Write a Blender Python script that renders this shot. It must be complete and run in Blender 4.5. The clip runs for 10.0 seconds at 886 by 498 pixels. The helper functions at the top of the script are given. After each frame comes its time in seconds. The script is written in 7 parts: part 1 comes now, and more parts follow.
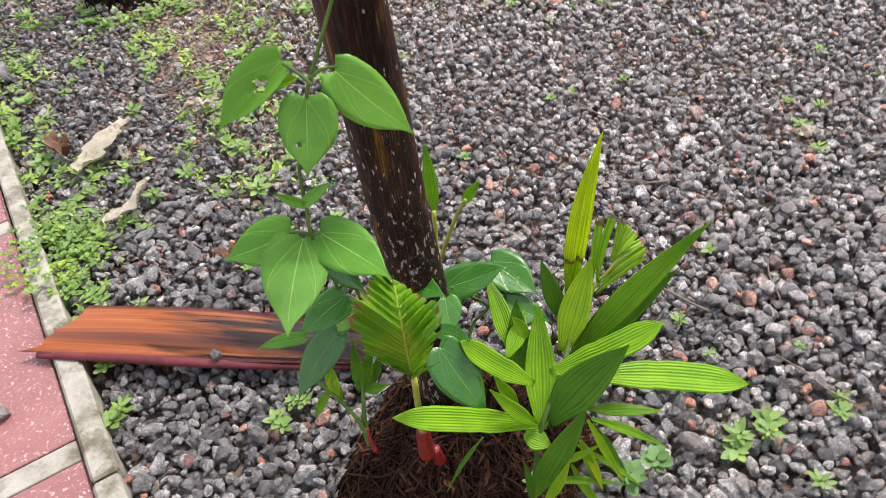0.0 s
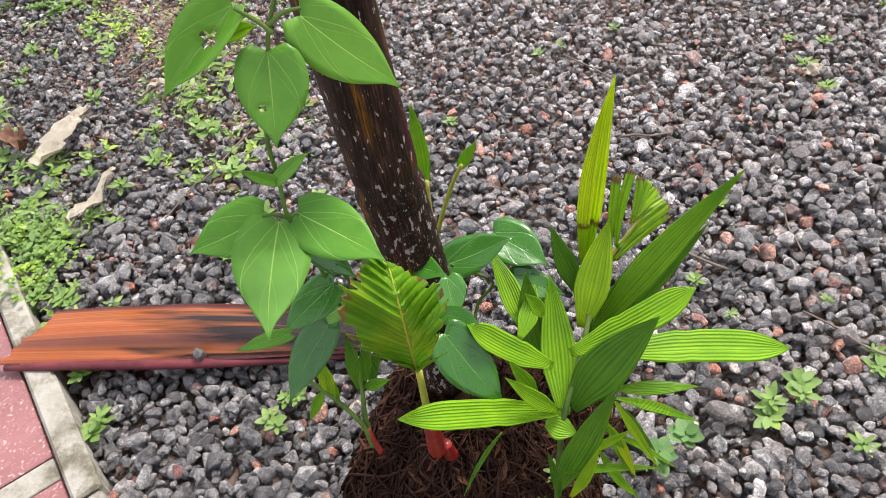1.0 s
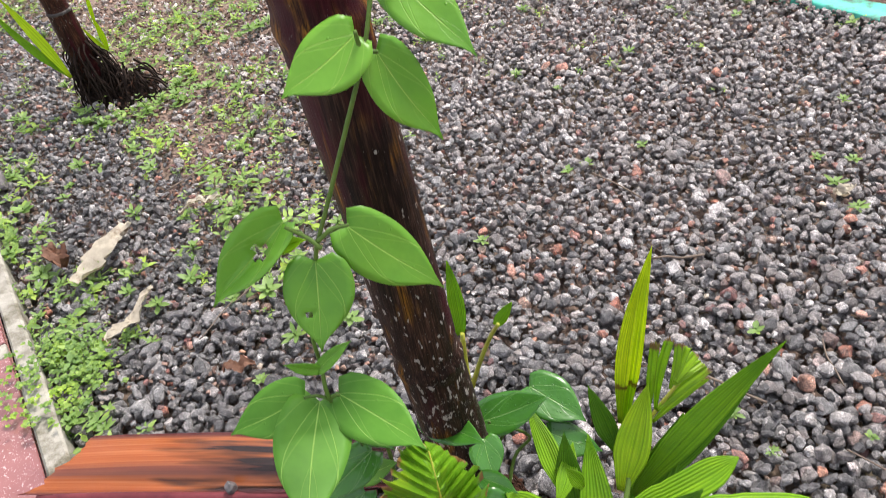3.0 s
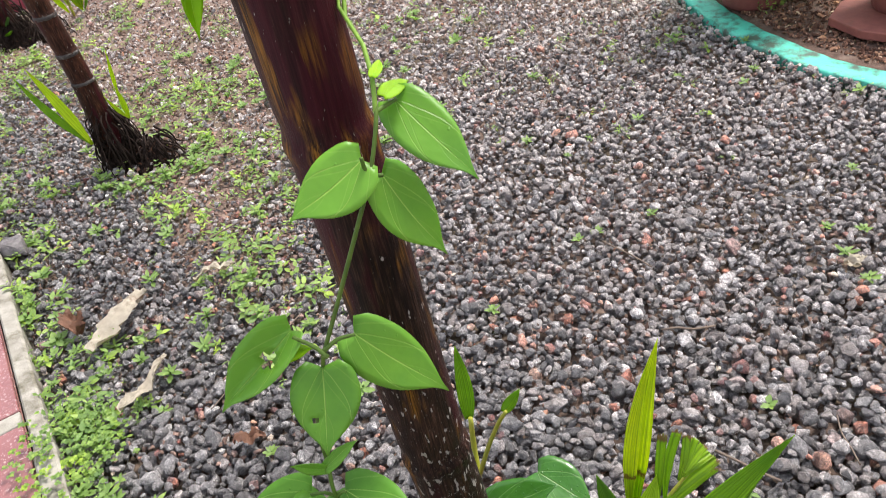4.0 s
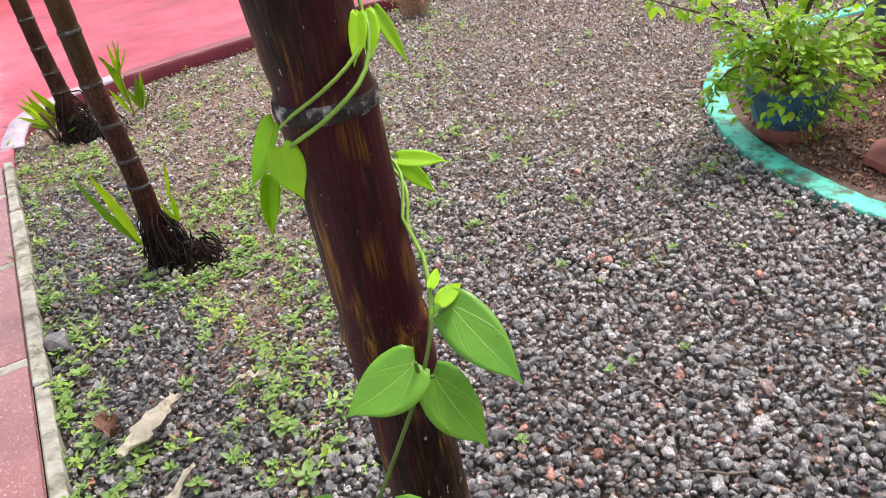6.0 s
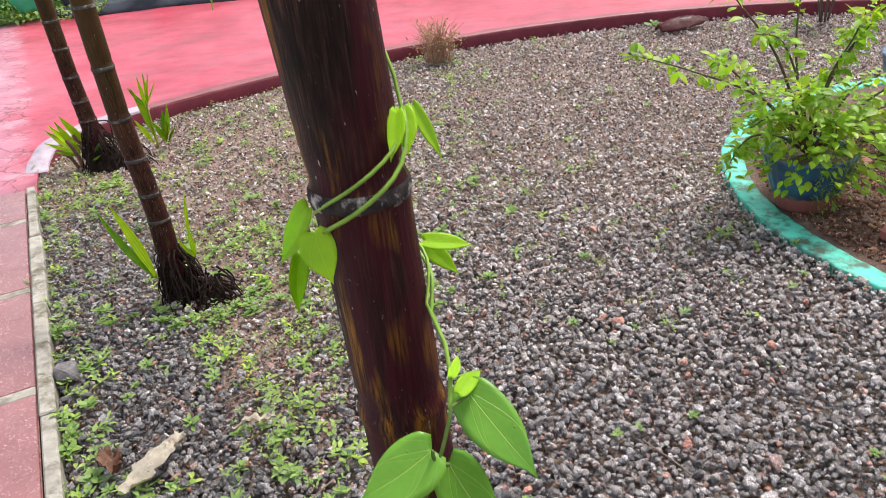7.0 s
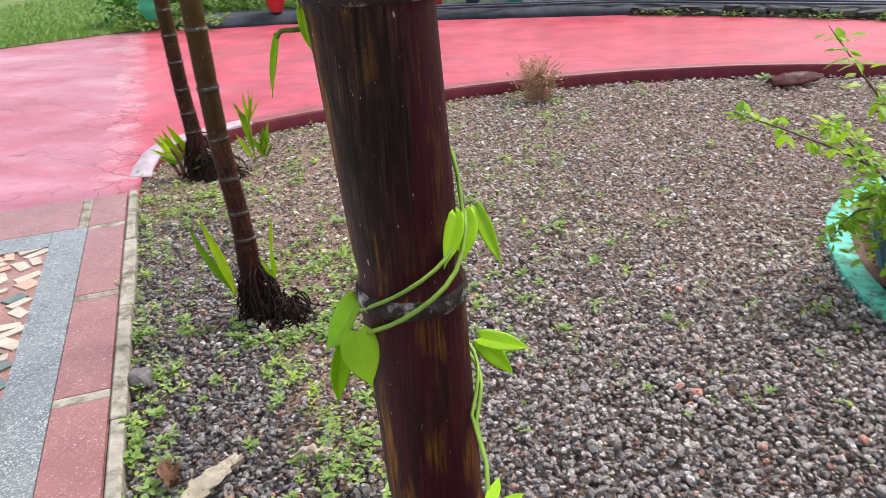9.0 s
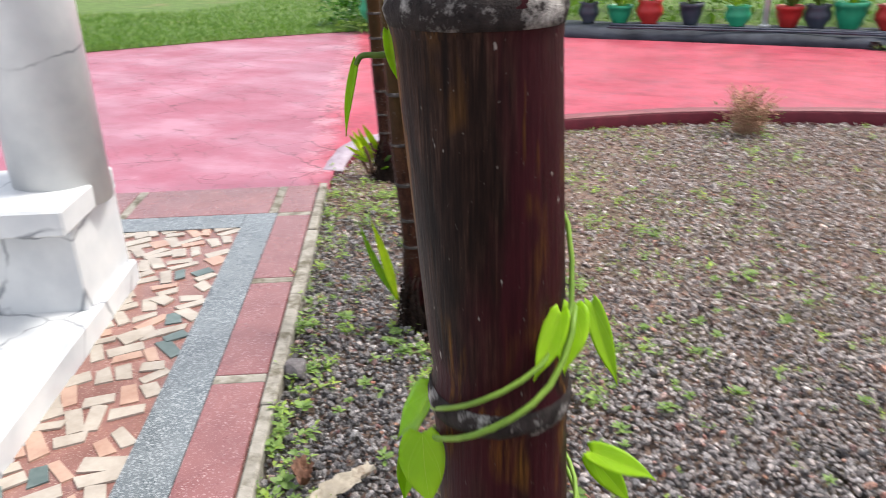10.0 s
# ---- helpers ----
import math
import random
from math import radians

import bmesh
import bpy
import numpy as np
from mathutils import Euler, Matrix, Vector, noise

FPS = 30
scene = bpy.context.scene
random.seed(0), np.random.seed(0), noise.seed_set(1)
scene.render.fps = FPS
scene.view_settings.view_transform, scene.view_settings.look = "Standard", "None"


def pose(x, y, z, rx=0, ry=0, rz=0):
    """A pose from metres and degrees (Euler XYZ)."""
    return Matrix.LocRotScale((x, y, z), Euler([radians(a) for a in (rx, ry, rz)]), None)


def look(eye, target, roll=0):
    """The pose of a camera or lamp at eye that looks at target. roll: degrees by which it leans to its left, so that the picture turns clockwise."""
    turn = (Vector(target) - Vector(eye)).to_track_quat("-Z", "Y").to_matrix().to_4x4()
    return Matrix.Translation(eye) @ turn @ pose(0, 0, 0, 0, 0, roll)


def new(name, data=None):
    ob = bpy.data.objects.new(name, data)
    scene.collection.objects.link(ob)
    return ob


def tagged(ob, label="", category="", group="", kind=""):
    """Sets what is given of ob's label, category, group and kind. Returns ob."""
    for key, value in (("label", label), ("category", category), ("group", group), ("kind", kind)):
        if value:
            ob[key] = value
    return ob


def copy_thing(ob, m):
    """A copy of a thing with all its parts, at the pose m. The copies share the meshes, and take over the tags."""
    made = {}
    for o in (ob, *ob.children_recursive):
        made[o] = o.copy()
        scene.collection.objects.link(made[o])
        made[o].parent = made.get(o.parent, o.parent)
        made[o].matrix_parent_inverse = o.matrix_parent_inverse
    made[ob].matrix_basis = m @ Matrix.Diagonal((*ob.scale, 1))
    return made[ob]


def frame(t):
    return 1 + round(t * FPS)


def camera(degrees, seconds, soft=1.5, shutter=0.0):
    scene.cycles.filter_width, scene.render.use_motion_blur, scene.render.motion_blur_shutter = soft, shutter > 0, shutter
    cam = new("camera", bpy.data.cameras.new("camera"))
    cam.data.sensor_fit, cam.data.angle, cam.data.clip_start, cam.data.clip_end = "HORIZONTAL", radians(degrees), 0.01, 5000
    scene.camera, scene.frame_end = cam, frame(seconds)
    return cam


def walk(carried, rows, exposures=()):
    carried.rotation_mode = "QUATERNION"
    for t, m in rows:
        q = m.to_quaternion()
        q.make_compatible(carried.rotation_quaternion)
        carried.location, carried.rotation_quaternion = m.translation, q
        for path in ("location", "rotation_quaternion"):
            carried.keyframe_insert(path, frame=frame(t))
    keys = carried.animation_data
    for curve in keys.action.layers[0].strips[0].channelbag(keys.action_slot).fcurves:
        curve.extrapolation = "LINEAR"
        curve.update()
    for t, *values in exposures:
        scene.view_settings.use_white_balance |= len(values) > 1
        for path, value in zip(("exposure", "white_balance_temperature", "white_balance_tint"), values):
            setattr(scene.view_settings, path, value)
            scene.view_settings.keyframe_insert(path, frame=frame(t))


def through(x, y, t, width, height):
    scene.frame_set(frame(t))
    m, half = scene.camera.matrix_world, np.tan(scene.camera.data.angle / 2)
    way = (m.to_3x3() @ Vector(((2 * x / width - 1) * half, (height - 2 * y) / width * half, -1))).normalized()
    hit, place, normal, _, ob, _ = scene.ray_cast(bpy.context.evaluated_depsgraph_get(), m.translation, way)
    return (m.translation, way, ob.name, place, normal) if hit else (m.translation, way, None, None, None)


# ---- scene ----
cam = camera(60.3, 10.0, soft=0.2, shutter=0.4)
PATH = [
    (0, (0.042, 0.12, 0.906), (-0.03, 1.527, -0.514), -6.9),
    (0.5, (0.032, 0.164, 0.859), (-0.025, 1.528, -0.603), -8.9),
    (1, (0.03, 0.182, 0.846), (-0.019, 1.535, -0.627), -10.3),
    (1.5, (0.029, 0.182, 0.855), (-0.024, 1.549, -0.604), -10.9),
    (2, (0.026, 0.195, 0.864), (-0.039, 1.597, -0.561), -11.1),
    (2.5, (0.028, 0.215, 0.883), (-0.048, 1.665, -0.492), -11.1),
    (4, (0.043, 0.243, 0.933), (-0.058, 1.827, -0.283), -11.3),
    (4.5, (0.048, 0.245, 0.947), (-0.064, 1.867, -0.217), -11.5),
    (5, (0.046, 0.254, 0.964), (-0.079, 1.91, -0.15), -11.3),
    (5.5, (0.043, 0.253, 0.983), (-0.094, 1.943, -0.077), -10.4),
    (7, (0.037, 0.259, 1.025), (-0.126, 2.031, 0.113), -6.0),
    (7.5, (0.027, 0.264, 1.046), (-0.157, 2.054, 0.172), -5.1),
    (8, (0.024, 0.268, 1.057), (-0.193, 2.066, 0.208), -4.5),
    (8.5, (0.032, 0.283, 1.054), (-0.246, 2.077, 0.215), -4.0),
    (9, (0.049, 0.305, 1.048), (-0.331, 2.082, 0.214), -3.2),
    (9.5, (0.066, 0.329, 1.05), (-0.497, 2.064, 0.232), -2.2),
    (10, (0.058, 0.398, 1.041), (-0.773, 2.037, 0.253), -1.4),
]
walk(cam, [(t, look(eye, target, roll)) for t, eye, target, roll in PATH],
     exposures=[(0, 1.27), (1.2, 1.34), (2.5, 1.3), (4, 1.27), (5.5, 1.2), (7.5, 1.05), (10, 1.0)])

# ---- light: a bright overcast sky ----
world = bpy.data.worlds.new("sky")
scene.world = world
world.use_nodes = True
wn = world.node_tree
wn.nodes.clear()
sky = wn.nodes.new("ShaderNodeTexSky")
sky.sky_type = "NISHITA"
sky.sun_disc = False
sky.sun_elevation = radians(58)
sky.sun_rotation = radians(44)
sky.dust_density = 5.0
sky.air_density = 1.0
bg = wn.nodes.new("ShaderNodeBackground")
bg.inputs["Strength"].default_value = 0.1
grey = wn.nodes.new("ShaderNodeMix")
grey.data_type = "RGBA"
grey.inputs["Factor"].default_value = 0.55
grey.inputs["B"].default_value = (7.0, 7.3, 8.0, 1)
wo = wn.nodes.new("ShaderNodeOutputWorld")
wn.links.new(sky.outputs[0], grey.inputs["A"])
wn.links.new(grey.outputs["Result"], bg.inputs["Color"])
wn.links.new(bg.outputs[0], wo.inputs[0])

sun_data = bpy.data.lights.new("sun", "SUN")
sun_data.energy = 2.3
sun_data.angle = radians(14)
sun_data.color = (1.0, 0.96, 0.9)
sun = new("sun", sun_data)
sun.matrix_world = look((2.6, 3.2, 6.5), (0, 0.5, 0))

# ---- materials ----


def shader(name):
    mat = bpy.data.materials.new(name)
    mat.use_nodes = True
    nt = mat.node_tree
    return mat, nt, nt.nodes["Principled BSDF"]


def node(nt, kind, **values):
    n = nt.nodes.new(kind)
    for key, value in values.items():
        n.inputs[key.replace("_", " ")].default_value = value
    return n


def coords(nt, scale=(1, 1, 1), space="Object"):
    tc = nt.nodes.new("ShaderNodeTexCoord")
    mp = nt.nodes.new("ShaderNodeMapping")
    mp.inputs["Scale"].default_value = scale
    nt.links.new(tc.outputs[space], mp.inputs["Vector"])
    return mp.outputs["Vector"]


def noise_tex(nt, vec, scale, detail=4, rough=0.55):
    n = node(nt, "ShaderNodeTexNoise", Scale=scale, Detail=detail, Roughness=rough)
    nt.links.new(vec, n.inputs["Vector"])
    return n.outputs["Fac"]


def ramp(nt, fac, stops):
    r = nt.nodes.new("ShaderNodeValToRGB")
    while len(r.color_ramp.elements) < len(stops):
        r.color_ramp.elements.new(0.5)
    for e, (p, c) in zip(r.color_ramp.elements, stops):
        e.position = p
        e.color = (*c, 1) if len(c) == 3 else c
    nt.links.new(fac, r.inputs["Fac"])
    return r.outputs["Color"]


def mix(nt, fac, a, b, how="MIX"):
    m = nt.nodes.new("ShaderNodeMix")
    m.data_type = "RGBA"
    m.blend_type = how
    for value, key in ((fac, "Factor"), (a, "A"), (b, "B")):
        if isinstance(value, (int, float)):
            m.inputs[key].default_value = value
        elif isinstance(value, tuple):
            m.inputs[key].default_value = (*value[:3], 1)
        else:
            nt.links.new(value, m.inputs[key])
    return m.outputs["Result"]


def bump(nt, bsdf, height, strength=0.3, distance=0.002):
    b = node(nt, "ShaderNodeBump", Strength=strength, Distance=distance)
    nt.links.new(height, b.inputs["Height"])
    nt.links.new(b.outputs["Normal"], bsdf.inputs["Normal"])


def paint(name, dark, light, scale=30, rough=0.6, bumpy=0.2, depth=0.002, stain=None, stain_scale=4, stain_at=0.6, fine=8, metallic=0.0, space="Object", gloss=0.5):
    """A mottled surface: two tones at one scale, stains at a larger one, fine relief."""
    mat, nt, b = shader(name)
    vec = coords(nt, space=space)
    col = ramp(nt, noise_tex(nt, vec, scale, 6, 0.65), [(0.3, dark), (0.7, light)])
    if stain:
        s = ramp(nt, noise_tex(nt, vec, stain_scale, 6, 0.7), [(stain_at - 0.06, (0, 0, 0)), (stain_at + 0.1, (1, 1, 1))])
        col = mix(nt, s, col, stain)
    nt.links.new(col, b.inputs["Base Color"])
    b.inputs["Roughness"].default_value = rough
    b.inputs["Metallic"].default_value = metallic
    b.inputs["Specular IOR Level"].default_value = gloss
    if bumpy:
        bump(nt, b, noise_tex(nt, vec, scale * fine, 5), bumpy, depth)
    return mat


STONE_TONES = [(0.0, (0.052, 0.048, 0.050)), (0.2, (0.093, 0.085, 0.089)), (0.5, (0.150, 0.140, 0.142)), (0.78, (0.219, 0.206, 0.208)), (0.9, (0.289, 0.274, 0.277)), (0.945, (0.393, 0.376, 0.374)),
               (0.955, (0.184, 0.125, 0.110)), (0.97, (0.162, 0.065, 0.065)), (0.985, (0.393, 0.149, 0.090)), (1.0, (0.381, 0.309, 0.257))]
# paler sets: soil and dust, plus grazing sky reflection put into the tones
DUSTY_SHEEN_TONES = [(0.0, (0.113, 0.098, 0.102)), (0.25, (0.205, 0.186, 0.189)), (0.55, (0.299, 0.273, 0.278)), (0.82, (0.411, 0.384, 0.389)), (0.92, (0.544, 0.515, 0.525)), (0.95, (0.292, 0.164, 0.149)),
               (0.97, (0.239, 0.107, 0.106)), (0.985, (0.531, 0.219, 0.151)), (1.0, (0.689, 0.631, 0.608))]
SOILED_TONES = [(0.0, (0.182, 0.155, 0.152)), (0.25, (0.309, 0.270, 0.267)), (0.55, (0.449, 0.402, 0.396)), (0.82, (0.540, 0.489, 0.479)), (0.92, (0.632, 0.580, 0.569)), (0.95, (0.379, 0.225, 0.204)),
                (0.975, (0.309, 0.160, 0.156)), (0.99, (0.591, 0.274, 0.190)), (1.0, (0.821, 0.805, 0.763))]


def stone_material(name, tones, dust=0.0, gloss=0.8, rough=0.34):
    """Vesicular crushed stone, each piece of its own tone, mottled at random; wet highlights and dark sides are put
    into that mottling.
    """
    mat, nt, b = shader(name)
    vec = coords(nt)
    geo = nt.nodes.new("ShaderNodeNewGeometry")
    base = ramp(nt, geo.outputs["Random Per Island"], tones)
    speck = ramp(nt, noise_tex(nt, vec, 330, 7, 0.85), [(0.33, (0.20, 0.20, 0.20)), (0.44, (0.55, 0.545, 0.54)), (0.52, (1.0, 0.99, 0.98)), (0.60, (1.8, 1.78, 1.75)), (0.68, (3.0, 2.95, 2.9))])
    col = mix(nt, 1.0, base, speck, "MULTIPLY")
    # random patches that bring highlight and shade contrast into the colour
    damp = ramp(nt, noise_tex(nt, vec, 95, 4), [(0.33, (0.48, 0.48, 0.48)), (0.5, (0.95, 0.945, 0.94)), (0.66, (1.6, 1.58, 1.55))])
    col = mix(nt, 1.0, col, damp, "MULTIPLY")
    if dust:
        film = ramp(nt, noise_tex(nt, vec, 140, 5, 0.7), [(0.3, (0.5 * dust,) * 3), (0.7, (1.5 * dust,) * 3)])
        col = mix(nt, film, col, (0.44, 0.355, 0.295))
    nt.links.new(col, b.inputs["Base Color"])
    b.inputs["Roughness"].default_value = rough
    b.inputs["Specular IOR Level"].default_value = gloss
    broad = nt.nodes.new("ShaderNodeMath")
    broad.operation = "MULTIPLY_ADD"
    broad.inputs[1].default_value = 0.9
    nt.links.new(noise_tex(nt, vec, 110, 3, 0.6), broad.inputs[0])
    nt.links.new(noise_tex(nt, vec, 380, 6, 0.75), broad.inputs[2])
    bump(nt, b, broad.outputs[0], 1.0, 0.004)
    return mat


def leaf_material(name, top, under, vein, stripes=0.0, rough=0.38, gloss=0.5, through=0.35, yellow=None, brown=0.0, wet=0.0, band=0.0):
    """A leaf: UV x runs across, y along the blade. Midrib and side veins, or lengthwise pleats."""
    mat, nt, b = shader(name)
    uv = nt.nodes.new("ShaderNodeUVMap")
    sep = nt.nodes.new("ShaderNodeSeparateXYZ")
    nt.links.new(uv.outputs["UV"], sep.inputs["Vector"])
    obj = coords(nt)
    info = nt.nodes.new("ShaderNodeObjectInfo")

    def m(op, a, c=None):
        n = nt.nodes.new("ShaderNodeMath")
        n.operation = op
        for i, v in enumerate((a, c)):
            if v is None:
                continue
            if isinstance(v, (int, float)):
                n.inputs[i].default_value = v
            else:
                nt.links.new(v, n.inputs[i])
        return n.outputs[0]

    across = m("ABSOLUTE", m("SUBTRACT", sep.outputs["X"], 0.5))
    blotch = noise_tex(nt, obj, 35, 4)
    col = ramp(nt, blotch, [(0.25, under), (0.7, top)])
    if yellow:
        y = ramp(nt, noise_tex(nt, obj, 14, 3), [(0.5, (0, 0, 0)), (0.68, (1, 1, 1))])
        col = mix(nt, y, col, yellow)
    if stripes:
        wave = m("SINE", m("MULTIPLY", sep.outputs["X"], stripes * 6.283))
        shape = nt.nodes.new("ShaderNodeMapping")
        shape.inputs["Scale"].default_value = (stripes * 3.2, 0.7, 1)
        nt.links.new(uv.outputs["UV"], shape.inputs["Vector"])
        grain = noise_tex(nt, shape.outputs["Vector"], 1.0, 4, 0.7)
        col = mix(nt, 1.0, col, ramp(nt, grain, [(0.3, (0.58, 0.68, 0.5)), (0.5, (1, 1, 1)), (0.68, (1.45, 1.3, 1.1))]), "MULTIPLY")
        # thin pale lines on the ridges; crease shade put into the darker tone
        lines = ramp(nt, m("MULTIPLY", m("ADD", wave, 1.0), 0.5), [(0.0, (0.82, 0.86, 0.8)), (0.45, (1, 1, 1)), (0.9, (1.04, 1.03, 1.0)), (1.0, (1.2, 1.16, 1.1))])
        col = mix(nt, 1.0, col, lines, "MULTIPLY")
        height = m("MULTIPLY", wave, 0.4)
    else:
        rib = ramp(nt, across, [(0.0, (0.9, 0.9, 0.9)), (0.016, (0, 0, 0))])
        side = m("SINE", m("MULTIPLY", m("SUBTRACT", sep.outputs["Y"], m("MULTIPLY", m("POWER", across, 0.8), 0.95)), 16.0))
        veins = ramp(nt, side, [(0.975, (0, 0, 0)), (1.0, (0.16, 0.16, 0.16))])
        # two veins spring from the leaf's base on either side of the midrib and run out to the margin
        arch = m("MULTIPLY", m("POWER", sep.outputs["Y"], 0.8), 0.66)
        basal = ramp(nt, m("ABSOLUTE", m("SUBTRACT", across, arch)), [(0.0, (0.5, 0.5, 0.5)), (0.012, (0, 0, 0))])
        lines = mix(nt, 1.0, mix(nt, 1.0, rib, basal, "LIGHTEN"), veins, "ADD")
        col = mix(nt, lines, col, vein)
        net = nt.nodes.new("ShaderNodeTexVoronoi")
        net.inputs["Scale"].default_value = 260
        nt.links.new(obj, net.inputs["Vector"])
        height = m("SUBTRACT", m("MULTIPLY", net.outputs["Distance"], 0.12), m("MULTIPLY", lines, 0.5))
        if wet:
            drops = nt.nodes.new("ShaderNodeTexVoronoi")
            drops.inputs["Scale"].default_value = 330
            nt.links.new(obj, drops.inputs["Vector"])
            pick = nt.nodes.new("ShaderNodeSeparateColor")
            nt.links.new(drops.outputs["Color"], pick.inputs["Color"])
            dome = m("MAXIMUM", m("SUBTRACT", 0.30, drops.outputs["Distance"]), 0.0)
            height = m("ADD", height, m("MULTIPLY", m("MULTIPLY", dome, m("GREATER_THAN", pick.outputs[0], 1.0 - wet)), 2.2))
    if band:
        low = ramp(nt, sep.outputs["Y"], [(band - 0.02, (0.62, 0.78, 0.6)), (band + 0.05, (1, 1, 1))])
        col = mix(nt, 1.0, col, low, "MULTIPLY")
        line = m("ABSOLUTE", m("SUBTRACT", m("ADD", sep.outputs["Y"], m("MULTIPLY", noise_tex(nt, obj, 160, 3), 0.09)), band + 0.045))
        col = mix(nt, ramp(nt, line, [(0.006, (0.85, 0.85, 0.85)), (0.018, (0, 0, 0))]), col, (0.16, 0.06, 0.015))
    if brown:
        edge = m("ADD", m("MULTIPLY", sep.outputs["Y"], 0.75), m("MULTIPLY", noise_tex(nt, obj, 90, 5), 0.5))
        col = mix(nt, ramp(nt, edge, [(1.0 - brown, (0, 0, 0)), (1.05 - brown, (1, 1, 1))]), col, (0.22, 0.13, 0.05))
    tone = ramp(nt, info.outputs["Random"], [(0, (0.82, 0.86, 0.8)), (1, (1.15, 1.12, 1.1))])
    col = mix(nt, 1.0, col, tone, "MULTIPLY")
    geo = nt.nodes.new("ShaderNodeNewGeometry")
    col = mix(nt, 1.0, col, ramp(nt, geo.outputs["Random Per Island"], [(0, (0.62, 0.70, 0.75)), (0.5, (1, 1, 1)), (1, (1.28, 1.18, 1.1))]), "MULTIPLY")
    nt.links.new(col, b.inputs["Base Color"])
    b.inputs["Roughness"].default_value = rough
    b.inputs["Specular IOR Level"].default_value = gloss
    bp = node(nt, "ShaderNodeBump", Strength=0.6, Distance=0.0015)
    nt.links.new(height, bp.inputs["Height"])
    nt.links.new(bp.outputs["Normal"], b.inputs["Normal"])
    tr = nt.nodes.new("ShaderNodeBsdfTranslucent")
    bright = mix(nt, 1.0, col, (1.35, 1.45, 0.75), "MULTIPLY")
    nt.links.new(bright, tr.inputs["Color"])
    ms = nt.nodes.new("ShaderNodeMixShader")
    ms.inputs[0].default_value = through
    nt.links.new(b.outputs[0], ms.inputs[1])
    nt.links.new(tr.outputs[0], ms.inputs[2])
    nt.links.new(ms.outputs[0], nt.nodes["Material Output"].inputs["Surface"])
    return mat


def along_trunk(nt, low, high, at_low, at_high, axis="Z"):
    """A value that changes with the height on the trunk, or across it."""
    place = nt.nodes.new("ShaderNodeTexCoord")
    part_of = nt.nodes.new("ShaderNodeSeparateXYZ")
    nt.links.new(place.outputs["Object"], part_of.inputs["Vector"])
    r = node(nt, "ShaderNodeMapRange", From_Min=low, From_Max=high, To_Min=at_low, To_Max=at_high)
    nt.links.new(part_of.outputs[axis], r.inputs["Value"])
    return r.outputs[0]


def plus(nt, a, c):
    n = nt.nodes.new("ShaderNodeMath")
    nt.links.new(a, n.inputs[0])
    nt.links.new(c, n.inputs[1])
    return n.outputs[0]


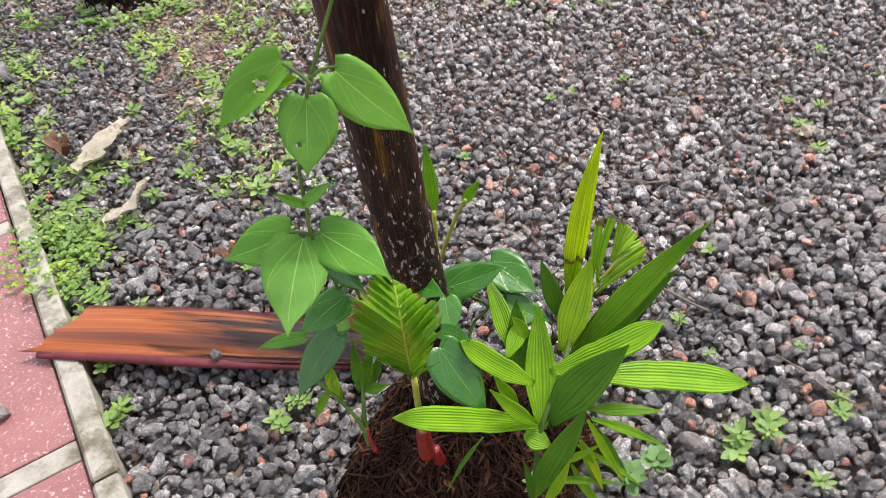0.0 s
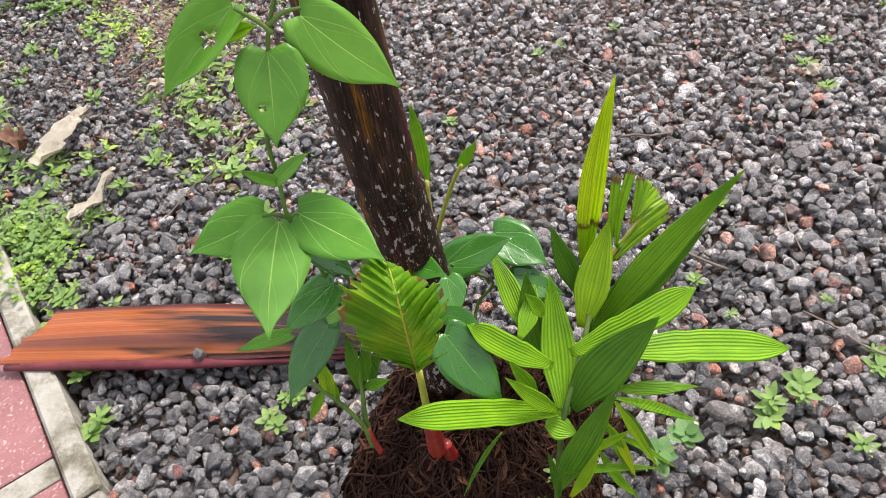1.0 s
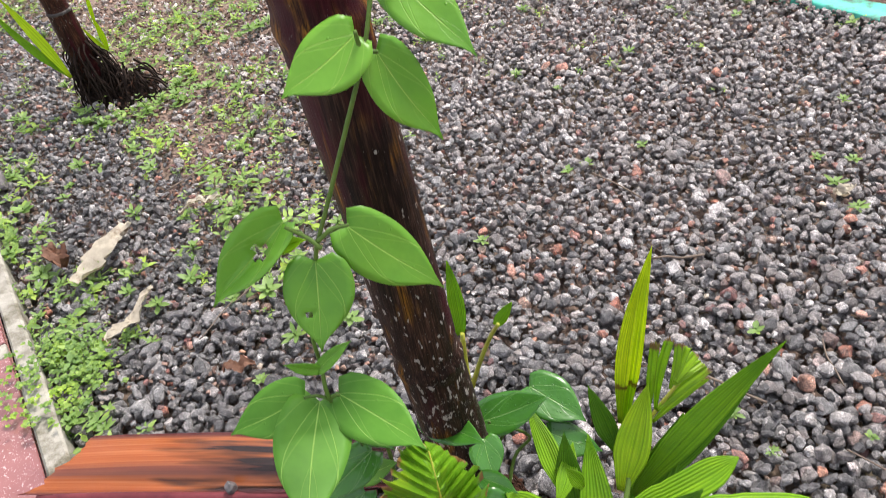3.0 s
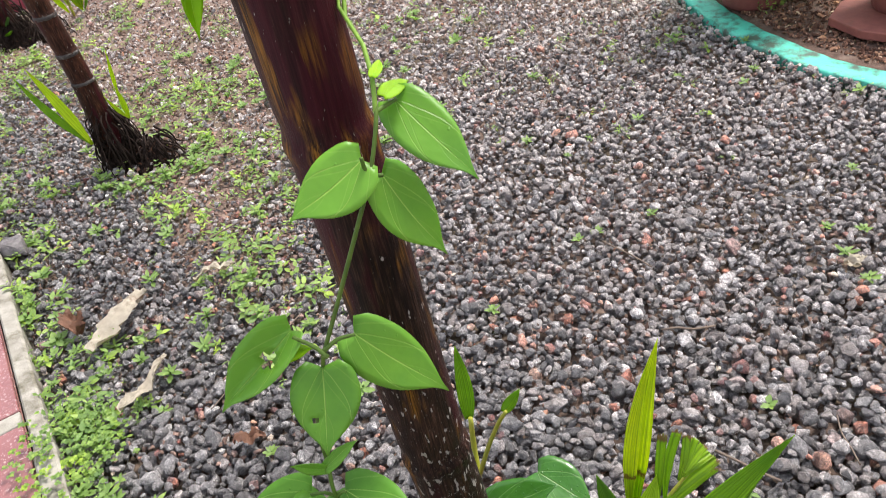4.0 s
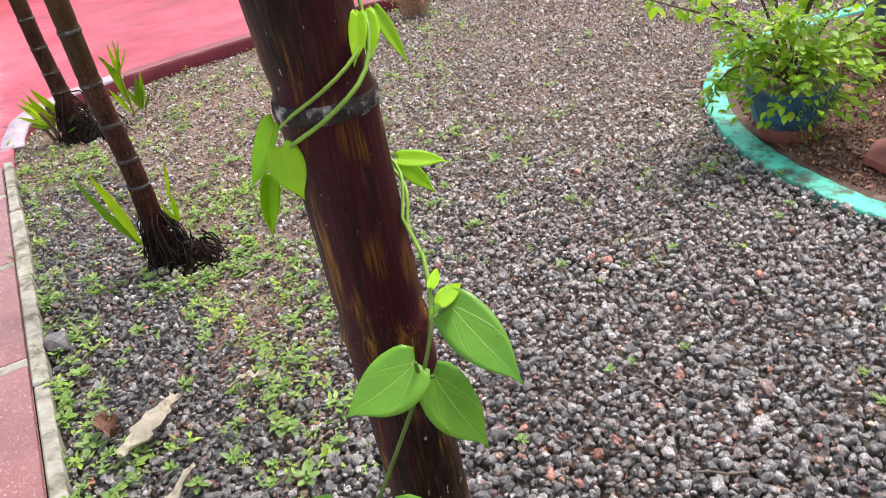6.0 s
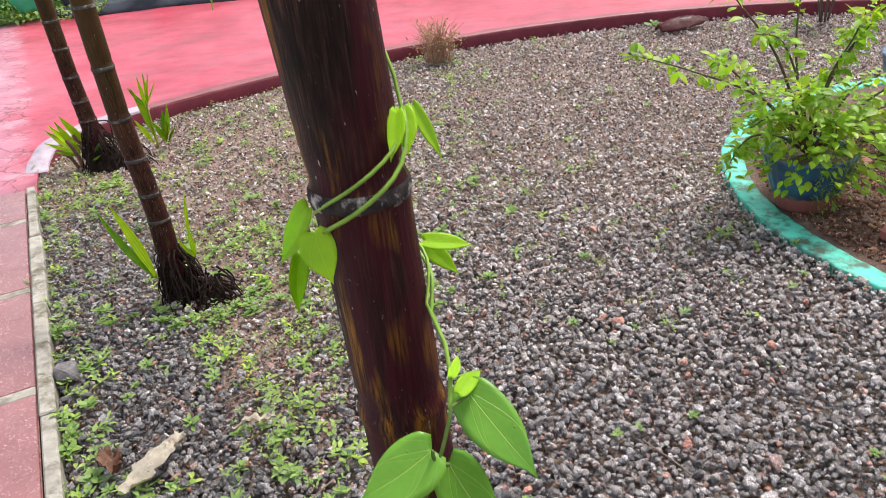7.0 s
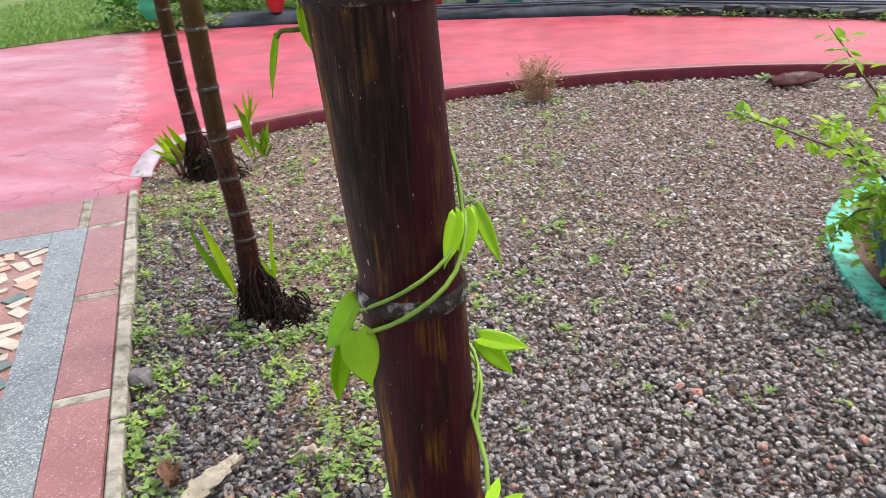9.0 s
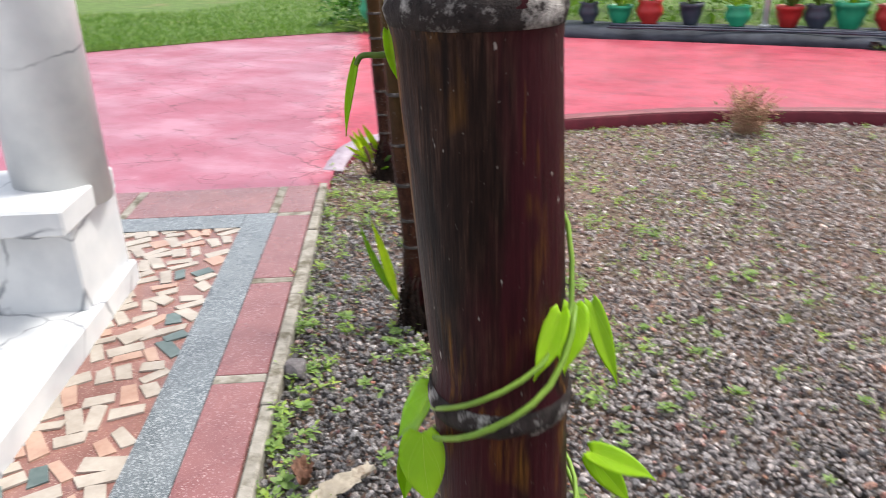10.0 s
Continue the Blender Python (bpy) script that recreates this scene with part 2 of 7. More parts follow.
def trunk_material(name="palm_bark", flecks=0.06, olive=0.0):
    """Palm bark: fine dark fibres, ochre and maroon patches higher up, pale lichen flecks that grow denser low down."""
    mat, nt, b = shader(name)
    fine = noise_tex(nt, coords(nt, (1, 1, 0.05)), 620, 5, 0.65)
    cloud = noise_tex(nt, coords(nt, (1, 1, 0.35)), 55, 5, 0.65)
    col = ramp(nt, fine, [(0.30, (0.004, 0.0025, 0.002)), (0.46, (0.012, 0.0062, 0.0045)), (0.58, (0.026, 0.0135, 0.0095)), (0.74, (0.070, 0.040, 0.028))])
    col = mix(nt, 1.0, col, ramp(nt, cloud, [(0.32, (0.45, 0.43, 0.43)), (0.5, (1, 1, 1)), (0.68, (1.9, 1.8, 1.7))]), "MULTIPLY")
    if olive:
        col = mix(nt, 1.0, col, (1.7, 1.25, 1.0), "MULTIPLY")
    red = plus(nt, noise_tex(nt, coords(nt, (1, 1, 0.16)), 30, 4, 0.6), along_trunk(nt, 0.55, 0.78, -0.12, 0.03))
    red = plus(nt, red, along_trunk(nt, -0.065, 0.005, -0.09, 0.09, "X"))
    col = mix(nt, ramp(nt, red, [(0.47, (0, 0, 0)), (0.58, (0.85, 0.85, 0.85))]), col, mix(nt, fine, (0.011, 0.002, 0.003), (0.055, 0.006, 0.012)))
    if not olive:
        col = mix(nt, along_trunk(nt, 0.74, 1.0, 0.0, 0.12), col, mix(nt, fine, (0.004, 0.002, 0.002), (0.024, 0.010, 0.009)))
        gold = plus(nt, noise_tex(nt, coords(nt, (1, 1, 0.15)), 70, 3, 0.55), along_trunk(nt, 0.5, 0.72, -0.05, 0.0))
        gate = ramp(nt, noise_tex(nt, coords(nt, (1, 1, 0.5)), 30, 2, 0.5), [(0.43, (0, 0, 0)), (0.56, (1, 1, 1))])
        where = mix(nt, 1.0, ramp(nt, gold, [(0.505, (0, 0, 0)), (0.60, (0.9, 0.9, 0.9))]), gate, "MULTIPLY")
        col = mix(nt, where, col, mix(nt, ramp(nt, fine, [(0.38, (0, 0, 0)), (0.6, (1, 1, 1))]), (0.018, 0.008, 0.003), (0.21, 0.092, 0.010)))
    else:
        col = mix(nt, along_trunk(nt, 0.42, 0.95, 0.0, olive), col, mix(nt, fine, (0.016, 0.010, 0.003), (0.105, 0.075, 0.014)))
    spots = plus(nt, noise_tex(nt, coords(nt, (1, 1, 0.42)), 230, 3, 0.5), along_trunk(nt, 0.33, 0.75, flecks, -0.06))
    col = mix(nt, ramp(nt, spots, [(0.645, (0, 0, 0)), (0.675, (0.7, 0.7, 0.7))]), col, (0.34, 0.31, 0.28))
    grit = plus(nt, noise_tex(nt, coords(nt, (1, 1, 0.6)), 640, 3, 0.6), along_trunk(nt, 0.3, 0.6, flecks * 0.8, -0.05))
    col = mix(nt, ramp(nt, grit, [(0.65, (0, 0, 0)), (0.69, (0.45, 0.45, 0.45))]), col, (0.26, 0.24, 0.21))
    crust = plus(nt, noise_tex(nt, coords(nt, (1, 1, 0.55)), 58, 6, 0.7), along_trunk(nt, 0.35, 0.7, flecks * 0.35, -0.1))
    col = mix(nt, ramp(nt, crust, [(0.655, (0, 0, 0)), (0.70, (0.6, 0.6, 0.6))]), col, (0.24, 0.225, 0.205))
    nt.links.new(col, b.inputs["Base Color"])
    b.inputs["Roughness"].default_value = 0.5
    b.inputs["Specular IOR Level"].default_value = 0.10
    bump(nt, b, fine, 0.35, 0.0012)
    return mat


def paving_paint():
    """Red floor paint: mottled, washed pale in patches, with fine dark cracks in places. Beyond the joint it is mauve:
    worn paint, with wet sky sheen put into the colour.
    """
    mat, nt, b = shader("red_floor_paint")
    vec = coords(nt)
    col = ramp(nt, noise_tex(nt, vec, 2.2, 6, 0.6), [(0.3, (0.29, 0.026, 0.050)), (0.5, (0.36, 0.038, 0.068)), (0.7, (0.44, 0.056, 0.092))])
    col = mix(nt, 1.0, col, ramp(nt, noise_tex(nt, coords(nt, (0.6, 1, 1)), 9, 6, 0.72), [(0.34, (0.72, 0.72, 0.75)), (0.5, (1, 1, 1)), (0.68, (1.12, 1.2, 1.2))]), "MULTIPLY")
    pale = ramp(nt, noise_tex(nt, coords(nt, (0.9, 0.45, 1)), 0.8, 4), [(0.50, (0, 0, 0)), (0.70, (0.55, 0.55, 0.55))])
    col = mix(nt, pale, col, (0.46, 0.11, 0.15))
    # distance from a worn joint that carries on the line of the path
    across = nt.nodes.new("ShaderNodeVectorMath")
    across.operation = "DOT_PRODUCT"
    across.inputs[1].default_value = (0.866, 0.5, 0)
    nt.links.new(vec, across.inputs[0])
    ragged = nt.nodes.new("ShaderNodeMath")
    ragged.operation = "MULTIPLY_ADD"
    ragged.inputs[1].default_value = 0.22
    ragged.inputs[2].default_value = 0.525
    nt.links.new(noise_tex(nt, vec, 6, 5, 0.7), ragged.inputs[0])
    d = plus(nt, across.outputs["Value"], ragged.outputs[0])
    # mauve side of the joint: worn paint plus wet sky sheen in the colour
    sheen_side = ramp(nt, d, [(0.42, (0.85, 0.85, 0.85)), (0.56, (0, 0, 0))])
    streak = noise_tex(nt, coords(nt, (0.55, 1.0, 1)), 2.4, 6, 0.62)
    col = mix(nt, sheen_side, col, ramp(nt, streak, [(0.34, (0.27, 0.075, 0.115)), (0.50, (0.32, 0.112, 0.160)), (0.66, (0.40, 0.205, 0.265))]))
    joint = ramp(nt, d, [(0.38, (0, 0, 0)), (0.43, (0.65, 0.65, 0.65)), (0.54, (0.65, 0.65, 0.65)), (0.60, (0, 0, 0))])
    col = mix(nt, mix(nt, 1.0, joint, ramp(nt, noise_tex(nt, vec, 4, 4), [(0.4, (0.1, 0.1, 0.1)), (0.6, (1, 1, 1))]), "MULTIPLY"), col, (0.44, 0.16, 0.205))
    # joints of the blocks under the paint, broken open where it has worn
    jog = nt.nodes.new("ShaderNodeTexNoise")
    jog.inputs["Scale"].default_value = 7.0
    jog.inputs["Detail"].default_value = 5.0
    nt.links.new(coords(nt), jog.inputs["Vector"])
    warp = mix(nt, 0.09, coords(nt), jog.outputs["Color"], "LINEAR_LIGHT")
    turn = nt.nodes.new("ShaderNodeMapping")
    turn.inputs["Rotation"].default_value = (0, 0, radians(24))
    nt.links.new(warp, turn.inputs["Vector"])
    bricks = node(nt, "ShaderNodeTexBrick", Scale=1.0, Mortar_Size=0.0055, Mortar_Smooth=0.3, Brick_Width=0.34, Row_Height=0.21)
    nt.links.new(turn.outputs["Vector"], bricks.inputs["Vector"])
    cells = nt.nodes.new("ShaderNodeTexVoronoi")
    cells.feature = "DISTANCE_TO_EDGE"
    cells.inputs["Scale"].default_value = 5.0
    nt.links.new(warp, cells.inputs["Vector"])
    crack = ramp(nt, cells.outputs["Distance"], [(0.0, (0.8, 0.8, 0.8)), (0.022, (0, 0, 0))])
    worn = ramp(nt, d, [(0.0, (0.5, 0.5, 0.5)), (0.36, (0.62, 0.62, 0.62)), (0.41, (1, 1, 1)), (0.55, (1, 1, 1)), (0.61, (0.05, 0.05, 0.05)), (1.0, (0.05, 0.05, 0.05))])
    side = nt.nodes.new("ShaderNodeMath")
    side.operation = "MULTIPLY_ADD"
    side.inputs[1].default_value = 0.25
    side.inputs[2].default_value = -0.11
    nt.links.new(worn, side.inputs[0])
    open_at = ramp(nt, plus(nt, noise_tex(nt, vec, 1.5, 6, 0.75), side.outputs[0]), [(0.50, (0, 0, 0)), (0.60, (0.85, 0.85, 0.85))])
    torn_at = ramp(nt, plus(nt, noise_tex(nt, vec, 2.3, 5, 0.7), side.outputs[0]), [(0.545, (0, 0, 0)), (0.61, (1, 1, 1))])
    seam = mix(nt, 1.0, mix(nt, 1.0, bricks.outputs["Fac"], (0.75, 0.75, 0.75), "MULTIPLY"), open_at, "MULTIPLY")
    seam = mix(nt, 1.0, seam, mix(nt, 1.0, crack, torn_at, "MULTIPLY"), "LIGHTEN")
    bare = ramp(nt, plus(nt, noise_tex(nt, vec, 5.0, 6, 0.75), side.outputs[0]), [(0.66, (0, 0, 0)), (0.72, (0.55, 0.55, 0.55))])
    col = mix(nt, bare, col, (0.47, 0.25, 0.29))
    col = mix(nt, seam, col, (0.07, 0.016, 0.022))
    nt.links.new(col, b.inputs["Base Color"])
    wet = ramp(nt, noise_tex(nt, vec, 1.6, 5, 0.6), [(0.4, (0.36, 0.36, 0.36)), (0.65, (0.62, 0.62, 0.62))])
    nt.links.new(wet, b.inputs["Roughness"])
    low = nt.nodes.new("ShaderNodeMath")
    low.operation = "MULTIPLY_ADD"
    low.inputs[1].default_value = -1.6
    nt.links.new(seam, low.inputs[0])
    nt.links.new(noise_tex(nt, vec, 60, 5), low.inputs[2])
    bump(nt, b, low.outputs[0], 0.3, 0.003)
    return mat


M = {}
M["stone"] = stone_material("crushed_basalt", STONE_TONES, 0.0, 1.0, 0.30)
M["stone_dusty"] = stone_material("dusty_sheen_basalt", DUSTY_SHEEN_TONES, 0.12, 0.7, 0.38)
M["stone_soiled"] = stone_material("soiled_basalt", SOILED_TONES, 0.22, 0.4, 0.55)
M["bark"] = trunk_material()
M["bark_plain"] = trunk_material("plain_palm_bark", -0.03, 0.8)
M["ring"] = paint("node_ring", (0.012, 0.010, 0.010), (0.045, 0.037, 0.034), 160, 0.7, 0.5, stain=(0.45, 0.43, 0.40), stain_scale=70, stain_at=0.58, gloss=0.1)
M["ring_plain"] = paint("plain_node_ring", (0.012, 0.009, 0.008), (0.05, 0.04, 0.035), 120, 0.7, 0.5, stain=(0.22, 0.20, 0.18), stain_scale=50, stain_at=0.6)
M["soil"] = paint("garden_soil", (0.105, 0.068, 0.054), (0.29, 0.205, 0.165), 45, 0.95, 0.9, 0.006, stain=(0.10, 0.085, 0.05), stain_scale=3, stain_at=0.55, fine=4)
M["lawn_soil"] = paint("lawn_soil", (0.06, 0.10, 0.02), (0.12, 0.20, 0.04), 6, 0.95, 0.6, 0.01, stain=(0.16, 0.15, 0.06), stain_scale=1.5, stain_at=0.6)
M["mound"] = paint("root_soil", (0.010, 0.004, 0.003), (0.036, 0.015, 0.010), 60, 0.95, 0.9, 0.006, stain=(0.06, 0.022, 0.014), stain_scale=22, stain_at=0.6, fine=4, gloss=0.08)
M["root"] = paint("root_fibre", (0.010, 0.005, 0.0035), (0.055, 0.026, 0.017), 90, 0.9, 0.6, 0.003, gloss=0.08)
M["heart"] = leaf_material("vine_leaf", (0.168, 0.370, 0.036), (0.108, 0.279, 0.027), (0.384, 0.547, 0.126), rough=0.38, gloss=0.4, through=0.34, wet=0.05)
# darker green for the lower cluster, offsetting how brightly it is lit
M["heart_mid"] = leaf_material("mid_vine_leaf", (0.106, 0.268, 0.029), (0.070, 0.199, 0.021), (0.336, 0.502, 0.126), rough=0.5, gloss=0.25, through=0.26, wet=0.05)
# dark leaves with drops; shade on the hindmost is put into the green
M["heart_dark"] = leaf_material("vine_leaf_dark_wet", (0.055, 0.185, 0.020), (0.034, 0.13, 0.015), (0.2, 0.36, 0.09), rough=0.22, gloss=0.6, through=0.22, wet=0.25)
M["heart_young"] = leaf_material("vine_leaf_young", (0.36, 0.58, 0.014), (0.24, 0.45, 0.012), (0.50, 0.66, 0.08), rough=0.36, gloss=0.3, through=0.42)
M["palm_leaf"] = leaf_material("palm_leaf", (0.235, 0.43, 0.014), (0.15, 0.33, 0.012), (0.3, 0.45, 0.08), stripes=9, rough=0.4, gloss=0.3, through=0.36)
M["palm_leaf_dark"] = leaf_material("palm_leaf_dark", (0.125, 0.28, 0.014), (0.08, 0.21, 0.012), (0.2, 0.35, 0.06), stripes=9, rough=0.4, gloss=0.3, through=0.32)
M["palm_leaf_yellow"] = leaf_material("palm_leaf_yellow", (0.40, 0.56, 0.025), (0.26, 0.44, 0.02), (0.45, 0.5, 0.08), stripes=9, rough=0.4, gloss=0.2, through=0.42, yellow=(0.58, 0.60, 0.015))
M["palm_fan"] = leaf_material("palm_fan", (0.17, 0.34, 0.016), (0.10, 0.24, 0.012), (0.3, 0.42, 0.05), stripes=1, rough=0.36, through=0.4, yellow=(0.26, 0.34, 0.018), brown=0.03)
M["weed"] = leaf_material("weed_leaf", (0.235, 0.35, 0.095), (0.14, 0.235, 0.06), (0.28, 0.40, 0.14), rough=0.5, through=0.38, yellow=(0.32, 0.45, 0.06))
M["bush_leaf"] = leaf_material("bush_leaf", (0.32, 0.50, 0.028), (0.19, 0.36, 0.022), (0.36, 0.52, 0.1), rough=0.42, gloss=0.35, through=0.42, yellow=(0.44, 0.50, 0.04))
M["far_leaf"] = leaf_material("far_leaf", (0.15, 0.27, 0.05), (0.09, 0.18, 0.035), (0.22, 0.34, 0.1), rough=0.5, through=0.3)
M["stem"] = paint("vine_stem", (0.045, 0.09, 0.014), (0.10, 0.16, 0.028), 60, 0.5, 0.2, gloss=0.2)
M["stem_young"] = paint("young_vine_stem", (0.13, 0.24, 0.03), (0.22, 0.35, 0.05), 60, 0.45, 0.2, gloss=0.25)
M["woody"] = paint("woody_stem", (0.05, 0.032, 0.022), (0.13, 0.085, 0.06), 80, 0.8, 0.5)
M["petiole"] = paint("leaf_stalk", (0.19, 0.24, 0.02), (0.34, 0.31, 0.03), 30, 0.4, 0.1)
M["shoot"] = paint("red_shoot_base", (0.09, 0.006, 0.008), (0.30, 0.018, 0.012), 45, 0.3, 0.2, stain=(0.05, 0.02, 0.012), stain_scale=60, stain_at=0.6)
M["cream"] = paint("cream_concrete", (0.19, 0.172, 0.142), (0.36, 0.335, 0.29), 26, 0.85, 0.6, stain=(0.10, 0.085, 0.055), stain_scale=16, stain_at=0.54)
M["marble"] = paint("white_paint", (0.74, 0.74, 0.73), (0.82, 0.82, 0.81), 4, 0.35, 0.1)
M["red_paint"] = paving_paint()
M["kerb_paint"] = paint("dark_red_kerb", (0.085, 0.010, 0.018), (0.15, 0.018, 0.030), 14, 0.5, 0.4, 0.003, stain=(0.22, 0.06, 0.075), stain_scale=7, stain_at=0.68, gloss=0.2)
# the cap's red is lighter than the body's, lavender in places
M["kerb_top"] = paint("pale_kerb_top", (0.15, 0.03, 0.035), (0.24, 0.065, 0.075), 12, 0.55, 0.4, 0.003, stain=(0.40, 0.28, 0.31), stain_scale=5.0, stain_at=0.68)
M["kerb_pale"] = paint("pale_worn_kerb", (0.26, 0.20, 0.24), (0.42, 0.36, 0.41), 14, 0.6, 0.4, 0.003, stain=(0.3, 0.1, 0.12), stain_scale=9, stain_at=0.6)
M["turquoise"] = paint("turquoise_paint", (0.05, 0.42, 0.31), (0.10, 0.56, 0.42), 9, 0.6, 0.5, 0.004, stain=(0.05, 0.085, 0.06), stain_scale=14, stain_at=0.51, fine=6)
M["blue_glaze"] = paint("blue_glaze", (0.018, 0.045, 0.09), (0.05, 0.13, 0.21), 20, 0.3, 0.1, stain=(0.16, 0.1, 0.07), stain_scale=18, stain_at=0.7)
M["terracotta"] = paint("terracotta", (0.15, 0.042, 0.034), (0.25, 0.078, 0.06), 18, 0.8, 0.4, stain=(0.13, 0.06, 0.04), stain_scale=14, stain_at=0.63)
M["black_sheet"] = paint("black_plastic_sheet", (0.018, 0.021, 0.028), (0.06, 0.067, 0.085), 5, 0.65, 0.5, 0.006, fine=4, gloss=0.2)
M["pot_red"] = paint("red_plastic", (0.42, 0.02, 0.02), (0.55, 0.04, 0.035), 8, 0.4, 0.05)
M["pot_green"] = paint("green_plastic", (0.02, 0.30, 0.15), (0.04, 0.42, 0.22), 8, 0.4, 0.05)
M["pot_black"] = paint("black_plastic", (0.03, 0.035, 0.055), (0.07, 0.08, 0.11), 8, 0.45, 0.05)
M["pole"] = paint("white_metal", (0.6, 0.6, 0.6), (0.75, 0.75, 0.74), 12, 0.45, 0.1)
M["dry"] = paint("dry_leaf", (0.42, 0.36, 0.28), (0.66, 0.60, 0.50), 30, 0.85, 0.4, stain=(0.26, 0.17, 0.11), stain_scale=25, stain_at=0.62)
M["dry_brown"] = paint("brown_dry_leaf", (0.13, 0.06, 0.04), (0.30, 0.15, 0.09), 30, 0.7, 0.4)
M["red_sheath"] = paint("dark_red_sheath", (0.06, 0.010, 0.014), (0.15, 0.03, 0.035), 20, 0.4, 0.3, gloss=0.25)
M["husk_brown"] = paint("withered_sheath", (0.07, 0.032, 0.020), (0.20, 0.11, 0.07), 60, 0.8, 0.4)
M["wall_stone"] = paint("grey_wall_stone", (0.018, 0.018, 0.022), (0.065, 0.065, 0.072), 16, 0.8, 0.6, 0.008, stain=(0.05, 0.06, 0.035), stain_scale=6, stain_at=0.58, fine=3)
M["red_sprig"] = paint("reddish_twig", (0.36, 0.18, 0.12), (0.52, 0.32, 0.2), 40, 0.8, 0.2)
M["twig"] = paint("dry_twig", (0.08, 0.055, 0.045), (0.2, 0.15, 0.11), 60, 0.9, 0.3)
M["palm_comb"] = leaf_material("cut_palm_leaf", (0.33, 0.50, 0.015), (0.22, 0.40, 0.012), (0.3, 0.45, 0.08), stripes=2, rough=0.34, through=0.5, brown=0.06)
M["palm_leaf_cut"] = leaf_material("banded_palm_leaf", (0.66, 0.74, 0.01), (0.50, 0.62, 0.01), (0.3, 0.45, 0.08), stripes=6, rough=0.34, through=0.42, band=0.26)
# darkened: the shade of the leaves above is in this colour
M["litter"] = paint("leaf_litter", (0.018, 0.008, 0.005), (0.085, 0.037, 0.021), 60, 0.9, 0.4, gloss=0.1)
M["weed_pale"] = leaf_material("pale_weed_leaf", (0.14, 0.26, 0.085), (0.09, 0.19, 0.055), (0.30, 0.42, 0.18), rough=0.6, through=0.35)
M["root_dark"] = paint("dark_root", (0.006, 0.004, 0.0035), (0.036, 0.023, 0.018), 90, 0.85, 0.6, 0.003, gloss=0.1)
M["pebble"] = paint("dark_pebble", (0.05, 0.042, 0.042), (0.16, 0.14, 0.14), 120, 0.4, 0.3)
M["ring_soil"] = paint("ring_soil", (0.05, 0.028, 0.02), (0.16, 0.095, 0.07), 40, 0.95, 0.9, 0.008, stain=(0.22, 0.15, 0.12), stain_scale=12, stain_at=0.6, fine=4)
M["mosaic_peach"] = paint("peach_marble_chip", (0.34, 0.20, 0.15), (0.47, 0.32, 0.24), 14, 0.25, 0.1)


def crumb_material(name, tones):
    """Soil crumbs, each of its own brown."""
    mat, nt, b = shader(name)
    geo = nt.nodes.new("ShaderNodeNewGeometry")
    col = ramp(nt, geo.outputs["Random Per Island"], tones)
    grain = ramp(nt, noise_tex(nt, coords(nt), 300, 5, 0.7), [(0.3, (0.6, 0.6, 0.6)), (0.7, (1.4, 1.35, 1.3))])
    nt.links.new(mix(nt, 1.0, col, grain, "MULTIPLY"), b.inputs["Base Color"])
    b.inputs["Roughness"].default_value = 0.9
    b.inputs["Specular IOR Level"].default_value = 0.2
    return mat


M["grit"] = crumb_material("reddish_grit", [(0.0, (0.05, 0.024, 0.017)), (0.4, (0.12, 0.06, 0.042)), (0.8, (0.24, 0.13, 0.09)), (0.93, (0.36, 0.2, 0.12)), (1.0, (0.5, 0.42, 0.33))])
M["crumb"] = crumb_material("soil_crumb", [(0.0, (0.07, 0.045, 0.038)), (0.5, (0.18, 0.12, 0.10)), (0.85, (0.29, 0.20, 0.17)), (0.95, (0.34, 0.17, 0.11)), (1.0, (0.5, 0.44, 0.37))])
M["shoot_leaf"] = leaf_material("young_palm_leaf", (0.62, 0.76, 0.02), (0.46, 0.64, 0.02), (0.6, 0.7, 0.08), stripes=4, rough=0.42, gloss=0.2, through=0.3)


def terrazzo(name, ground_dark, ground_light, chip, amount=0.6):
    mat, nt, b = shader(name)
    tc = coords(nt)
    inside = ramp(nt, noise_tex(nt, tc, 230, 2, 0.5), [(amount, (0, 0, 0)), (amount + 0.02, (0.85, 0.85, 0.85))])
    some = ramp(nt, noise_tex(nt, tc, 520, 2, 0.5), [(amount + 0.02, (0, 0, 0)), (amount + 0.05, (0.6, 0.6, 0.6))])
    col = ramp(nt, noise_tex(nt, tc, 9, 5), [(0.3, ground_dark), (0.7, ground_light)])
    col = mix(nt, mix(nt, 1.0, inside, some, "LIGHTEN"), col, chip)
    nt.links.new(col, b.inputs["Base Color"])
    nt.links.new(ramp(nt, noise_tex(nt, tc, 5, 5, 0.65), [(0.35, (0.16, 0.16, 0.16)), (0.65, (0.36, 0.36, 0.36))]), b.inputs["Roughness"])
    b.inputs["Specular IOR Level"].default_value = 0.65
    bump(nt, b, noise_tex(nt, tc, 200, 3), 0.12, 0.001)
    return mat


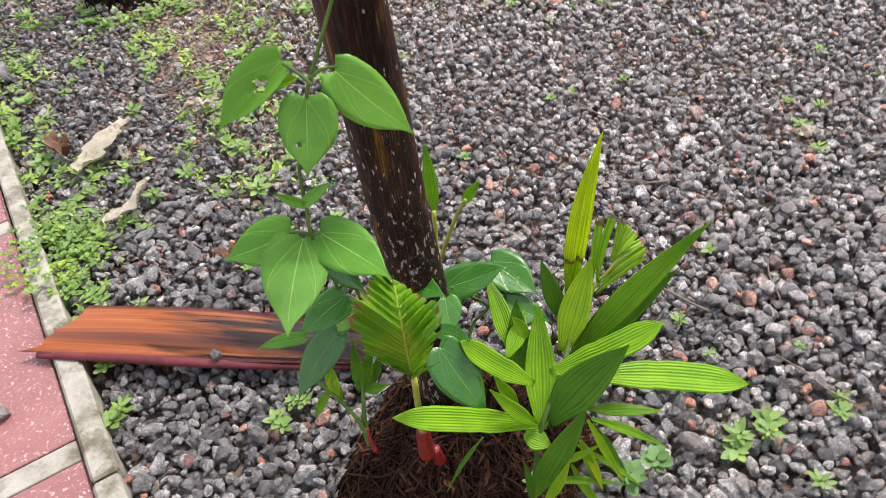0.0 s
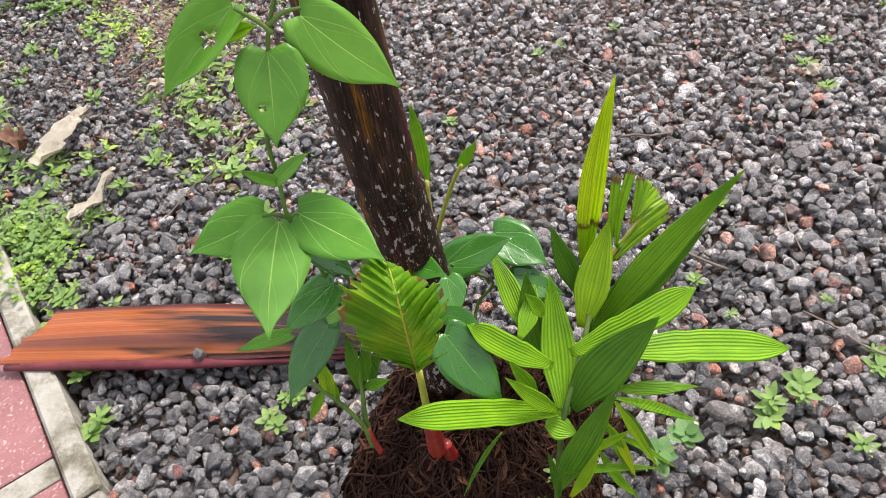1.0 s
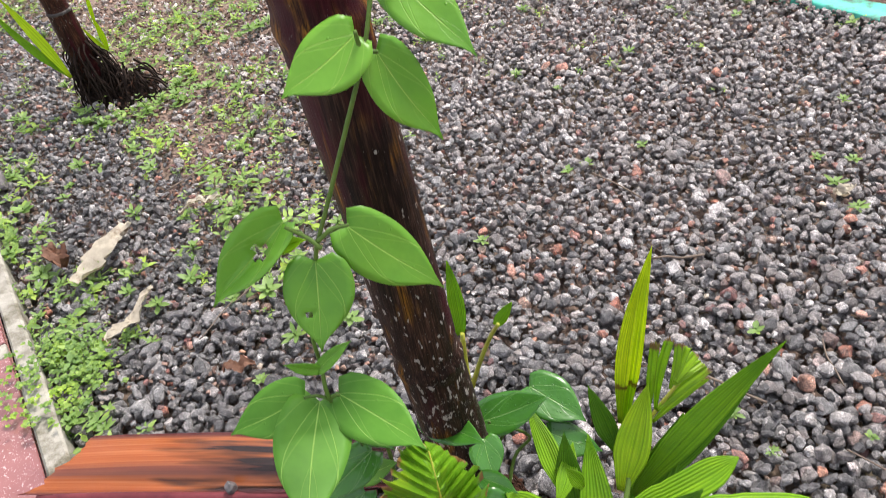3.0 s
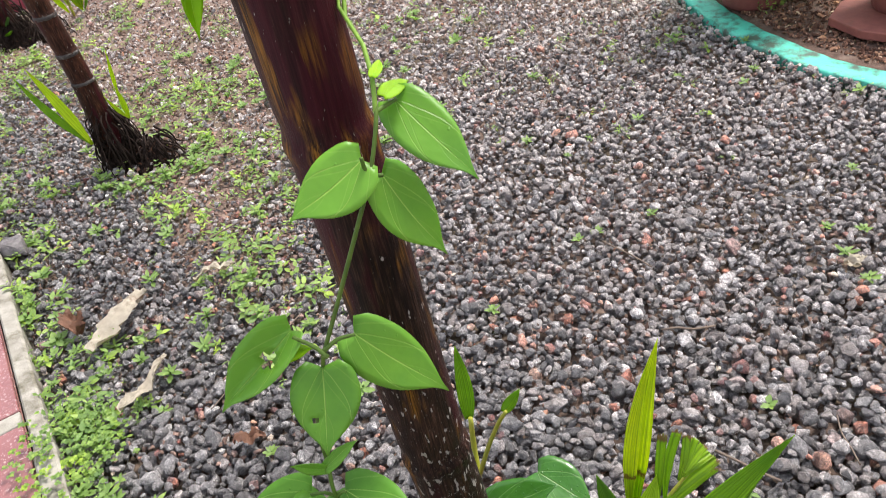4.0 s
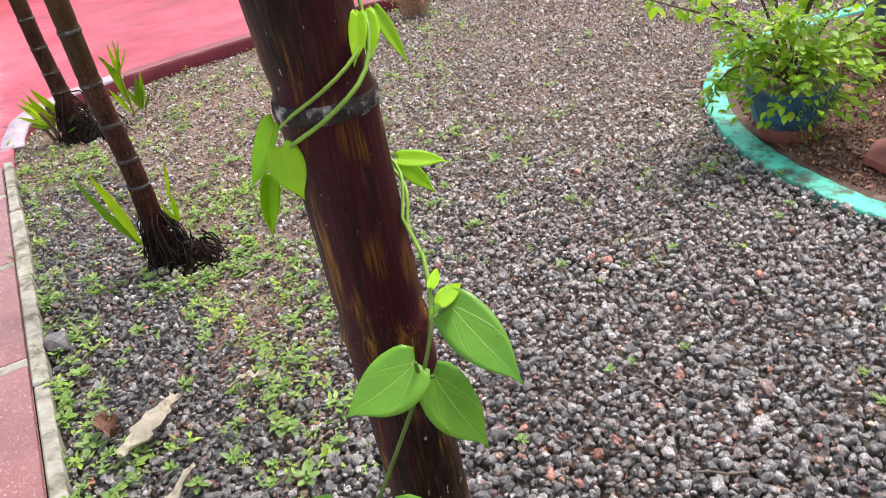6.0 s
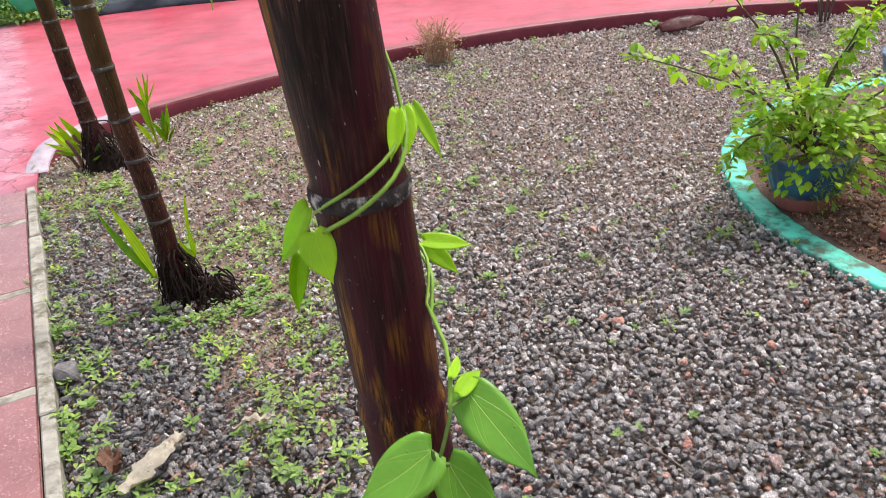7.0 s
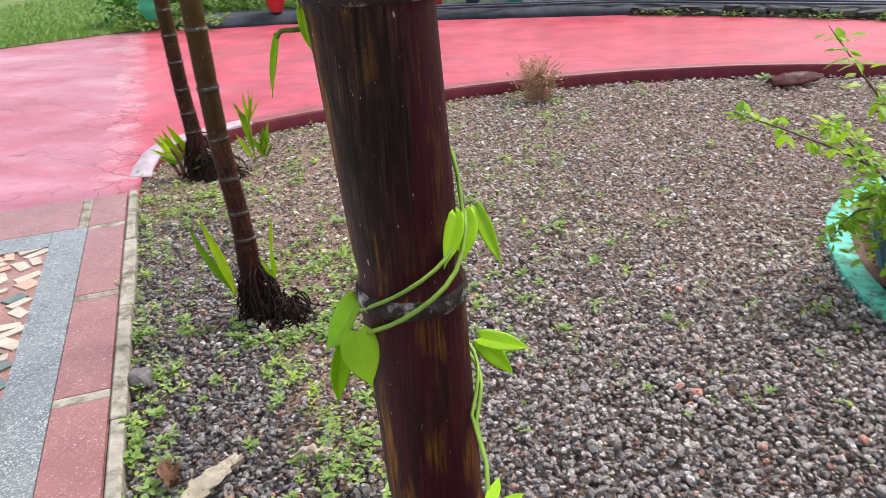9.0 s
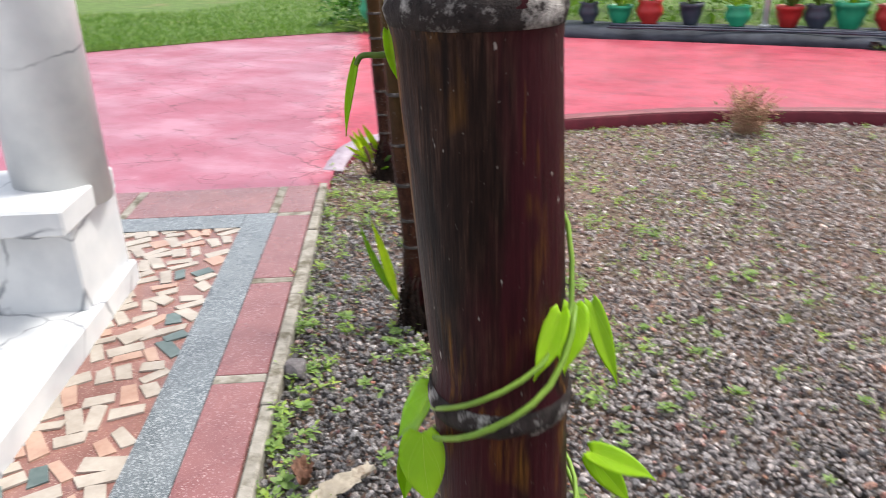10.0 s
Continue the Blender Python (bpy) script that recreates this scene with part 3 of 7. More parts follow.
def marble_material():
    mat, nt, b = shader("marbled_paint")
    vec = coords(nt)
    warp = noise_tex(nt, vec, 3.5, 4)
    wob = mix(nt, 0.14, vec, warp)
    v = nt.nodes.new("ShaderNodeTexVoronoi")
    v.feature = "DISTANCE_TO_EDGE"
    v.inputs["Scale"].default_value = 3.0
    nt.links.new(wob, v.inputs["Vector"])
    line = ramp(nt, v.outputs["Distance"], [(0.0, (1, 1, 1)), (0.016, (0, 0, 0))])
    fade = ramp(nt, noise_tex(nt, vec, 6, 3), [(0.34, (0, 0, 0)), (0.52, (0.8, 0.8, 0.8))])
    base = ramp(nt, noise_tex(nt, vec, 5, 5), [(0.3, (0.46, 0.475, 0.49)), (0.65, (0.64, 0.645, 0.64))])
    col = mix(nt, mix(nt, 1.0, line, fade, "MULTIPLY"), base, (0.10, 0.11, 0.13))
    nt.links.new(col, b.inputs["Base Color"])
    b.inputs["Roughness"].default_value = 0.35
    return mat


def husk_material():
    """Orange-brown sheath: bands across by UV x, fibres along by UV y."""
    mat, nt, b = shader("palm_sheath")
    uv = nt.nodes.new("ShaderNodeUVMap")
    mp = nt.nodes.new("ShaderNodeMapping")
    mp.inputs["Scale"].default_value = (30, 0.8, 1)
    nt.links.new(uv.outputs["UV"], mp.inputs["Vector"])
    fibre = noise_tex(nt, mp.outputs["Vector"], 1.0, 5, 0.6)
    mp2 = nt.nodes.new("ShaderNodeMapping")
    mp2.inputs["Scale"].default_value = (4.0, 1.6, 1)
    nt.links.new(uv.outputs["UV"], mp2.inputs["Vector"])
    patch = noise_tex(nt, mp2.outputs["Vector"], 1.3, 3, 0.5)
    sep = nt.nodes.new("ShaderNodeSeparateXYZ")
    nt.links.new(uv.outputs["UV"], sep.inputs["Vector"])
    col = ramp(nt, fibre, [(0.28, (0.33, 0.075, 0.022)), (0.5, (0.46, 0.130, 0.038)), (0.72, (0.58, 0.21, 0.075))])
    add = nt.nodes.new("ShaderNodeMath")
    add.operation = "MULTIPLY_ADD"
    add.inputs[1].default_value = 0.62
    nt.links.new(sep.outputs["Y"], add.inputs[0])
    nt.links.new(patch, add.inputs[2])
    band = nt.nodes.new("ShaderNodeMath")
    band.operation = "MULTIPLY_ADD"
    band.inputs[1].default_value = 0.16
    nt.links.new(fibre, band.inputs[0])
    nt.links.new(sep.outputs["X"], band.inputs[2])
    col = mix(nt, ramp(nt, band.outputs[0], [(0.30, (0, 0, 0)), (0.37, (0.75, 0.75, 0.75)), (0.45, (0.5, 0.5, 0.5)), (0.54, (0, 0, 0))]), col, (0.15, 0.055, 0.055))
    dark = ramp(nt, add.outputs[0], [(0.72, (0, 0, 0)), (0.88, (0.97, 0.97, 0.97))])
    col = mix(nt, dark, col, (0.022, 0.013, 0.012))
    # dark red lower edge; the upper rim's shaded line painted the same colour
    rim = ramp(nt, sep.outputs["X"], [(0.0, (1, 1, 1)), (0.10, (0, 0, 0)), (0.88, (0, 0, 0)), (0.94, (0.85, 0.85, 0.85)), (1.0, (0.9, 0.9, 0.9))])
    col = mix(nt, rim, col, (0.10, 0.018, 0.02))
    nt.links.new(col, b.inputs["Base Color"])
    b.inputs["Roughness"].default_value = 0.2
    b.inputs["Specular IOR Level"].default_value = 0.7
    bump(nt, b, fibre, 0.15, 0.0008)
    return mat


# red toned down: the sky's reflection on the tiles is in this colour
M["terrazzo_red"] = terrazzo("red_terrazzo", (0.185, 0.070, 0.070), (0.245, 0.102, 0.098), (0.45, 0.32, 0.31), 0.64)
M["terrazzo_grey"] = terrazzo("grey_terrazzo", (0.075, 0.09, 0.10), (0.13, 0.15, 0.16), (0.36, 0.38, 0.39), 0.57)
M["mosaic_bed"] = terrazzo("mosaic_bed", (0.17, 0.075, 0.062), (0.28, 0.135, 0.11), (0.45, 0.32, 0.25), 0.64)
M["mosaic_cream"] = paint("cream_marble_chip", (0.30, 0.255, 0.21), (0.45, 0.40, 0.34), 14, 0.22, 0.1)
M["mosaic_dark"] = paint("green_marble_chip", (0.06, 0.09, 0.085), (0.15, 0.19, 0.18), 20, 0.3, 0.1)
M["marble"] = marble_material()
M["husk"] = husk_material()

# ---- building helpers ----


def part(name, bm, material, parent=None, label="", smooth=True):
    """Links a bmesh as one mesh object, under a thing or a part."""
    me = bpy.data.meshes.new(name)
    bm.normal_update()
    bm.to_mesh(me)
    bm.free()
    if smooth:
        me.polygons.foreach_set("use_smooth", [True] * len(me.polygons))
    me.materials.append(M[material])
    ob = new(name, me)
    if parent:
        ob.parent = parent
    if label:
        ob["label"] = label
    return ob


def thing(name, label, category, at=(0, 0, 0), group=""):
    e = new(name)
    e.empty_display_size = 0.05
    e.matrix_world = pose(*at)
    return tagged(e, label, category, group)


def raw(name, verts, faces, material, parent=None, smooth=True, label=""):
    me = bpy.data.meshes.new(name)
    me.from_pydata(verts, [], faces)
    me.polygons.foreach_set("use_smooth", [smooth] * len(me.polygons))
    me.materials.append(M[material])
    me.update()
    ob = new(name, me)
    if parent:
        ob.parent = parent
    if label:
        ob["label"] = label
    return ob


def box(bm, lo, hi, bevel=0.0):
    r = bmesh.ops.create_cube(bm, size=1)
    vs = r["verts"]
    bmesh.ops.scale(bm, vec=[h - l for l, h in zip(lo, hi)], verts=vs)
    bmesh.ops.translate(bm, vec=[(h + l) / 2 for l, h in zip(lo, hi)], verts=vs)
    if bevel:
        es = list({e for v in vs for e in v.link_edges})
        bmesh.ops.bevel(bm, geom=es, offset=bevel, segments=2, affect="EDGES", profile=0.6)


def smooth_line(points, steps=6):
    """A Catmull-Rom curve through the points."""
    pts = [Vector(p) for p in points]
    pts = [pts[0] * 2 - pts[1]] + pts + [pts[-1] * 2 - pts[-2]]
    out = []
    for a, b, c, d in zip(pts, pts[1:], pts[2:], pts[3:]):
        for i in range(steps):
            t = i / steps
            out.append(0.5 * ((2 * b) + (c - a) * t + (2 * a - 5 * b + 4 * c - d) * t * t + (3 * b - a - 3 * c + d) * t ** 3))
    out.append(pts[-2])
    return out


def tube(bm, line, radius, sides=8, wobble=0.0, rng=None):
    """A round tube along a line; radius is a number or a function of 0..1."""
    n = len(line)
    rings = []
    side = Vector((1, 0.13, 0.07))
    for i, p in enumerate(line):
        d = (line[min(i + 1, n - 1)] - line[max(i - 1, 0)]).normalized()
        side = (side - d * side.dot(d)).normalized()
        up = d.cross(side)
        r = radius(i / (n - 1)) if callable(radius) else radius
        ring = []
        for k in range(sides):
            a = 2 * math.pi * k / sides
            q = r * (1 + (rng.uniform(-wobble, wobble) if rng else 0))
            ring.append(bm.verts.new(p + side * math.cos(a) * q + up * math.sin(a) * q))
        rings.append(ring)
    for a, b in zip(rings, rings[1:]):
        for k in range(sides):
            bm.faces.new((a[k], a[(k + 1) % sides], b[(k + 1) % sides], b[k]))
    bm.faces.new(rings[0][::-1])
    bm.faces.new(rings[-1])


HEART_V = (0, 0.03, 0.08, 0.15, 0.24, 0.34, 0.44, 0.54, 0.64, 0.73, 0.81, 0.87, 0.92, 1)
HEART_W = (0.46, 0.68, 0.84, 0.94, 0.99, 1.0, 0.95, 0.86, 0.72, 0.54, 0.36, 0.21, 0.10, 0.015)


def blade(bm, base, tip, width, normal=(0, 0, 1), profile="lance", sag=0.0, fold=0.15, nu=8, nv=16, ripple=0.03, seed=0, pleat=0.0, hole=None, jag=0.0):
    """A leaf from base to tip. sag bends it away from its normal, fold lifts the halves, pleat creases it lengthwise, ripple waves the margin."""
    rng = random.Random(seed)
    uv = bm.loops.layers.uv.verify()
    base, tip, nrm = Vector(base), Vector(tip), Vector(normal)
    along = tip - base
    length = along.length
    along.normalize()
    nrm = (nrm - along * nrm.dot(along)).normalized()
    side = along.cross(nrm)
    ph, skew = rng.uniform(0, 6), rng.uniform(-0.05, 0.05)
    bow = rng.uniform(-0.035, 0.035)
    grid = []
    for j in range(nv + 1):
        v = j / nv
        if profile == "heart":
            w = float(np.interp(v, HEART_V, HEART_W))
        elif profile == "strip":
            w = min(1, 0.3 + v * 2.1) * (1 if v < 0.45 else max(0.015, 1 - ((v - 0.45) / 0.55) ** 1.55))
        elif profile == "belt":
            w = min(1, 0.3 + v * 2.0) * (1 if v < 0.72 else max(0.05, 1 - ((v - 0.72) / 0.28) ** 2.2)) * (0.93 if 0.42 < v < 0.5 else 1)
        elif profile == "blunt":
            w = min(1, 0.35 + v * 1.3)
        elif profile == "lance":
            w = max(0.05, math.sin(math.pi * min(1, v * 0.93 + 0.07) ** 0.8) ** 0.8)
        else:
            w = max(0.04, math.sin(math.pi * min(1, v * 0.97 + 0.03)) ** 0.7)
        row = []
        for i in range(nu + 1):
            u = i / nu * 2 - 1
            back = -(0.2 - v) * 0.75 * abs(u) ** 0.9 * length * 0.6 if profile == "heart" and v < 0.2 else 0.0
            if jag and v > 0.9:
                back += rng.uniform(-jag, jag) * length
            off = u * w * width / 2 * (1 + skew * (1 if u > 0 else -1))
            lift = fold * abs(off) + ripple * math.sin(v * 13 + ph + (2.1 if u > 0 else 0)) * u * u * width * 0.5 * w
            if pleat:
                lift += pleat * (i % 2) * min(1, w * 1.4)
            bend = sag * length * (math.sin(math.pi * v) * 0.35 + v * v)
            drop = Vector((0, 0, -0.35 * length * max(0, v - 0.85) ** 1.2)) if profile == "heart" else Vector()
            p = base + along * (v * length + back) + side * (off + bow * length * math.sin(math.pi * v)) + nrm * (lift - bend + sag * length * v) + drop
            row.append((bm.verts.new(p), (0.5 + u * 0.5, v)))
        grid.append(row)
    for j, (a, b) in enumerate(zip(grid, grid[1:])):
        for i in range(nu):
            if hole and abs(i - hole[0]) + abs(j - hole[1]) <= (hole[2] if len(hole) > 2 else 0):
                continue
            q = (a[i], a[i + 1], b[i + 1], b[i])
            f = bm.faces.new([x[0] for x in q])
            for loop, x in zip(f.loops, q):
                loop[uv].uv = x[1]


def thicken(bm, depth):
    bmesh.ops.remove_doubles(bm, verts=bm.verts[:], dist=1e-5)
    bmesh.ops.solidify(bm, geom=bm.faces[:], thickness=depth)


def rock(rng, level):
    """A crushed stone about 1 across: the hull of a few points, its edges worn on the finer level."""
    bm = bmesh.new()
    sx, sy, sz = rng.uniform(0.9, 1.35), rng.uniform(0.78, 1.02), rng.uniform(0.55, 0.8) * (0.82, 1, 1)[level]
    count = (9, 11, 13)[level]
    lag = rng.uniform(0, 6.283)
    for k in range(count):
        z = 1 - 2 * (k + 0.5) / count
        a = k * 2.39996 + lag + rng.uniform(-0.6, 0.6)
        h = math.sqrt(1 - z * z)
        q = rng.uniform(0.82, 1.14)
        bm.verts.new((h * math.cos(a) * q * sx * 0.54, h * math.sin(a) * q * sy * 0.54, (z + rng.uniform(-0.18, 0.18)) * q * sz * 0.54))
    r = bmesh.ops.convex_hull(bm, input=bm.verts[:])
    inner = {g for g in r["geom_interior"] if isinstance(g, bmesh.types.BMVert)}
    bmesh.ops.delete(bm, geom=list(inner), context="VERTS")
    bmesh.ops.dissolve_limit(bm, angle_limit=0.30, verts=bm.verts[:], edges=bm.edges[:])
    if level:
        bmesh.ops.bevel(bm, geom=bm.edges[:], offset=(0, 0.05, 0.055)[level], segments=1, affect="EDGES", clamp_overlap=True)
    bmesh.ops.triangulate(bm, faces=bm.faces[:])
    bm.verts.index_update()
    vs = [tuple(v.co) for v in bm.verts]
    fs = [[v.index for v in f.verts] for f in bm.faces]
    bm.free()
    return np.array(vs), np.array(fs)


def scatter_rocks(name, places, sizes, level, seed, parent=None, material="stone"):
    """Many stones as one mesh."""
    rng = random.Random(seed)
    kinds = [rock(rng, level) for _ in range(24)]
    allv, allf, start = [], [], 0
    for (x, y, z), s in zip(places, sizes):
        v, f = kinds[rng.randrange(len(kinds))]
        tilt = 0.55
        e = Euler((rng.gauss(0, tilt), rng.gauss(0, tilt), rng.uniform(0, 6.283))).to_matrix()
        allv.append(v @ np.array(e).T * s + (x, y, z))
        allf.append(f + start)
        start += len(v)
    ob = raw(name, np.concatenate(allv).tolist(), np.concatenate(allf).tolist(), material, parent, smooth=False)
    return ob


# ---- plan ----
# The path's tile border: a line through A, running along U towards the viewer; N points to the gravel.
A = Vector((-1.468, 2.072))
U = Vector((0.5, -0.866))
N = Vector((0.866, 0.5))


def on_path(s, n, z=0.0):
    p = A + U * s + N * n
    return Vector((p.x, p.y, z))


def slab(bm, s0, s1, n0, n1, z0, z1, bevel=0.0015):
    """A block laid along the path."""
    vs = [bm.verts.new(on_path(s, n, z)) for z in (z0, z1) for s, n in ((s0, n0), (s1, n0), (s1, n1), (s0, n1))]
    quads = ((0, 1, 2, 3), (4, 7, 6, 5), (0, 4, 5, 1), (1, 5, 6, 2), (2, 6, 7, 3), (3, 7, 4, 0))
    fs = [bm.faces.new([vs[i] for i in q]) for q in quads]
    bmesh.ops.recalc_face_normals(bm, faces=fs)
    if bevel:
        bmesh.ops.bevel(bm, geom=list({e for f in fs for e in f.edges}), offset=bevel, segments=1, affect="EDGES")


KERB = smooth_line([(-1.905, 3.17, 0), (-1.945, 3.30, 0), (-1.945, 3.50, 0), (-1.69, 3.86, 0), (-1.17, 4.31, 0), (-0.65, 4.68, 0), (-0.12, 4.90, 0), (0.29, 5.03, 0),
                    (0.99, 5.14, 0), (1.80, 5.08, 0), (2.7, 4.75, 0), (3.5, 4.0, 0), (3.9, 2.8, 0), (3.9, 1.0, 0), (3.6, -1.5, 0)], 8)


def kerb_y(x):
    best = None
    for p in KERB:
        if best is None or abs(p.x - x) < abs(best.x - x):
            if p.y > 3.2 or x > 3:
                best = p
    return best.y


def in_bed(x, y, margin=0.0):
    """True inside the gravel bed: right of the path's edging, inside the kerb and outside the turquoise ring."""
    if (Vector((x, y)) - A).dot(N) < 0.168 + margin:
        return False
    if x < -1.55 and y > 3.0 and x < -1.95 + margin:
        return False
    if x < 3.4 and y > kerb_y(x) - 0.02 - margin:
        return False
    return (Vector((x, y)) - RING_C).length > RING_R + RING_W


RING_C, RING_R, RING_W = Vector((1.885, 2.493)), 1.047, 0.074


def dirt(x, y):
    """How much bare soil shows, 0 to 1: more along the path side and far off."""
    w = 0.5 + 0.5 * noise.noise(Vector((x * 1.6, y * 1.6, 3)))
    left = min(1, max(0, (-0.15 - x) / 0.45)) * min(1, max(0, (y - 1.15) / 0.5))
    off = (Vector((x, y)) - A).dot(N) - 0.168
    if off < 0.42 and y < 2.7:
        left *= 0.12 + 0.88 * max(0, (off - 0.3) / 0.12)
    far = min(1, max(0, (y - 2.0) / 1.6))
    if off < 0.42:
        far *= 0.4
    return max(left * (0.5 + 0.75 * w), far * (0.4 + 0.5 * w))


# ---- ground, driveway, path ----
def ground_sheet():
    bm = bmesh.new()
    bmesh.ops.create_grid(bm, x_segments=160, y_segments=160, size=4.0)
    for v in bm.verts:
        x, y = v.co.x, v.co.y + 2.0
        v.co.y = y
        v.co.z = -0.040 + 0.006 * noise.noise(Vector((x * 6, y * 6, 0))) + 0.034 * dirt(x, y)
    edge = [e for e in bm.edges if e.is_boundary]
    r = bmesh.ops.extrude_edge_only(bm, edges=edge)
    for v in (g for g in r["geom"] if isinstance(g, bmesh.types.BMVert)):
        d = Vector((v.co.x, v.co.y - 2.0))
        d = d / max(abs(d.x), abs(d.y)) * 400
        v.co.x, v.co.y, v.co.z = d.x, d.y + 2, -0.03
    return tagged(part("ground", bm, "soil"), "damp brown garden soil under gravel and weeds", "ground", kind="structure")


def gravel_bed():
    """Crushed dark stone, spread over the bed; finer meshes where the view is closest."""
    rng = random.Random(5)
    zones = {2: ([], []), 1: ([], []), 0: ([], [])}
    under = ([], [])
    step = 0.0131
    y = 0.36
    while y < 5.2:
        st = step * (1 + 0.18 * min(1, max(0, (y - 1.7) / 1.0)))
        x = -1.95
        while x < 3.0:
            px, py = x + rng.uniform(-0.5, 0.5) * st, y + rng.uniform(-0.5, 0.5) * st
            x += st
            if px > 0.55 + py * 0.75 or px < -0.45 - py * 0.62 or not in_bed(px, py, 0.004):
                continue
            if rng.random() < dirt(px, py) * (0.72 if py < 2.5 and px < -0.15 else 0.5):
                continue
            s = min(0.034, max(0.009, rng.lognormvariate(math.log(0.0159), 0.30)))
            s *= 1 - 0.16 * min(1, max(0, (py - 0.9) / 0.6))
            away = py + rng.uniform(-0.2, 0.2)
            level = 2 if away < 1.2 else 1 if away < 2.1 else 0
            z = rng.uniform(-0.016, 0.008) - 0.004 * min(1, max(0, (py - 1.9) / 0.8))
            zones[level][0].append((px, py, z))
            zones[level][1].append(s)
            if rng.random() < 0.85 * min(1, max(0, (2.9 - py) / 1.1)):
                under[0].append((px + rng.uniform(-0.01, 0.01), py + rng.uniform(-0.01, 0.01), z - 0.014))
                under[1].append(s * 0.9)
        y += st * 0.87
    for _ in range(26000):
        x, y = rng.uniform(-1.9, 3.7), rng.uniform(-2.2, 5.1)
        seen = 0.3 < y and -0.45 - y * 0.62 < x < 0.55 + y * 0.75
        if not seen and in_bed(x, y, 0.01) and (x < 3.3 or y < 3.6):
            zones[0][0].append((x, y, rng.uniform(-0.012, 0.0)))
            zones[0][1].append(rng.uniform(0.02, 0.034))
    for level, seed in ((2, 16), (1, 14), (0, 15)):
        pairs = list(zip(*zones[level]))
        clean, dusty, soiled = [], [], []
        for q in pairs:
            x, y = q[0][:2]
            # share of the paler stones, growing with distance and to the right
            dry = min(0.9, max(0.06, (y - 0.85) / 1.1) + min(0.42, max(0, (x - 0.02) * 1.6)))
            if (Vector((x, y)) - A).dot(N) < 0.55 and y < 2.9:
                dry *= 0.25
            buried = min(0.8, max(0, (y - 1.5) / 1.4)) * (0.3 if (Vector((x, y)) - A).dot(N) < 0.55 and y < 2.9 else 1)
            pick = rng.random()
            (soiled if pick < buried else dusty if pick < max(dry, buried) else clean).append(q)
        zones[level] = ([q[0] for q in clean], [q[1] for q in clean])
        for group, kind, words in ((dusty, "stone_dusty", "paler brown-grey crushed stone gravel dusted with soil, sky sheen in its tones"), (soiled, "stone_soiled", "half-buried crushed stone gravel coated with brown soil")):
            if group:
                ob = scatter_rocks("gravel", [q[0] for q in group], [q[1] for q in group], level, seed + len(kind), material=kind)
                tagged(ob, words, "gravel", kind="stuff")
    # lower layer takes only the darkest tones, putting gap shade into colour
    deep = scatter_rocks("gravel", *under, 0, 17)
    tagged(deep, "dark crushed stones in the lower gravel layer, shade of the gaps in their tone", "gravel", kind="stuff")
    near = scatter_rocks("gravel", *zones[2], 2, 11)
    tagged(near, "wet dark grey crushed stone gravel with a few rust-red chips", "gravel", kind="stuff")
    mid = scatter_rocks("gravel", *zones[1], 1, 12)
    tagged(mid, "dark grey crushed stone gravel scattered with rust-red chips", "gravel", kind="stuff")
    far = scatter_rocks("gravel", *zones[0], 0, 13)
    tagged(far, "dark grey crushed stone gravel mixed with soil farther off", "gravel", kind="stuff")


def driveway():
    """Red-painted concrete beyond the kerb, to the far edging."""
    a, b = on_path(-0.92, 0.168), on_path(-0.92, -3.6)
    verts = [Vector((p.x, p.y, 0.002)) for p in KERB[4:]]
    outline = [a] + verts + [Vector((3.6, -4, 0)), Vector((14, -4, 0)), Vector((14, 7.9, 0)), Vector((-4.2, 7.55, 0)), Vector((-4.75, 7.1, 0)), Vector((-5.3, 6.5, 0)),
                             Vector((-6.15, 5.3, 0)), Vector((-8.5, 2.0, 0)), b]
    bm = bmesh.new()
    f = bm.faces.new([bm.verts.new((p.x, p.y, 0.006)) for p in outline])
    bmesh.ops.recalc_face_normals(bm, faces=[f])
    if f.normal.z < 0:
        f.normal_flip()
    r = bmesh.ops.extrude_face_region(bm, geom=[f])
    bmesh.ops.translate(bm, verts=[g for g in r["geom"] if isinstance(g, bmesh.types.BMVert)], vec=(0, 0, -0.06))
    bmesh.ops.recalc_face_normals(bm, faces=bm.faces[:])
    bmesh.ops.triangulate(bm, faces=bm.faces[:])
    return tagged(part("driveway", bm, "red_paint", smooth=False), "red-painted concrete driveway with worn cracked paint", "driveway", kind="structure")


def ribbon(bm, line, half, z0, z1, bevel=0.008, jitter=0.0, sink=0.0, run=1):
    """A kerb of square section along a line, with soft top edges."""
    rng = random.Random(3)
    prof = [(-half, z0), (-half, z1 - bevel), (-half + bevel, z1), (half - bevel, z1), (half, z1 - bevel), (half, z0)]
    rows = []
    for i, p in enumerate(line):
        d = (line[min(i + 1, len(line) - 1)] - line[max(i - 1, 0)]).normalized()
        side = Vector((d.y, -d.x, 0))
        rows.append([bm.verts.new(p + side * (o + rng.uniform(-jitter, jitter)) + Vector((0, 0, z + (rng.uniform(-jitter, jitter) if z > z0 else 0) - sink * max(0, 1 - i / run)))) for o, z in prof])
    for a, b in zip(rows, rows[1:]):
        for k in range(len(prof) - 1):
            bm.faces.new((a[k], b[k], b[k + 1], a[k + 1]))
    bm.faces.new(rows[0])
    bm.faces.new(rows[-1][::-1])
    bmesh.ops.recalc_face_normals(bm, faces=bm.faces[:])


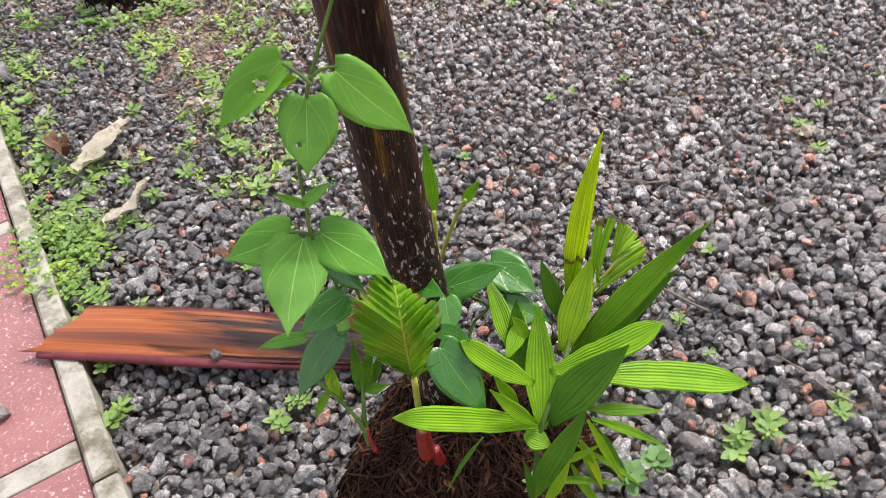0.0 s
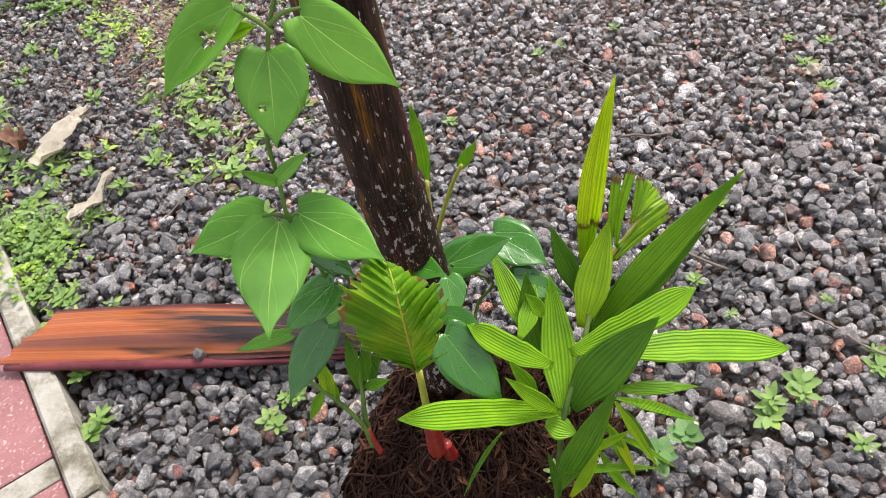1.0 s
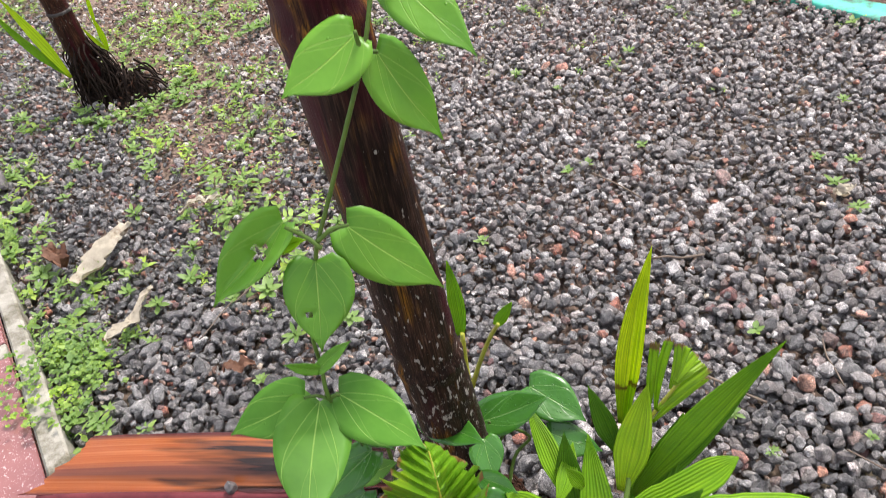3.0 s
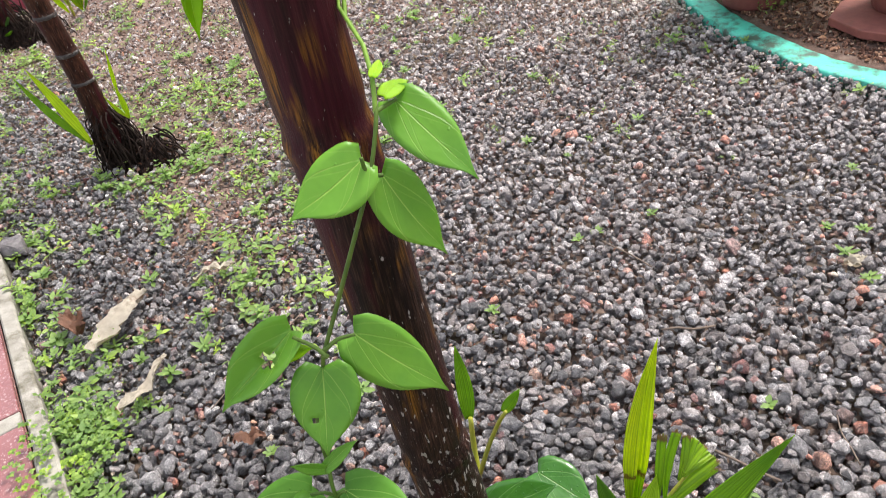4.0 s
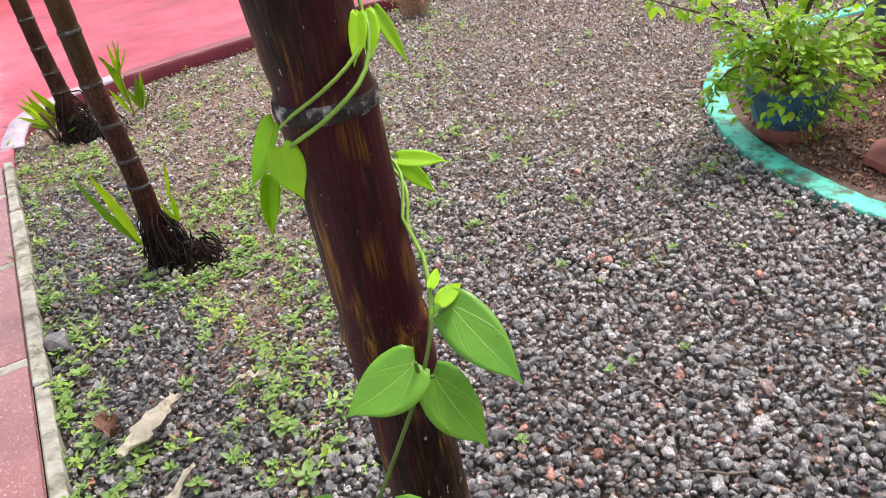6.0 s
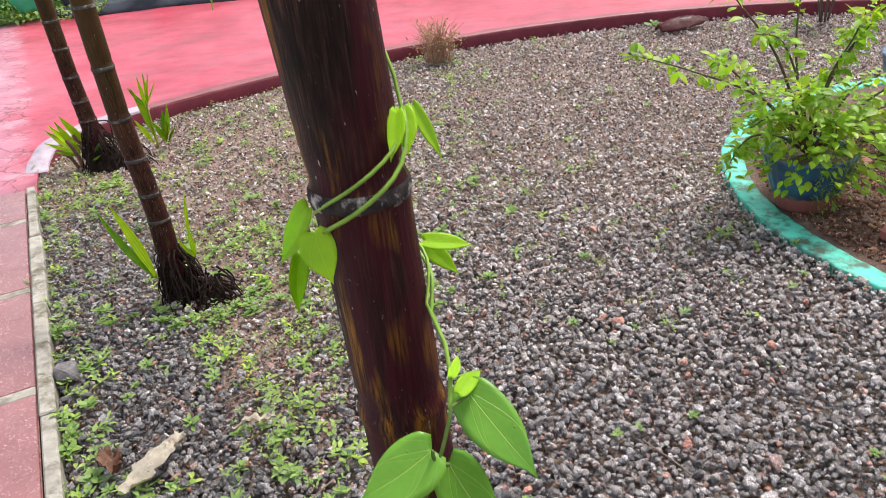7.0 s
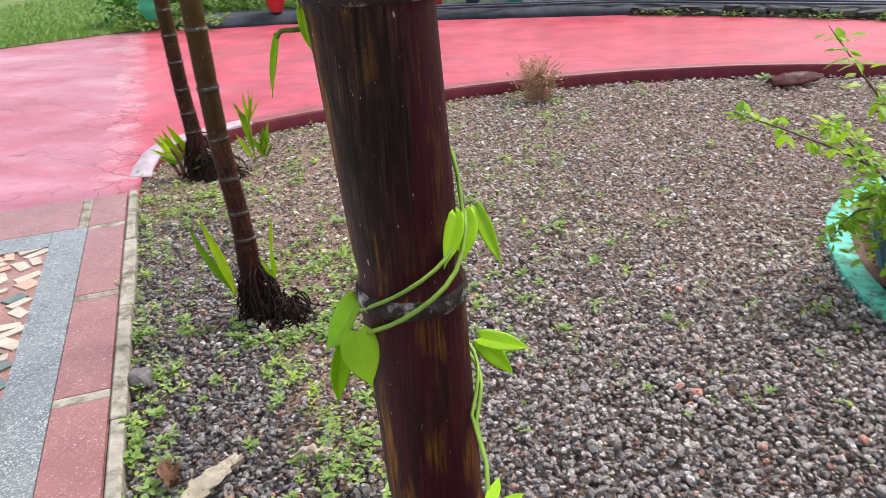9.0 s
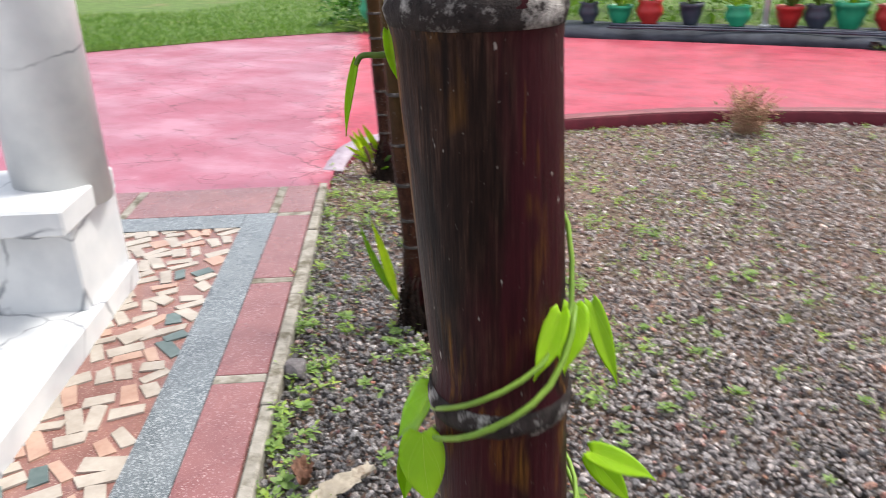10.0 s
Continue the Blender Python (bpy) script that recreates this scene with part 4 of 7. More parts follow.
def bed_kerb():
    ob = thing("kerb", "low dark red painted concrete kerb curving round the gravel bed", "kerb")
    ob["kind"] = "structure"
    bm = bmesh.new()
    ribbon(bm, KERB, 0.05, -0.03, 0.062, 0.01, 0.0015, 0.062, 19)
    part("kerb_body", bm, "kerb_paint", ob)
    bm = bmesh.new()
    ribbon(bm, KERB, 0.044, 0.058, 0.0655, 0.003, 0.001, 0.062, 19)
    part("kerb_cap", bm, "kerb_top", ob, "paler red top of the kerb")
    bm = bmesh.new()
    ribbon(bm, [p + Vector((0, 0, 0)) for p in KERB[:25]], 0.046, 0.052, 0.0685, 0.004, 0.001, 0.062, 19)
    part("kerb_end", bm, "kerb_pale", ob, "pale lavender worn end of the kerb")


def path():
    """Terrazzo path: edging, red border tiles with cream strips, grey band, mosaic."""
    ob = thing("path", "terrazzo garden path with red border tiles and cream mosaic", "path")
    ob["kind"] = "structure"
    rng = random.Random(8)
    bm = bmesh.new()
    slab(bm, -0.92, 3.4, -3.6, 0.13, -0.05, 0.012, 0)
    part("path_base", bm, "mosaic_bed", ob, smooth=False)
    # edging of cream concrete in lengths
    s = -0.92
    while s < 3.2:
        l = 0.555 + rng.uniform(-0.04, 0.05)
        bm = bmesh.new()
        slab(bm, s, s + l - 0.004, 0.134 + rng.uniform(-0.002, 0.002), 0.169 + rng.uniform(-0.003, 0.004), -0.04, 0.028 + rng.uniform(-0.003, 0.003), 0.004)
        part("edging_stone", bm, "cream", ob, smooth=False)
        s += l
    # red tiles between cream strips; a strip lies at s = 0
    marks = [-0.56, 0.038, 0.603, 1.158, 1.708, 2.258, 2.808, 3.358]
    for s, e in zip(marks, marks[1:]):
        bm = bmesh.new()
        slab(bm, s, e - 0.040, 0.001, 0.128, 0.0, 0.020, 0.0015)
        part("border_tile", bm, "terrazzo_red", ob, smooth=False)
        bm = bmesh.new()
        slab(bm, e - 0.038, e - 0.002, 0.001, 0.128, 0.0, 0.0195, 0.0015)
        part("strip_tile", bm, "cream", ob, smooth=False)
    bm = bmesh.new()
    slab(bm, -0.92, -0.60, 0.001, 0.128, 0.0, 0.020, 0.0015)
    part("border_tile", bm, "terrazzo_red", ob, smooth=False)
    bm = bmesh.new()
    slab(bm, -0.598, -0.562, 0.001, 0.128, 0.0, 0.0195, 0.0015)
    part("strip_tile", bm, "cream", ob, smooth=False)
    # the border turns the corner at the driveway
    n = -0.001
    for k in range(5):
        bm = bmesh.new()
        slab(bm, -0.92, -0.60, n - 0.034, n, 0.0, 0.0195, 0.0015)
        part("strip_tile", bm, "cream", ob, smooth=False)
        bm = bmesh.new()
        slab(bm, -0.92, -0.60, n - 0.58, n - 0.036, 0.0, 0.020, 0.0015)
        part("border_tile", bm, "terrazzo_red", ob, smooth=False)
        n -= 0.582
    bm = bmesh.new()
    slab(bm, -0.598, 3.3, -0.118, -0.001, 0.0, 0.019, 0)
    part("grey_band", bm, "terrazzo_grey", ob, "grey speckled terrazzo band", smooth=False)
    bm = bmesh.new()
    slab(bm, -0.598, -0.46, -2.9, -0.12, 0.0, 0.019, 0)
    part("grey_band", bm, "terrazzo_grey", ob, "grey speckled terrazzo band", smooth=False)
    # marble pieces laid in pairs, basket fashion
    k, s = 0, -0.44
    loose = bmesh.new()
    while s < 1.6:
        n, j = -0.165, k
        while n > (-0.36 if s > -0.06 else -1.1):
            for half in (-1, 1):
                if rng.random() < 0.10:
                    continue
                w, h = rng.uniform(0.062, 0.100), rng.uniform(0.028, 0.042)
                if rng.random() < 0.06:
                    w, h = 0.066, 0.05
                turn = (0.45 if j % 2 else 0.45 + math.pi / 2) + rng.gauss(0, 0.16)
                c, si = math.cos(turn), math.sin(turn)
                cs, cn = s - half * 0.0225 * si + rng.uniform(-0.004, 0.004), n + half * 0.0225 * c + rng.uniform(-0.004, 0.004)
                corners = [(a * w / 2 + rng.uniform(-0.009, 0.007), b * h / 2 + rng.uniform(-0.005, 0.004)) for a, b in ((-1, -1), (1, -1), (1, 1), (-1, 1))]
                near = n > -0.72 and s < 1.35
                bm = bmesh.new() if near else loose
                top = 0.0150 + rng.uniform(0, 0.0035)
                f = bm.faces.new([bm.verts.new(on_path(cs + a * c - b * si, cn + a * si + b * c, top)) for a, b in corners])
                f.normal_update()
                if f.normal.z < 0:
                    f.normal_flip()
                r = bmesh.ops.extrude_face_region(bm, geom=[f])
                bmesh.ops.translate(bm, verts=[g for g in r["geom"] if isinstance(g, bmesh.types.BMVert)], vec=(0, 0, -0.005))
                if near:
                    bmesh.ops.recalc_face_normals(bm, faces=bm.faces[:])
                    part("mosaic_piece", bm, rng.choice(["mosaic_dark"] * 2 + ["mosaic_peach"] * 2 + ["mosaic_cream"] * 10), ob, smooth=False)
            n -= 0.096
            j += 1
        s += 0.096
        k += 1
    bmesh.ops.recalc_face_normals(loose, faces=loose.faces[:])
    tagged(part("mosaic_rest", loose, "mosaic_cream", ob, smooth=False), kind="stuff")


def column():
    """White marbled column on its pedestal with a slab, on the plinth beside the path."""
    ob = thing("column", "white marble-painted veranda column on a stepped pedestal", "column")
    ob["kind"] = "structure"
    bm = bmesh.new()
    slab(bm, -0.05, 3.0, -2.4, -0.362, -0.04, 0.085, 0.006)
    part("plinth", bm, "marble", ob, smooth=False)
    bm = bmesh.new()
    slab(bm, -0.05, 0.30, -0.85, -0.385, 0.05, 0.345, 0.006)
    part("pedestal", bm, "marble", ob, smooth=False)
    bm = bmesh.new()
    slab(bm, 0.0, 0.385, -0.9, -0.362, 0.335, 0.405, 0.006)
    part("cap", bm, "marble", ob, smooth=False)
    bm = bmesh.new()
    c = on_path(0.10, -0.468)
    tube(bm, [Vector((c.x, c.y, z)) for z in (0.34, 1.0, 1.6, 2.4)], lambda t: 0.126, 32)
    part("shaft", bm, "marble", ob)


ground_sheet()
driveway()
bed_kerb()
path()
column()
gravel_bed()
rng = random.Random(15)
spots = []
while len(spots) < 24000:
    y = 1.0 + 3.9 * rng.random() ** 1.5
    x = rng.uniform(-1.9, 1.0 + 0.3 * y)
    if in_bed(x, y, 0.01) and rng.random() < dirt(x, y) + 0.10:
        spots.append((x, y, rng.uniform(-0.004, 0.004)))
tagged(scatter_rocks("soil_crumb", spots, [rng.uniform(0.004, 0.013) for _ in spots], 0, 16, material="crumb"), "reddish brown soil crumbs between the gravel", "soil", kind="stuff")

# ---- the palm with the vine ----


def local(par, p):
    return Vector(p) - par.matrix_world.translation if par else Vector(p)


def leaf(par, base, tip, width, profile, material, normal, name="leaf", pleat=0.0, **more):
    """One leaf as a part of a plant."""
    bm = bmesh.new()
    blade(bm, local(par, base), local(par, tip), width, normal, profile, pleat=pleat * 0.6, nu=14 if pleat else 8, **more)
    thicken(bm, 0.0004)
    return part(name, bm, material, par)


def stalk(par, name, material, radius, points):
    bm = bmesh.new()
    line = smooth_line([local(par, p) for p in points], 5)
    tube(bm, line, lambda t: radius * (1.15 - 0.35 * t), 8)
    return part(name, bm, material, par)


def fan_leaf(par, rib, left, right):
    """A split, pleated young palm leaf: creased strips from the rib to a ragged margin on both sides."""
    rng = random.Random(4)
    rib = smooth_line([local(par, p) for p in rib], 8)
    bm = bmesh.new()
    uv = bm.loops.layers.uv.verify()
    for margin, sign in ((left, 1), (right, -1)):
        edge = smooth_line([local(par, p) for p in margin], 8)
        n = 26
        rows = []
        for k in range(n + 1):
            f = k / n
            a = rib[min(len(rib) - 1, int(f ** 1.5 * 0.86 * (len(rib) - 1)))]
            b = edge[min(len(edge) - 1, int(f * (len(edge) - 1)))]
            b = a + (b - a) * (1 + rng.uniform(-0.10, 0.05) + (0.035 if k % 2 else -0.035))
            crease = Vector((0, -0.5, 0.8)) * (0.0034 if k % 2 else -0.0034)
            row = []
            for i in range(7):
                u = i / 6
                arch = Vector((0, -0.4, 0.7)) * 0.006 * math.sin(math.pi * u)
                row.append((bm.verts.new(a.lerp(b, u) + crease * min(1, u * 3) + arch), (0.5 + sign * (k % 2) * 0.5, u)))
            rows.append(row)
        for k, (a, b) in enumerate(zip(rows, rows[1:])):
            for i in range(6):
                if i == 5 and k % 2 and rng.random() < 0.6:
                    continue
                q = (a[i], a[i + 1], b[i + 1], b[i])
                face = bm.faces.new([x[0] for x in q])
                for loop, x in zip(face.loops, q):
                    loop[uv].uv = x[1]
    thicken(bm, 0.0004)
    blade_ob = part("leaf", bm, "palm_fan", par, "yellow-green pleated fan leaf with browned torn edge", smooth=False)
    bm = bmesh.new()
    tube(bm, rib, lambda t: 0.0017 * (1.1 - 0.9 * t), 6)
    part("rib", bm, "petiole", blade_ob)


def trunk(ob, line, radius, rings, sides=24, name="trunk", bark="bark"):
    """Palm trunk with swollen pale rings."""
    def r(z):
        return radius(z) + sum(0.0018 * math.exp(-((z - k) / 0.006) ** 2) - 0.001 * math.exp(-((z - k - 0.013) / 0.008) ** 2) for k in rings)
    pts = []
    z = line[0].z
    while z < line[-1].z:
        j = 0
        while line[j + 1].z < z:
            j += 1
        pts.append(line[j].lerp(line[j + 1], (z - line[j].z) / (line[j + 1].z - line[j].z)))
        z += 0.004 if any(abs(z - k) < 0.028 for k in rings) else 0.02
    n = len(pts)
    bm = bmesh.new()
    tube(bm, pts, lambda t: r(pts[min(n - 1, int(round(t * (n - 1))))].z), sides)
    t = part(name, bm, bark, ob)
    for k in rings:
        if k < 0.8 and bark == "bark":
            continue
        p = min(pts, key=lambda q: abs(q.z - k))
        bm = bmesh.new()
        tube(bm, [p + Vector((0, 0, dz)) for dz in (-0.005, -0.0025, 0, 0.0025, 0.005)], lambda q: r(k) + 0.0005 - 0.0012 * abs(q - 0.5) * 2, sides, 0.012, random.Random(int(k * 1000)))
        part("node_ring", bm, "ring" if bark == "bark" else "ring_plain", t)
    return t


def root_mass(ob, centre, radius, height, seed, fibres=260, down=0.28, thick=1.0, root="root"):
    """A mound of matted dark roots: a lumpy cone of soil with root fibres running down it."""
    rng = random.Random(seed)
    c = Vector(centre)
    bm = bmesh.new()
    rings = []

    def surf(a, f):
        ca, sa = math.cos(a), math.sin(a)
        rr = radius * (0.2 + 0.8 * f) * (1 + 0.28 * noise.noise(Vector((ca * 1.7, sa * 1.7, seed))) + 0.10 * noise.noise(Vector((ca * 5, sa * 5, f * 4 + seed))))
        z = height * (1 - f ** 1.6) * (1 + 0.2 * noise.noise(Vector((ca * 2, sa * 2, seed + 9)))) + 0.022 * noise.noise(Vector((ca * 6, sa * 6, f * 9 + seed))) * (1 - f * 0.5) - 0.02 * f
        return c + Vector((ca * rr, sa * rr, z))
    for j in range(17):
        rings.append([bm.verts.new(surf(2 * math.pi * k / 64, j / 16) + Vector((rng.uniform(-1, 1), rng.uniform(-1, 1), rng.uniform(-1, 1))) * 0.0025) for k in range(64)])
    for a, b in zip(rings, rings[1:]):
        for k in range(64):
            bm.faces.new((a[k], b[k], b[(k + 1) % 64], a[(k + 1) % 64]))
    bm.faces.new(rings[0])
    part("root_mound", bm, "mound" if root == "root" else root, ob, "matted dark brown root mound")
    bm = bmesh.new()
    for _ in range(fibres):
        a = rng.uniform(0, 6.283)
        f0 = rng.uniform(0, 0.85)
        f1 = min(1.15, max(0, f0 + rng.gauss(down, 0.22)))
        sway = rng.gauss(0, 0.5 if down < 0.4 else 0.25)
        lift = rng.uniform(0.0, 0.012)
        line = [surf(a + sway * t + rng.uniform(-0.06, 0.06), f0 + (f1 - f0) * t) + Vector((0, 0, lift * math.sin(math.pi * t) + rng.uniform(-0.002, 0.005))) for t in (0, 0.25, 0.5, 0.75, 1)]
        tube(bm, smooth_line(line, 2), rng.choice((0.0005, 0.0006, 0.0008, 0.0011, 0.0016)) * rng.uniform(0.8, 1.2) * thick, 5)
    tagged(part("root_fibre", bm, root, ob), kind="stuff")
    verts, faces = [], []
    for _ in range(fibres):
        p = surf(rng.uniform(0, 6.283), rng.uniform(0.1, 1.15)) + Vector((0, 0, rng.uniform(0.0, 0.006)))
        a, l, w = rng.uniform(0, 6.283), rng.uniform(0.006, 0.028), rng.uniform(0.0015, 0.006)
        d = Vector((math.cos(a), math.sin(a), rng.uniform(-0.5, 0.5)))
        sd = Vector((-math.sin(a), math.cos(a), rng.uniform(-0.5, 0.5)))
        o = len(verts)
        verts += [tuple(q) for q in (p - d * l / 2, p + sd * w / 2 + Vector((0, 0, 0.002)), p + d * l / 2, p - sd * w / 2 + Vector((0, 0, 0.002)))]
        faces += [(o, o + 1, o + 3), (o + 1, o + 2, o + 3)]
    tagged(raw("leaf_litter", verts, faces, "litter", ob), kind="stuff")
    return surf


main = thing("palm", "slender dark brown palm trunk with pale node rings and lichen spots", "palm", (0, 0.635, 0))
axis = [Vector((x, 0.0, z)) for x, z in ((0.004, 0.02), (-0.006, 0.25), (-0.0145, 0.36), (-0.0205, 0.45), (-0.0265, 0.58), (-0.033, 0.73), (-0.039, 0.88), (-0.047, 1.0), (-0.058, 1.2), (-0.085, 1.6), (-0.13, 2.1))]
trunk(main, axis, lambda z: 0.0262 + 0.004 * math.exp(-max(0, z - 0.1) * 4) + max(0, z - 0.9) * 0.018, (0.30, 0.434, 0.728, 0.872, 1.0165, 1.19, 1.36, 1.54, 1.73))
root_mass(main, (0.015, -0.03, -0.01), 0.165, 0.17, 2, 1100)
# the vine on the trunk
vine = thing("vine", "green climbing vine with heart-shaped leaves twined up the palm trunk", "vine", (-0.07, 0.61, 0.15))
stalk(vine, 'stem', 'stem', 0.0014, [(-0.081, 0.598, 0.343), (-0.084, 0.588, 0.413), (-0.086, 0.568, 0.481), (-0.085, 0.574, 0.511), (-0.081, 0.572, 0.553), (-0.064, 0.566, 0.601), (-0.057, 0.557, 0.628), (-0.041, 0.556, 0.663), (-0.018, 0.560, 0.712), (-0.006, 0.568, 0.737), (0.002, 0.580, 0.761), (0.002, 0.594, 0.772)])
leaf(vine, (-0.094, 0.570, 0.478), (-0.098, 0.473, 0.473), 0.053, 'heart', 'heart_mid', (0.243, -0.655, 0.715), fold=0.1, sag=0.06, seed=1)
leaf(vine, (-0.104, 0.573, 0.483), (-0.159, 0.557, 0.474), 0.038, 'heart', 'heart_mid', (0.037, -0.624, 0.780), fold=0.2, sag=0.08, seed=2)
leaf(vine, (-0.080, 0.573, 0.480), (-0.021, 0.522, 0.475), 0.044, 'heart', 'heart_mid', (0.217, -0.596, 0.773), fold=0.08, sag=0.1, seed=3)
leaf(vine, (-0.060, 0.558, 0.619), (-0.066, 0.529, 0.576), 0.041, 'heart', 'heart', (0.207, -0.806, 0.554), fold=0.15, sag=0.03, seed=4, hole=(5, 9))
leaf(vine, (-0.039, 0.571, 0.630), (0.009, 0.565, 0.578), 0.038, 'heart', 'heart', (0.093, -0.798, 0.595), fold=0.05, sag=0.12, seed=5)
leaf(vine, (-0.072, 0.565, 0.645), (-0.121, 0.544, 0.611), 0.030, 'heart', 'heart', (-0.294, -0.795, 0.530), fold=0.7, sag=0.12, seed=6, hole=(3, 5, 1))
leaf(vine, (-0.082, 0.563, 0.630), (-0.061, 0.558, 0.636), 0.011, 'heart', 'heart_young', (0.416, -0.670, 0.614), fold=0.5, seed=7)
leaf(vine, (-0.083, 0.560, 0.523), (-0.099, 0.548, 0.547), 0.008, 'heart', 'heart', (0.242, -0.744, 0.622), fold=0.3, seed=8)
leaf(vine, (-0.083, 0.560, 0.523), (-0.059, 0.573, 0.533), 0.010, 'heart', 'heart', (0.198, -0.755, 0.625), fold=0.3, seed=9)
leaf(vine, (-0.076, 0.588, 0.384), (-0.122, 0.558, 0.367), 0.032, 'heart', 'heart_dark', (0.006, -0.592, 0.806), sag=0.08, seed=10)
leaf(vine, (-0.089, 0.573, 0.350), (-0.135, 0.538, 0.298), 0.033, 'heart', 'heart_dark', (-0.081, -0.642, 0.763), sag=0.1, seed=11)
leaf(vine, (-0.113, 0.548, 0.377), (-0.150, 0.528, 0.392), 0.013, 'heart', 'heart_mid', (0.201, -0.443, 0.874), fold=0.2, seed=12)
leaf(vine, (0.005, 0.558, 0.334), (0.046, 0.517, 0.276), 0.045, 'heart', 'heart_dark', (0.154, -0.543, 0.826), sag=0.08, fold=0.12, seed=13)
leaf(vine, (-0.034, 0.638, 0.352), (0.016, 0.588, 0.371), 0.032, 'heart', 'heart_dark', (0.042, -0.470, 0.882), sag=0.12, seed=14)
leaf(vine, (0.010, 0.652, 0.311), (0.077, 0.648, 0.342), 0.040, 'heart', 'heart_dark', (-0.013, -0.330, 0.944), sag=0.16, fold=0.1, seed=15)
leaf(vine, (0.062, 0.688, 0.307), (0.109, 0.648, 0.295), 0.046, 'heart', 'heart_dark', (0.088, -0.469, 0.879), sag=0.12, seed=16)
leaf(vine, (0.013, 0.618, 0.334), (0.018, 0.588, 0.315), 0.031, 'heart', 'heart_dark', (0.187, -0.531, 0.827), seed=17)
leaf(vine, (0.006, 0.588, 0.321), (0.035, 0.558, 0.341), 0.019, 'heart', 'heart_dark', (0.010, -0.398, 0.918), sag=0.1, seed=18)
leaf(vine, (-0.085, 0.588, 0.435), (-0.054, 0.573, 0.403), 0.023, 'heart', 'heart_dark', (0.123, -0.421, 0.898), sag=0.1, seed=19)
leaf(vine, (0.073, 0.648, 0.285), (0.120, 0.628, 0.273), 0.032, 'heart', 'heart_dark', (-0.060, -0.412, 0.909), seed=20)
leaf(vine, (-0.103, 0.618, 0.306), (-0.058, 0.588, 0.365), 0.023, 'heart', 'heart_mid', (0.116, -0.443, 0.889), seed=33)
leaf(vine, (0.011, 0.602, 0.758), (0.047, 0.566, 0.727), 0.030, 'heart', 'heart', (0.139, -0.803, 0.579), fold=0.1, sag=0.1, seed=21)
leaf(vine, (-0.009, 0.571, 0.744), (-0.048, 0.552, 0.729), 0.032, 'heart', 'heart', (0.094, -0.782, 0.616), fold=0.1, sag=0.06, seed=22)
leaf(vine, (-0.001, 0.573, 0.733), (0.024, 0.569, 0.681), 0.030, 'heart', 'heart', (0.235, -0.783, 0.577), fold=0.2, sag=0.06, seed=23)
leaf(vine, (0.007, 0.588, 0.768), (0.019, 0.618, 0.761), 0.010, 'heart', 'heart_young', (0.067, -0.680, 0.730), fold=0.2, seed=24)
leaf(vine, (0.004, 0.588, 0.779), (0.007, 0.608, 0.779), 0.006, 'heart', 'heart_young', (0.083, -0.769, 0.634), fold=0.3, seed=34)
leaf(vine, (-0.062, 0.613, 0.857), (-0.054, 0.603, 0.832), 0.019, 'heart', 'heart_young', (0.104, -0.813, 0.573), fold=0.15, seed=25)
leaf(vine, (-0.068, 0.633, 0.863), (-0.095, 0.648, 0.822), 0.016, 'heart', 'heart_young', (-0.242, -0.811, 0.533), fold=0.5, sag=0.25, seed=26)
leaf(vine, (-0.081, 0.643, 0.830), (-0.087, 0.638, 0.794), 0.012, 'heart', 'heart_young', (0.553, -0.708, 0.440), fold=0.4, seed=27)
leaf(vine, (-0.012, 0.638, 0.912), (-0.009, 0.623, 0.893), 0.014, 'heart', 'heart_young', (0.274, -0.861, 0.429), fold=0.25, seed=28)
leaf(vine, (-0.006, 0.643, 0.912), (0.007, 0.638, 0.884), 0.008, 'heart', 'heart_young', (0.540, -0.753, 0.377), fold=0.3, sag=-0.22, seed=29)
leaf(vine, (-0.013, 0.628, 0.914), (-0.017, 0.613, 0.894), 0.009, 'heart', 'heart_young', (0.104, -0.887, 0.450), fold=0.4, seed=30)
leaf(vine, (-0.014, 0.688, 0.811), (0.017, 0.688, 0.806), 0.012, 'heart', 'heart_young', (0.037, -0.625, 0.780), fold=0.15, sag=0.08, seed=31)
leaf(vine, (-0.014, 0.688, 0.808), (0.006, 0.693, 0.783), 0.012, 'heart', 'heart_young', (0.145, -0.765, 0.627), fold=0.1, sag=0.05, seed=32)
leaf(vine, (-0.086, 0.620, 0.998), (-0.091, 0.618, 0.973), 0.003, 'heart', 'heart_young', (0.165, -0.956, 0.241), fold=0.4, sag=-0.1, seed=35)
leaf(vine, (-0.075, 0.624, 1.008), (-0.073, 0.628, 0.989), 0.004, 'heart', 'heart_young', (0.109, -0.977, 0.181), fold=0.5, seed=36)
stalk(vine, 'petiole', 'stem', 0.0011, [(-0.075, 0.628, 1.000), (-0.079, 0.624, 1.000), (-0.084, 0.621, 1.000), (-0.086, 0.620, 0.997)])
stalk(vine, 'petiole', 'stem', 0.0012, [(-0.006, 0.568, 0.736), (-0.008, 0.568, 0.741), (-0.008, 0.566, 0.748)])
stalk(vine, 'petiole', 'stem', 0.0012, [(-0.006, 0.568, 0.736), (-0.003, 0.569, 0.735), (-0.000, 0.570, 0.734)])
stalk(vine, 'petiole', 'stem', 0.0012, [(0.002, 0.582, 0.763), (0.008, 0.588, 0.763), (0.012, 0.596, 0.761)])
stalk(vine, 'petiole', 'stem', 0.0013, [(-0.054, 0.553, 0.637), (-0.045, 0.555, 0.642), (-0.035, 0.557, 0.642)])
stalk(vine, 'petiole', 'stem', 0.0013, [(-0.052, 0.550, 0.634), (-0.059, 0.554, 0.640), (-0.069, 0.555, 0.649)])
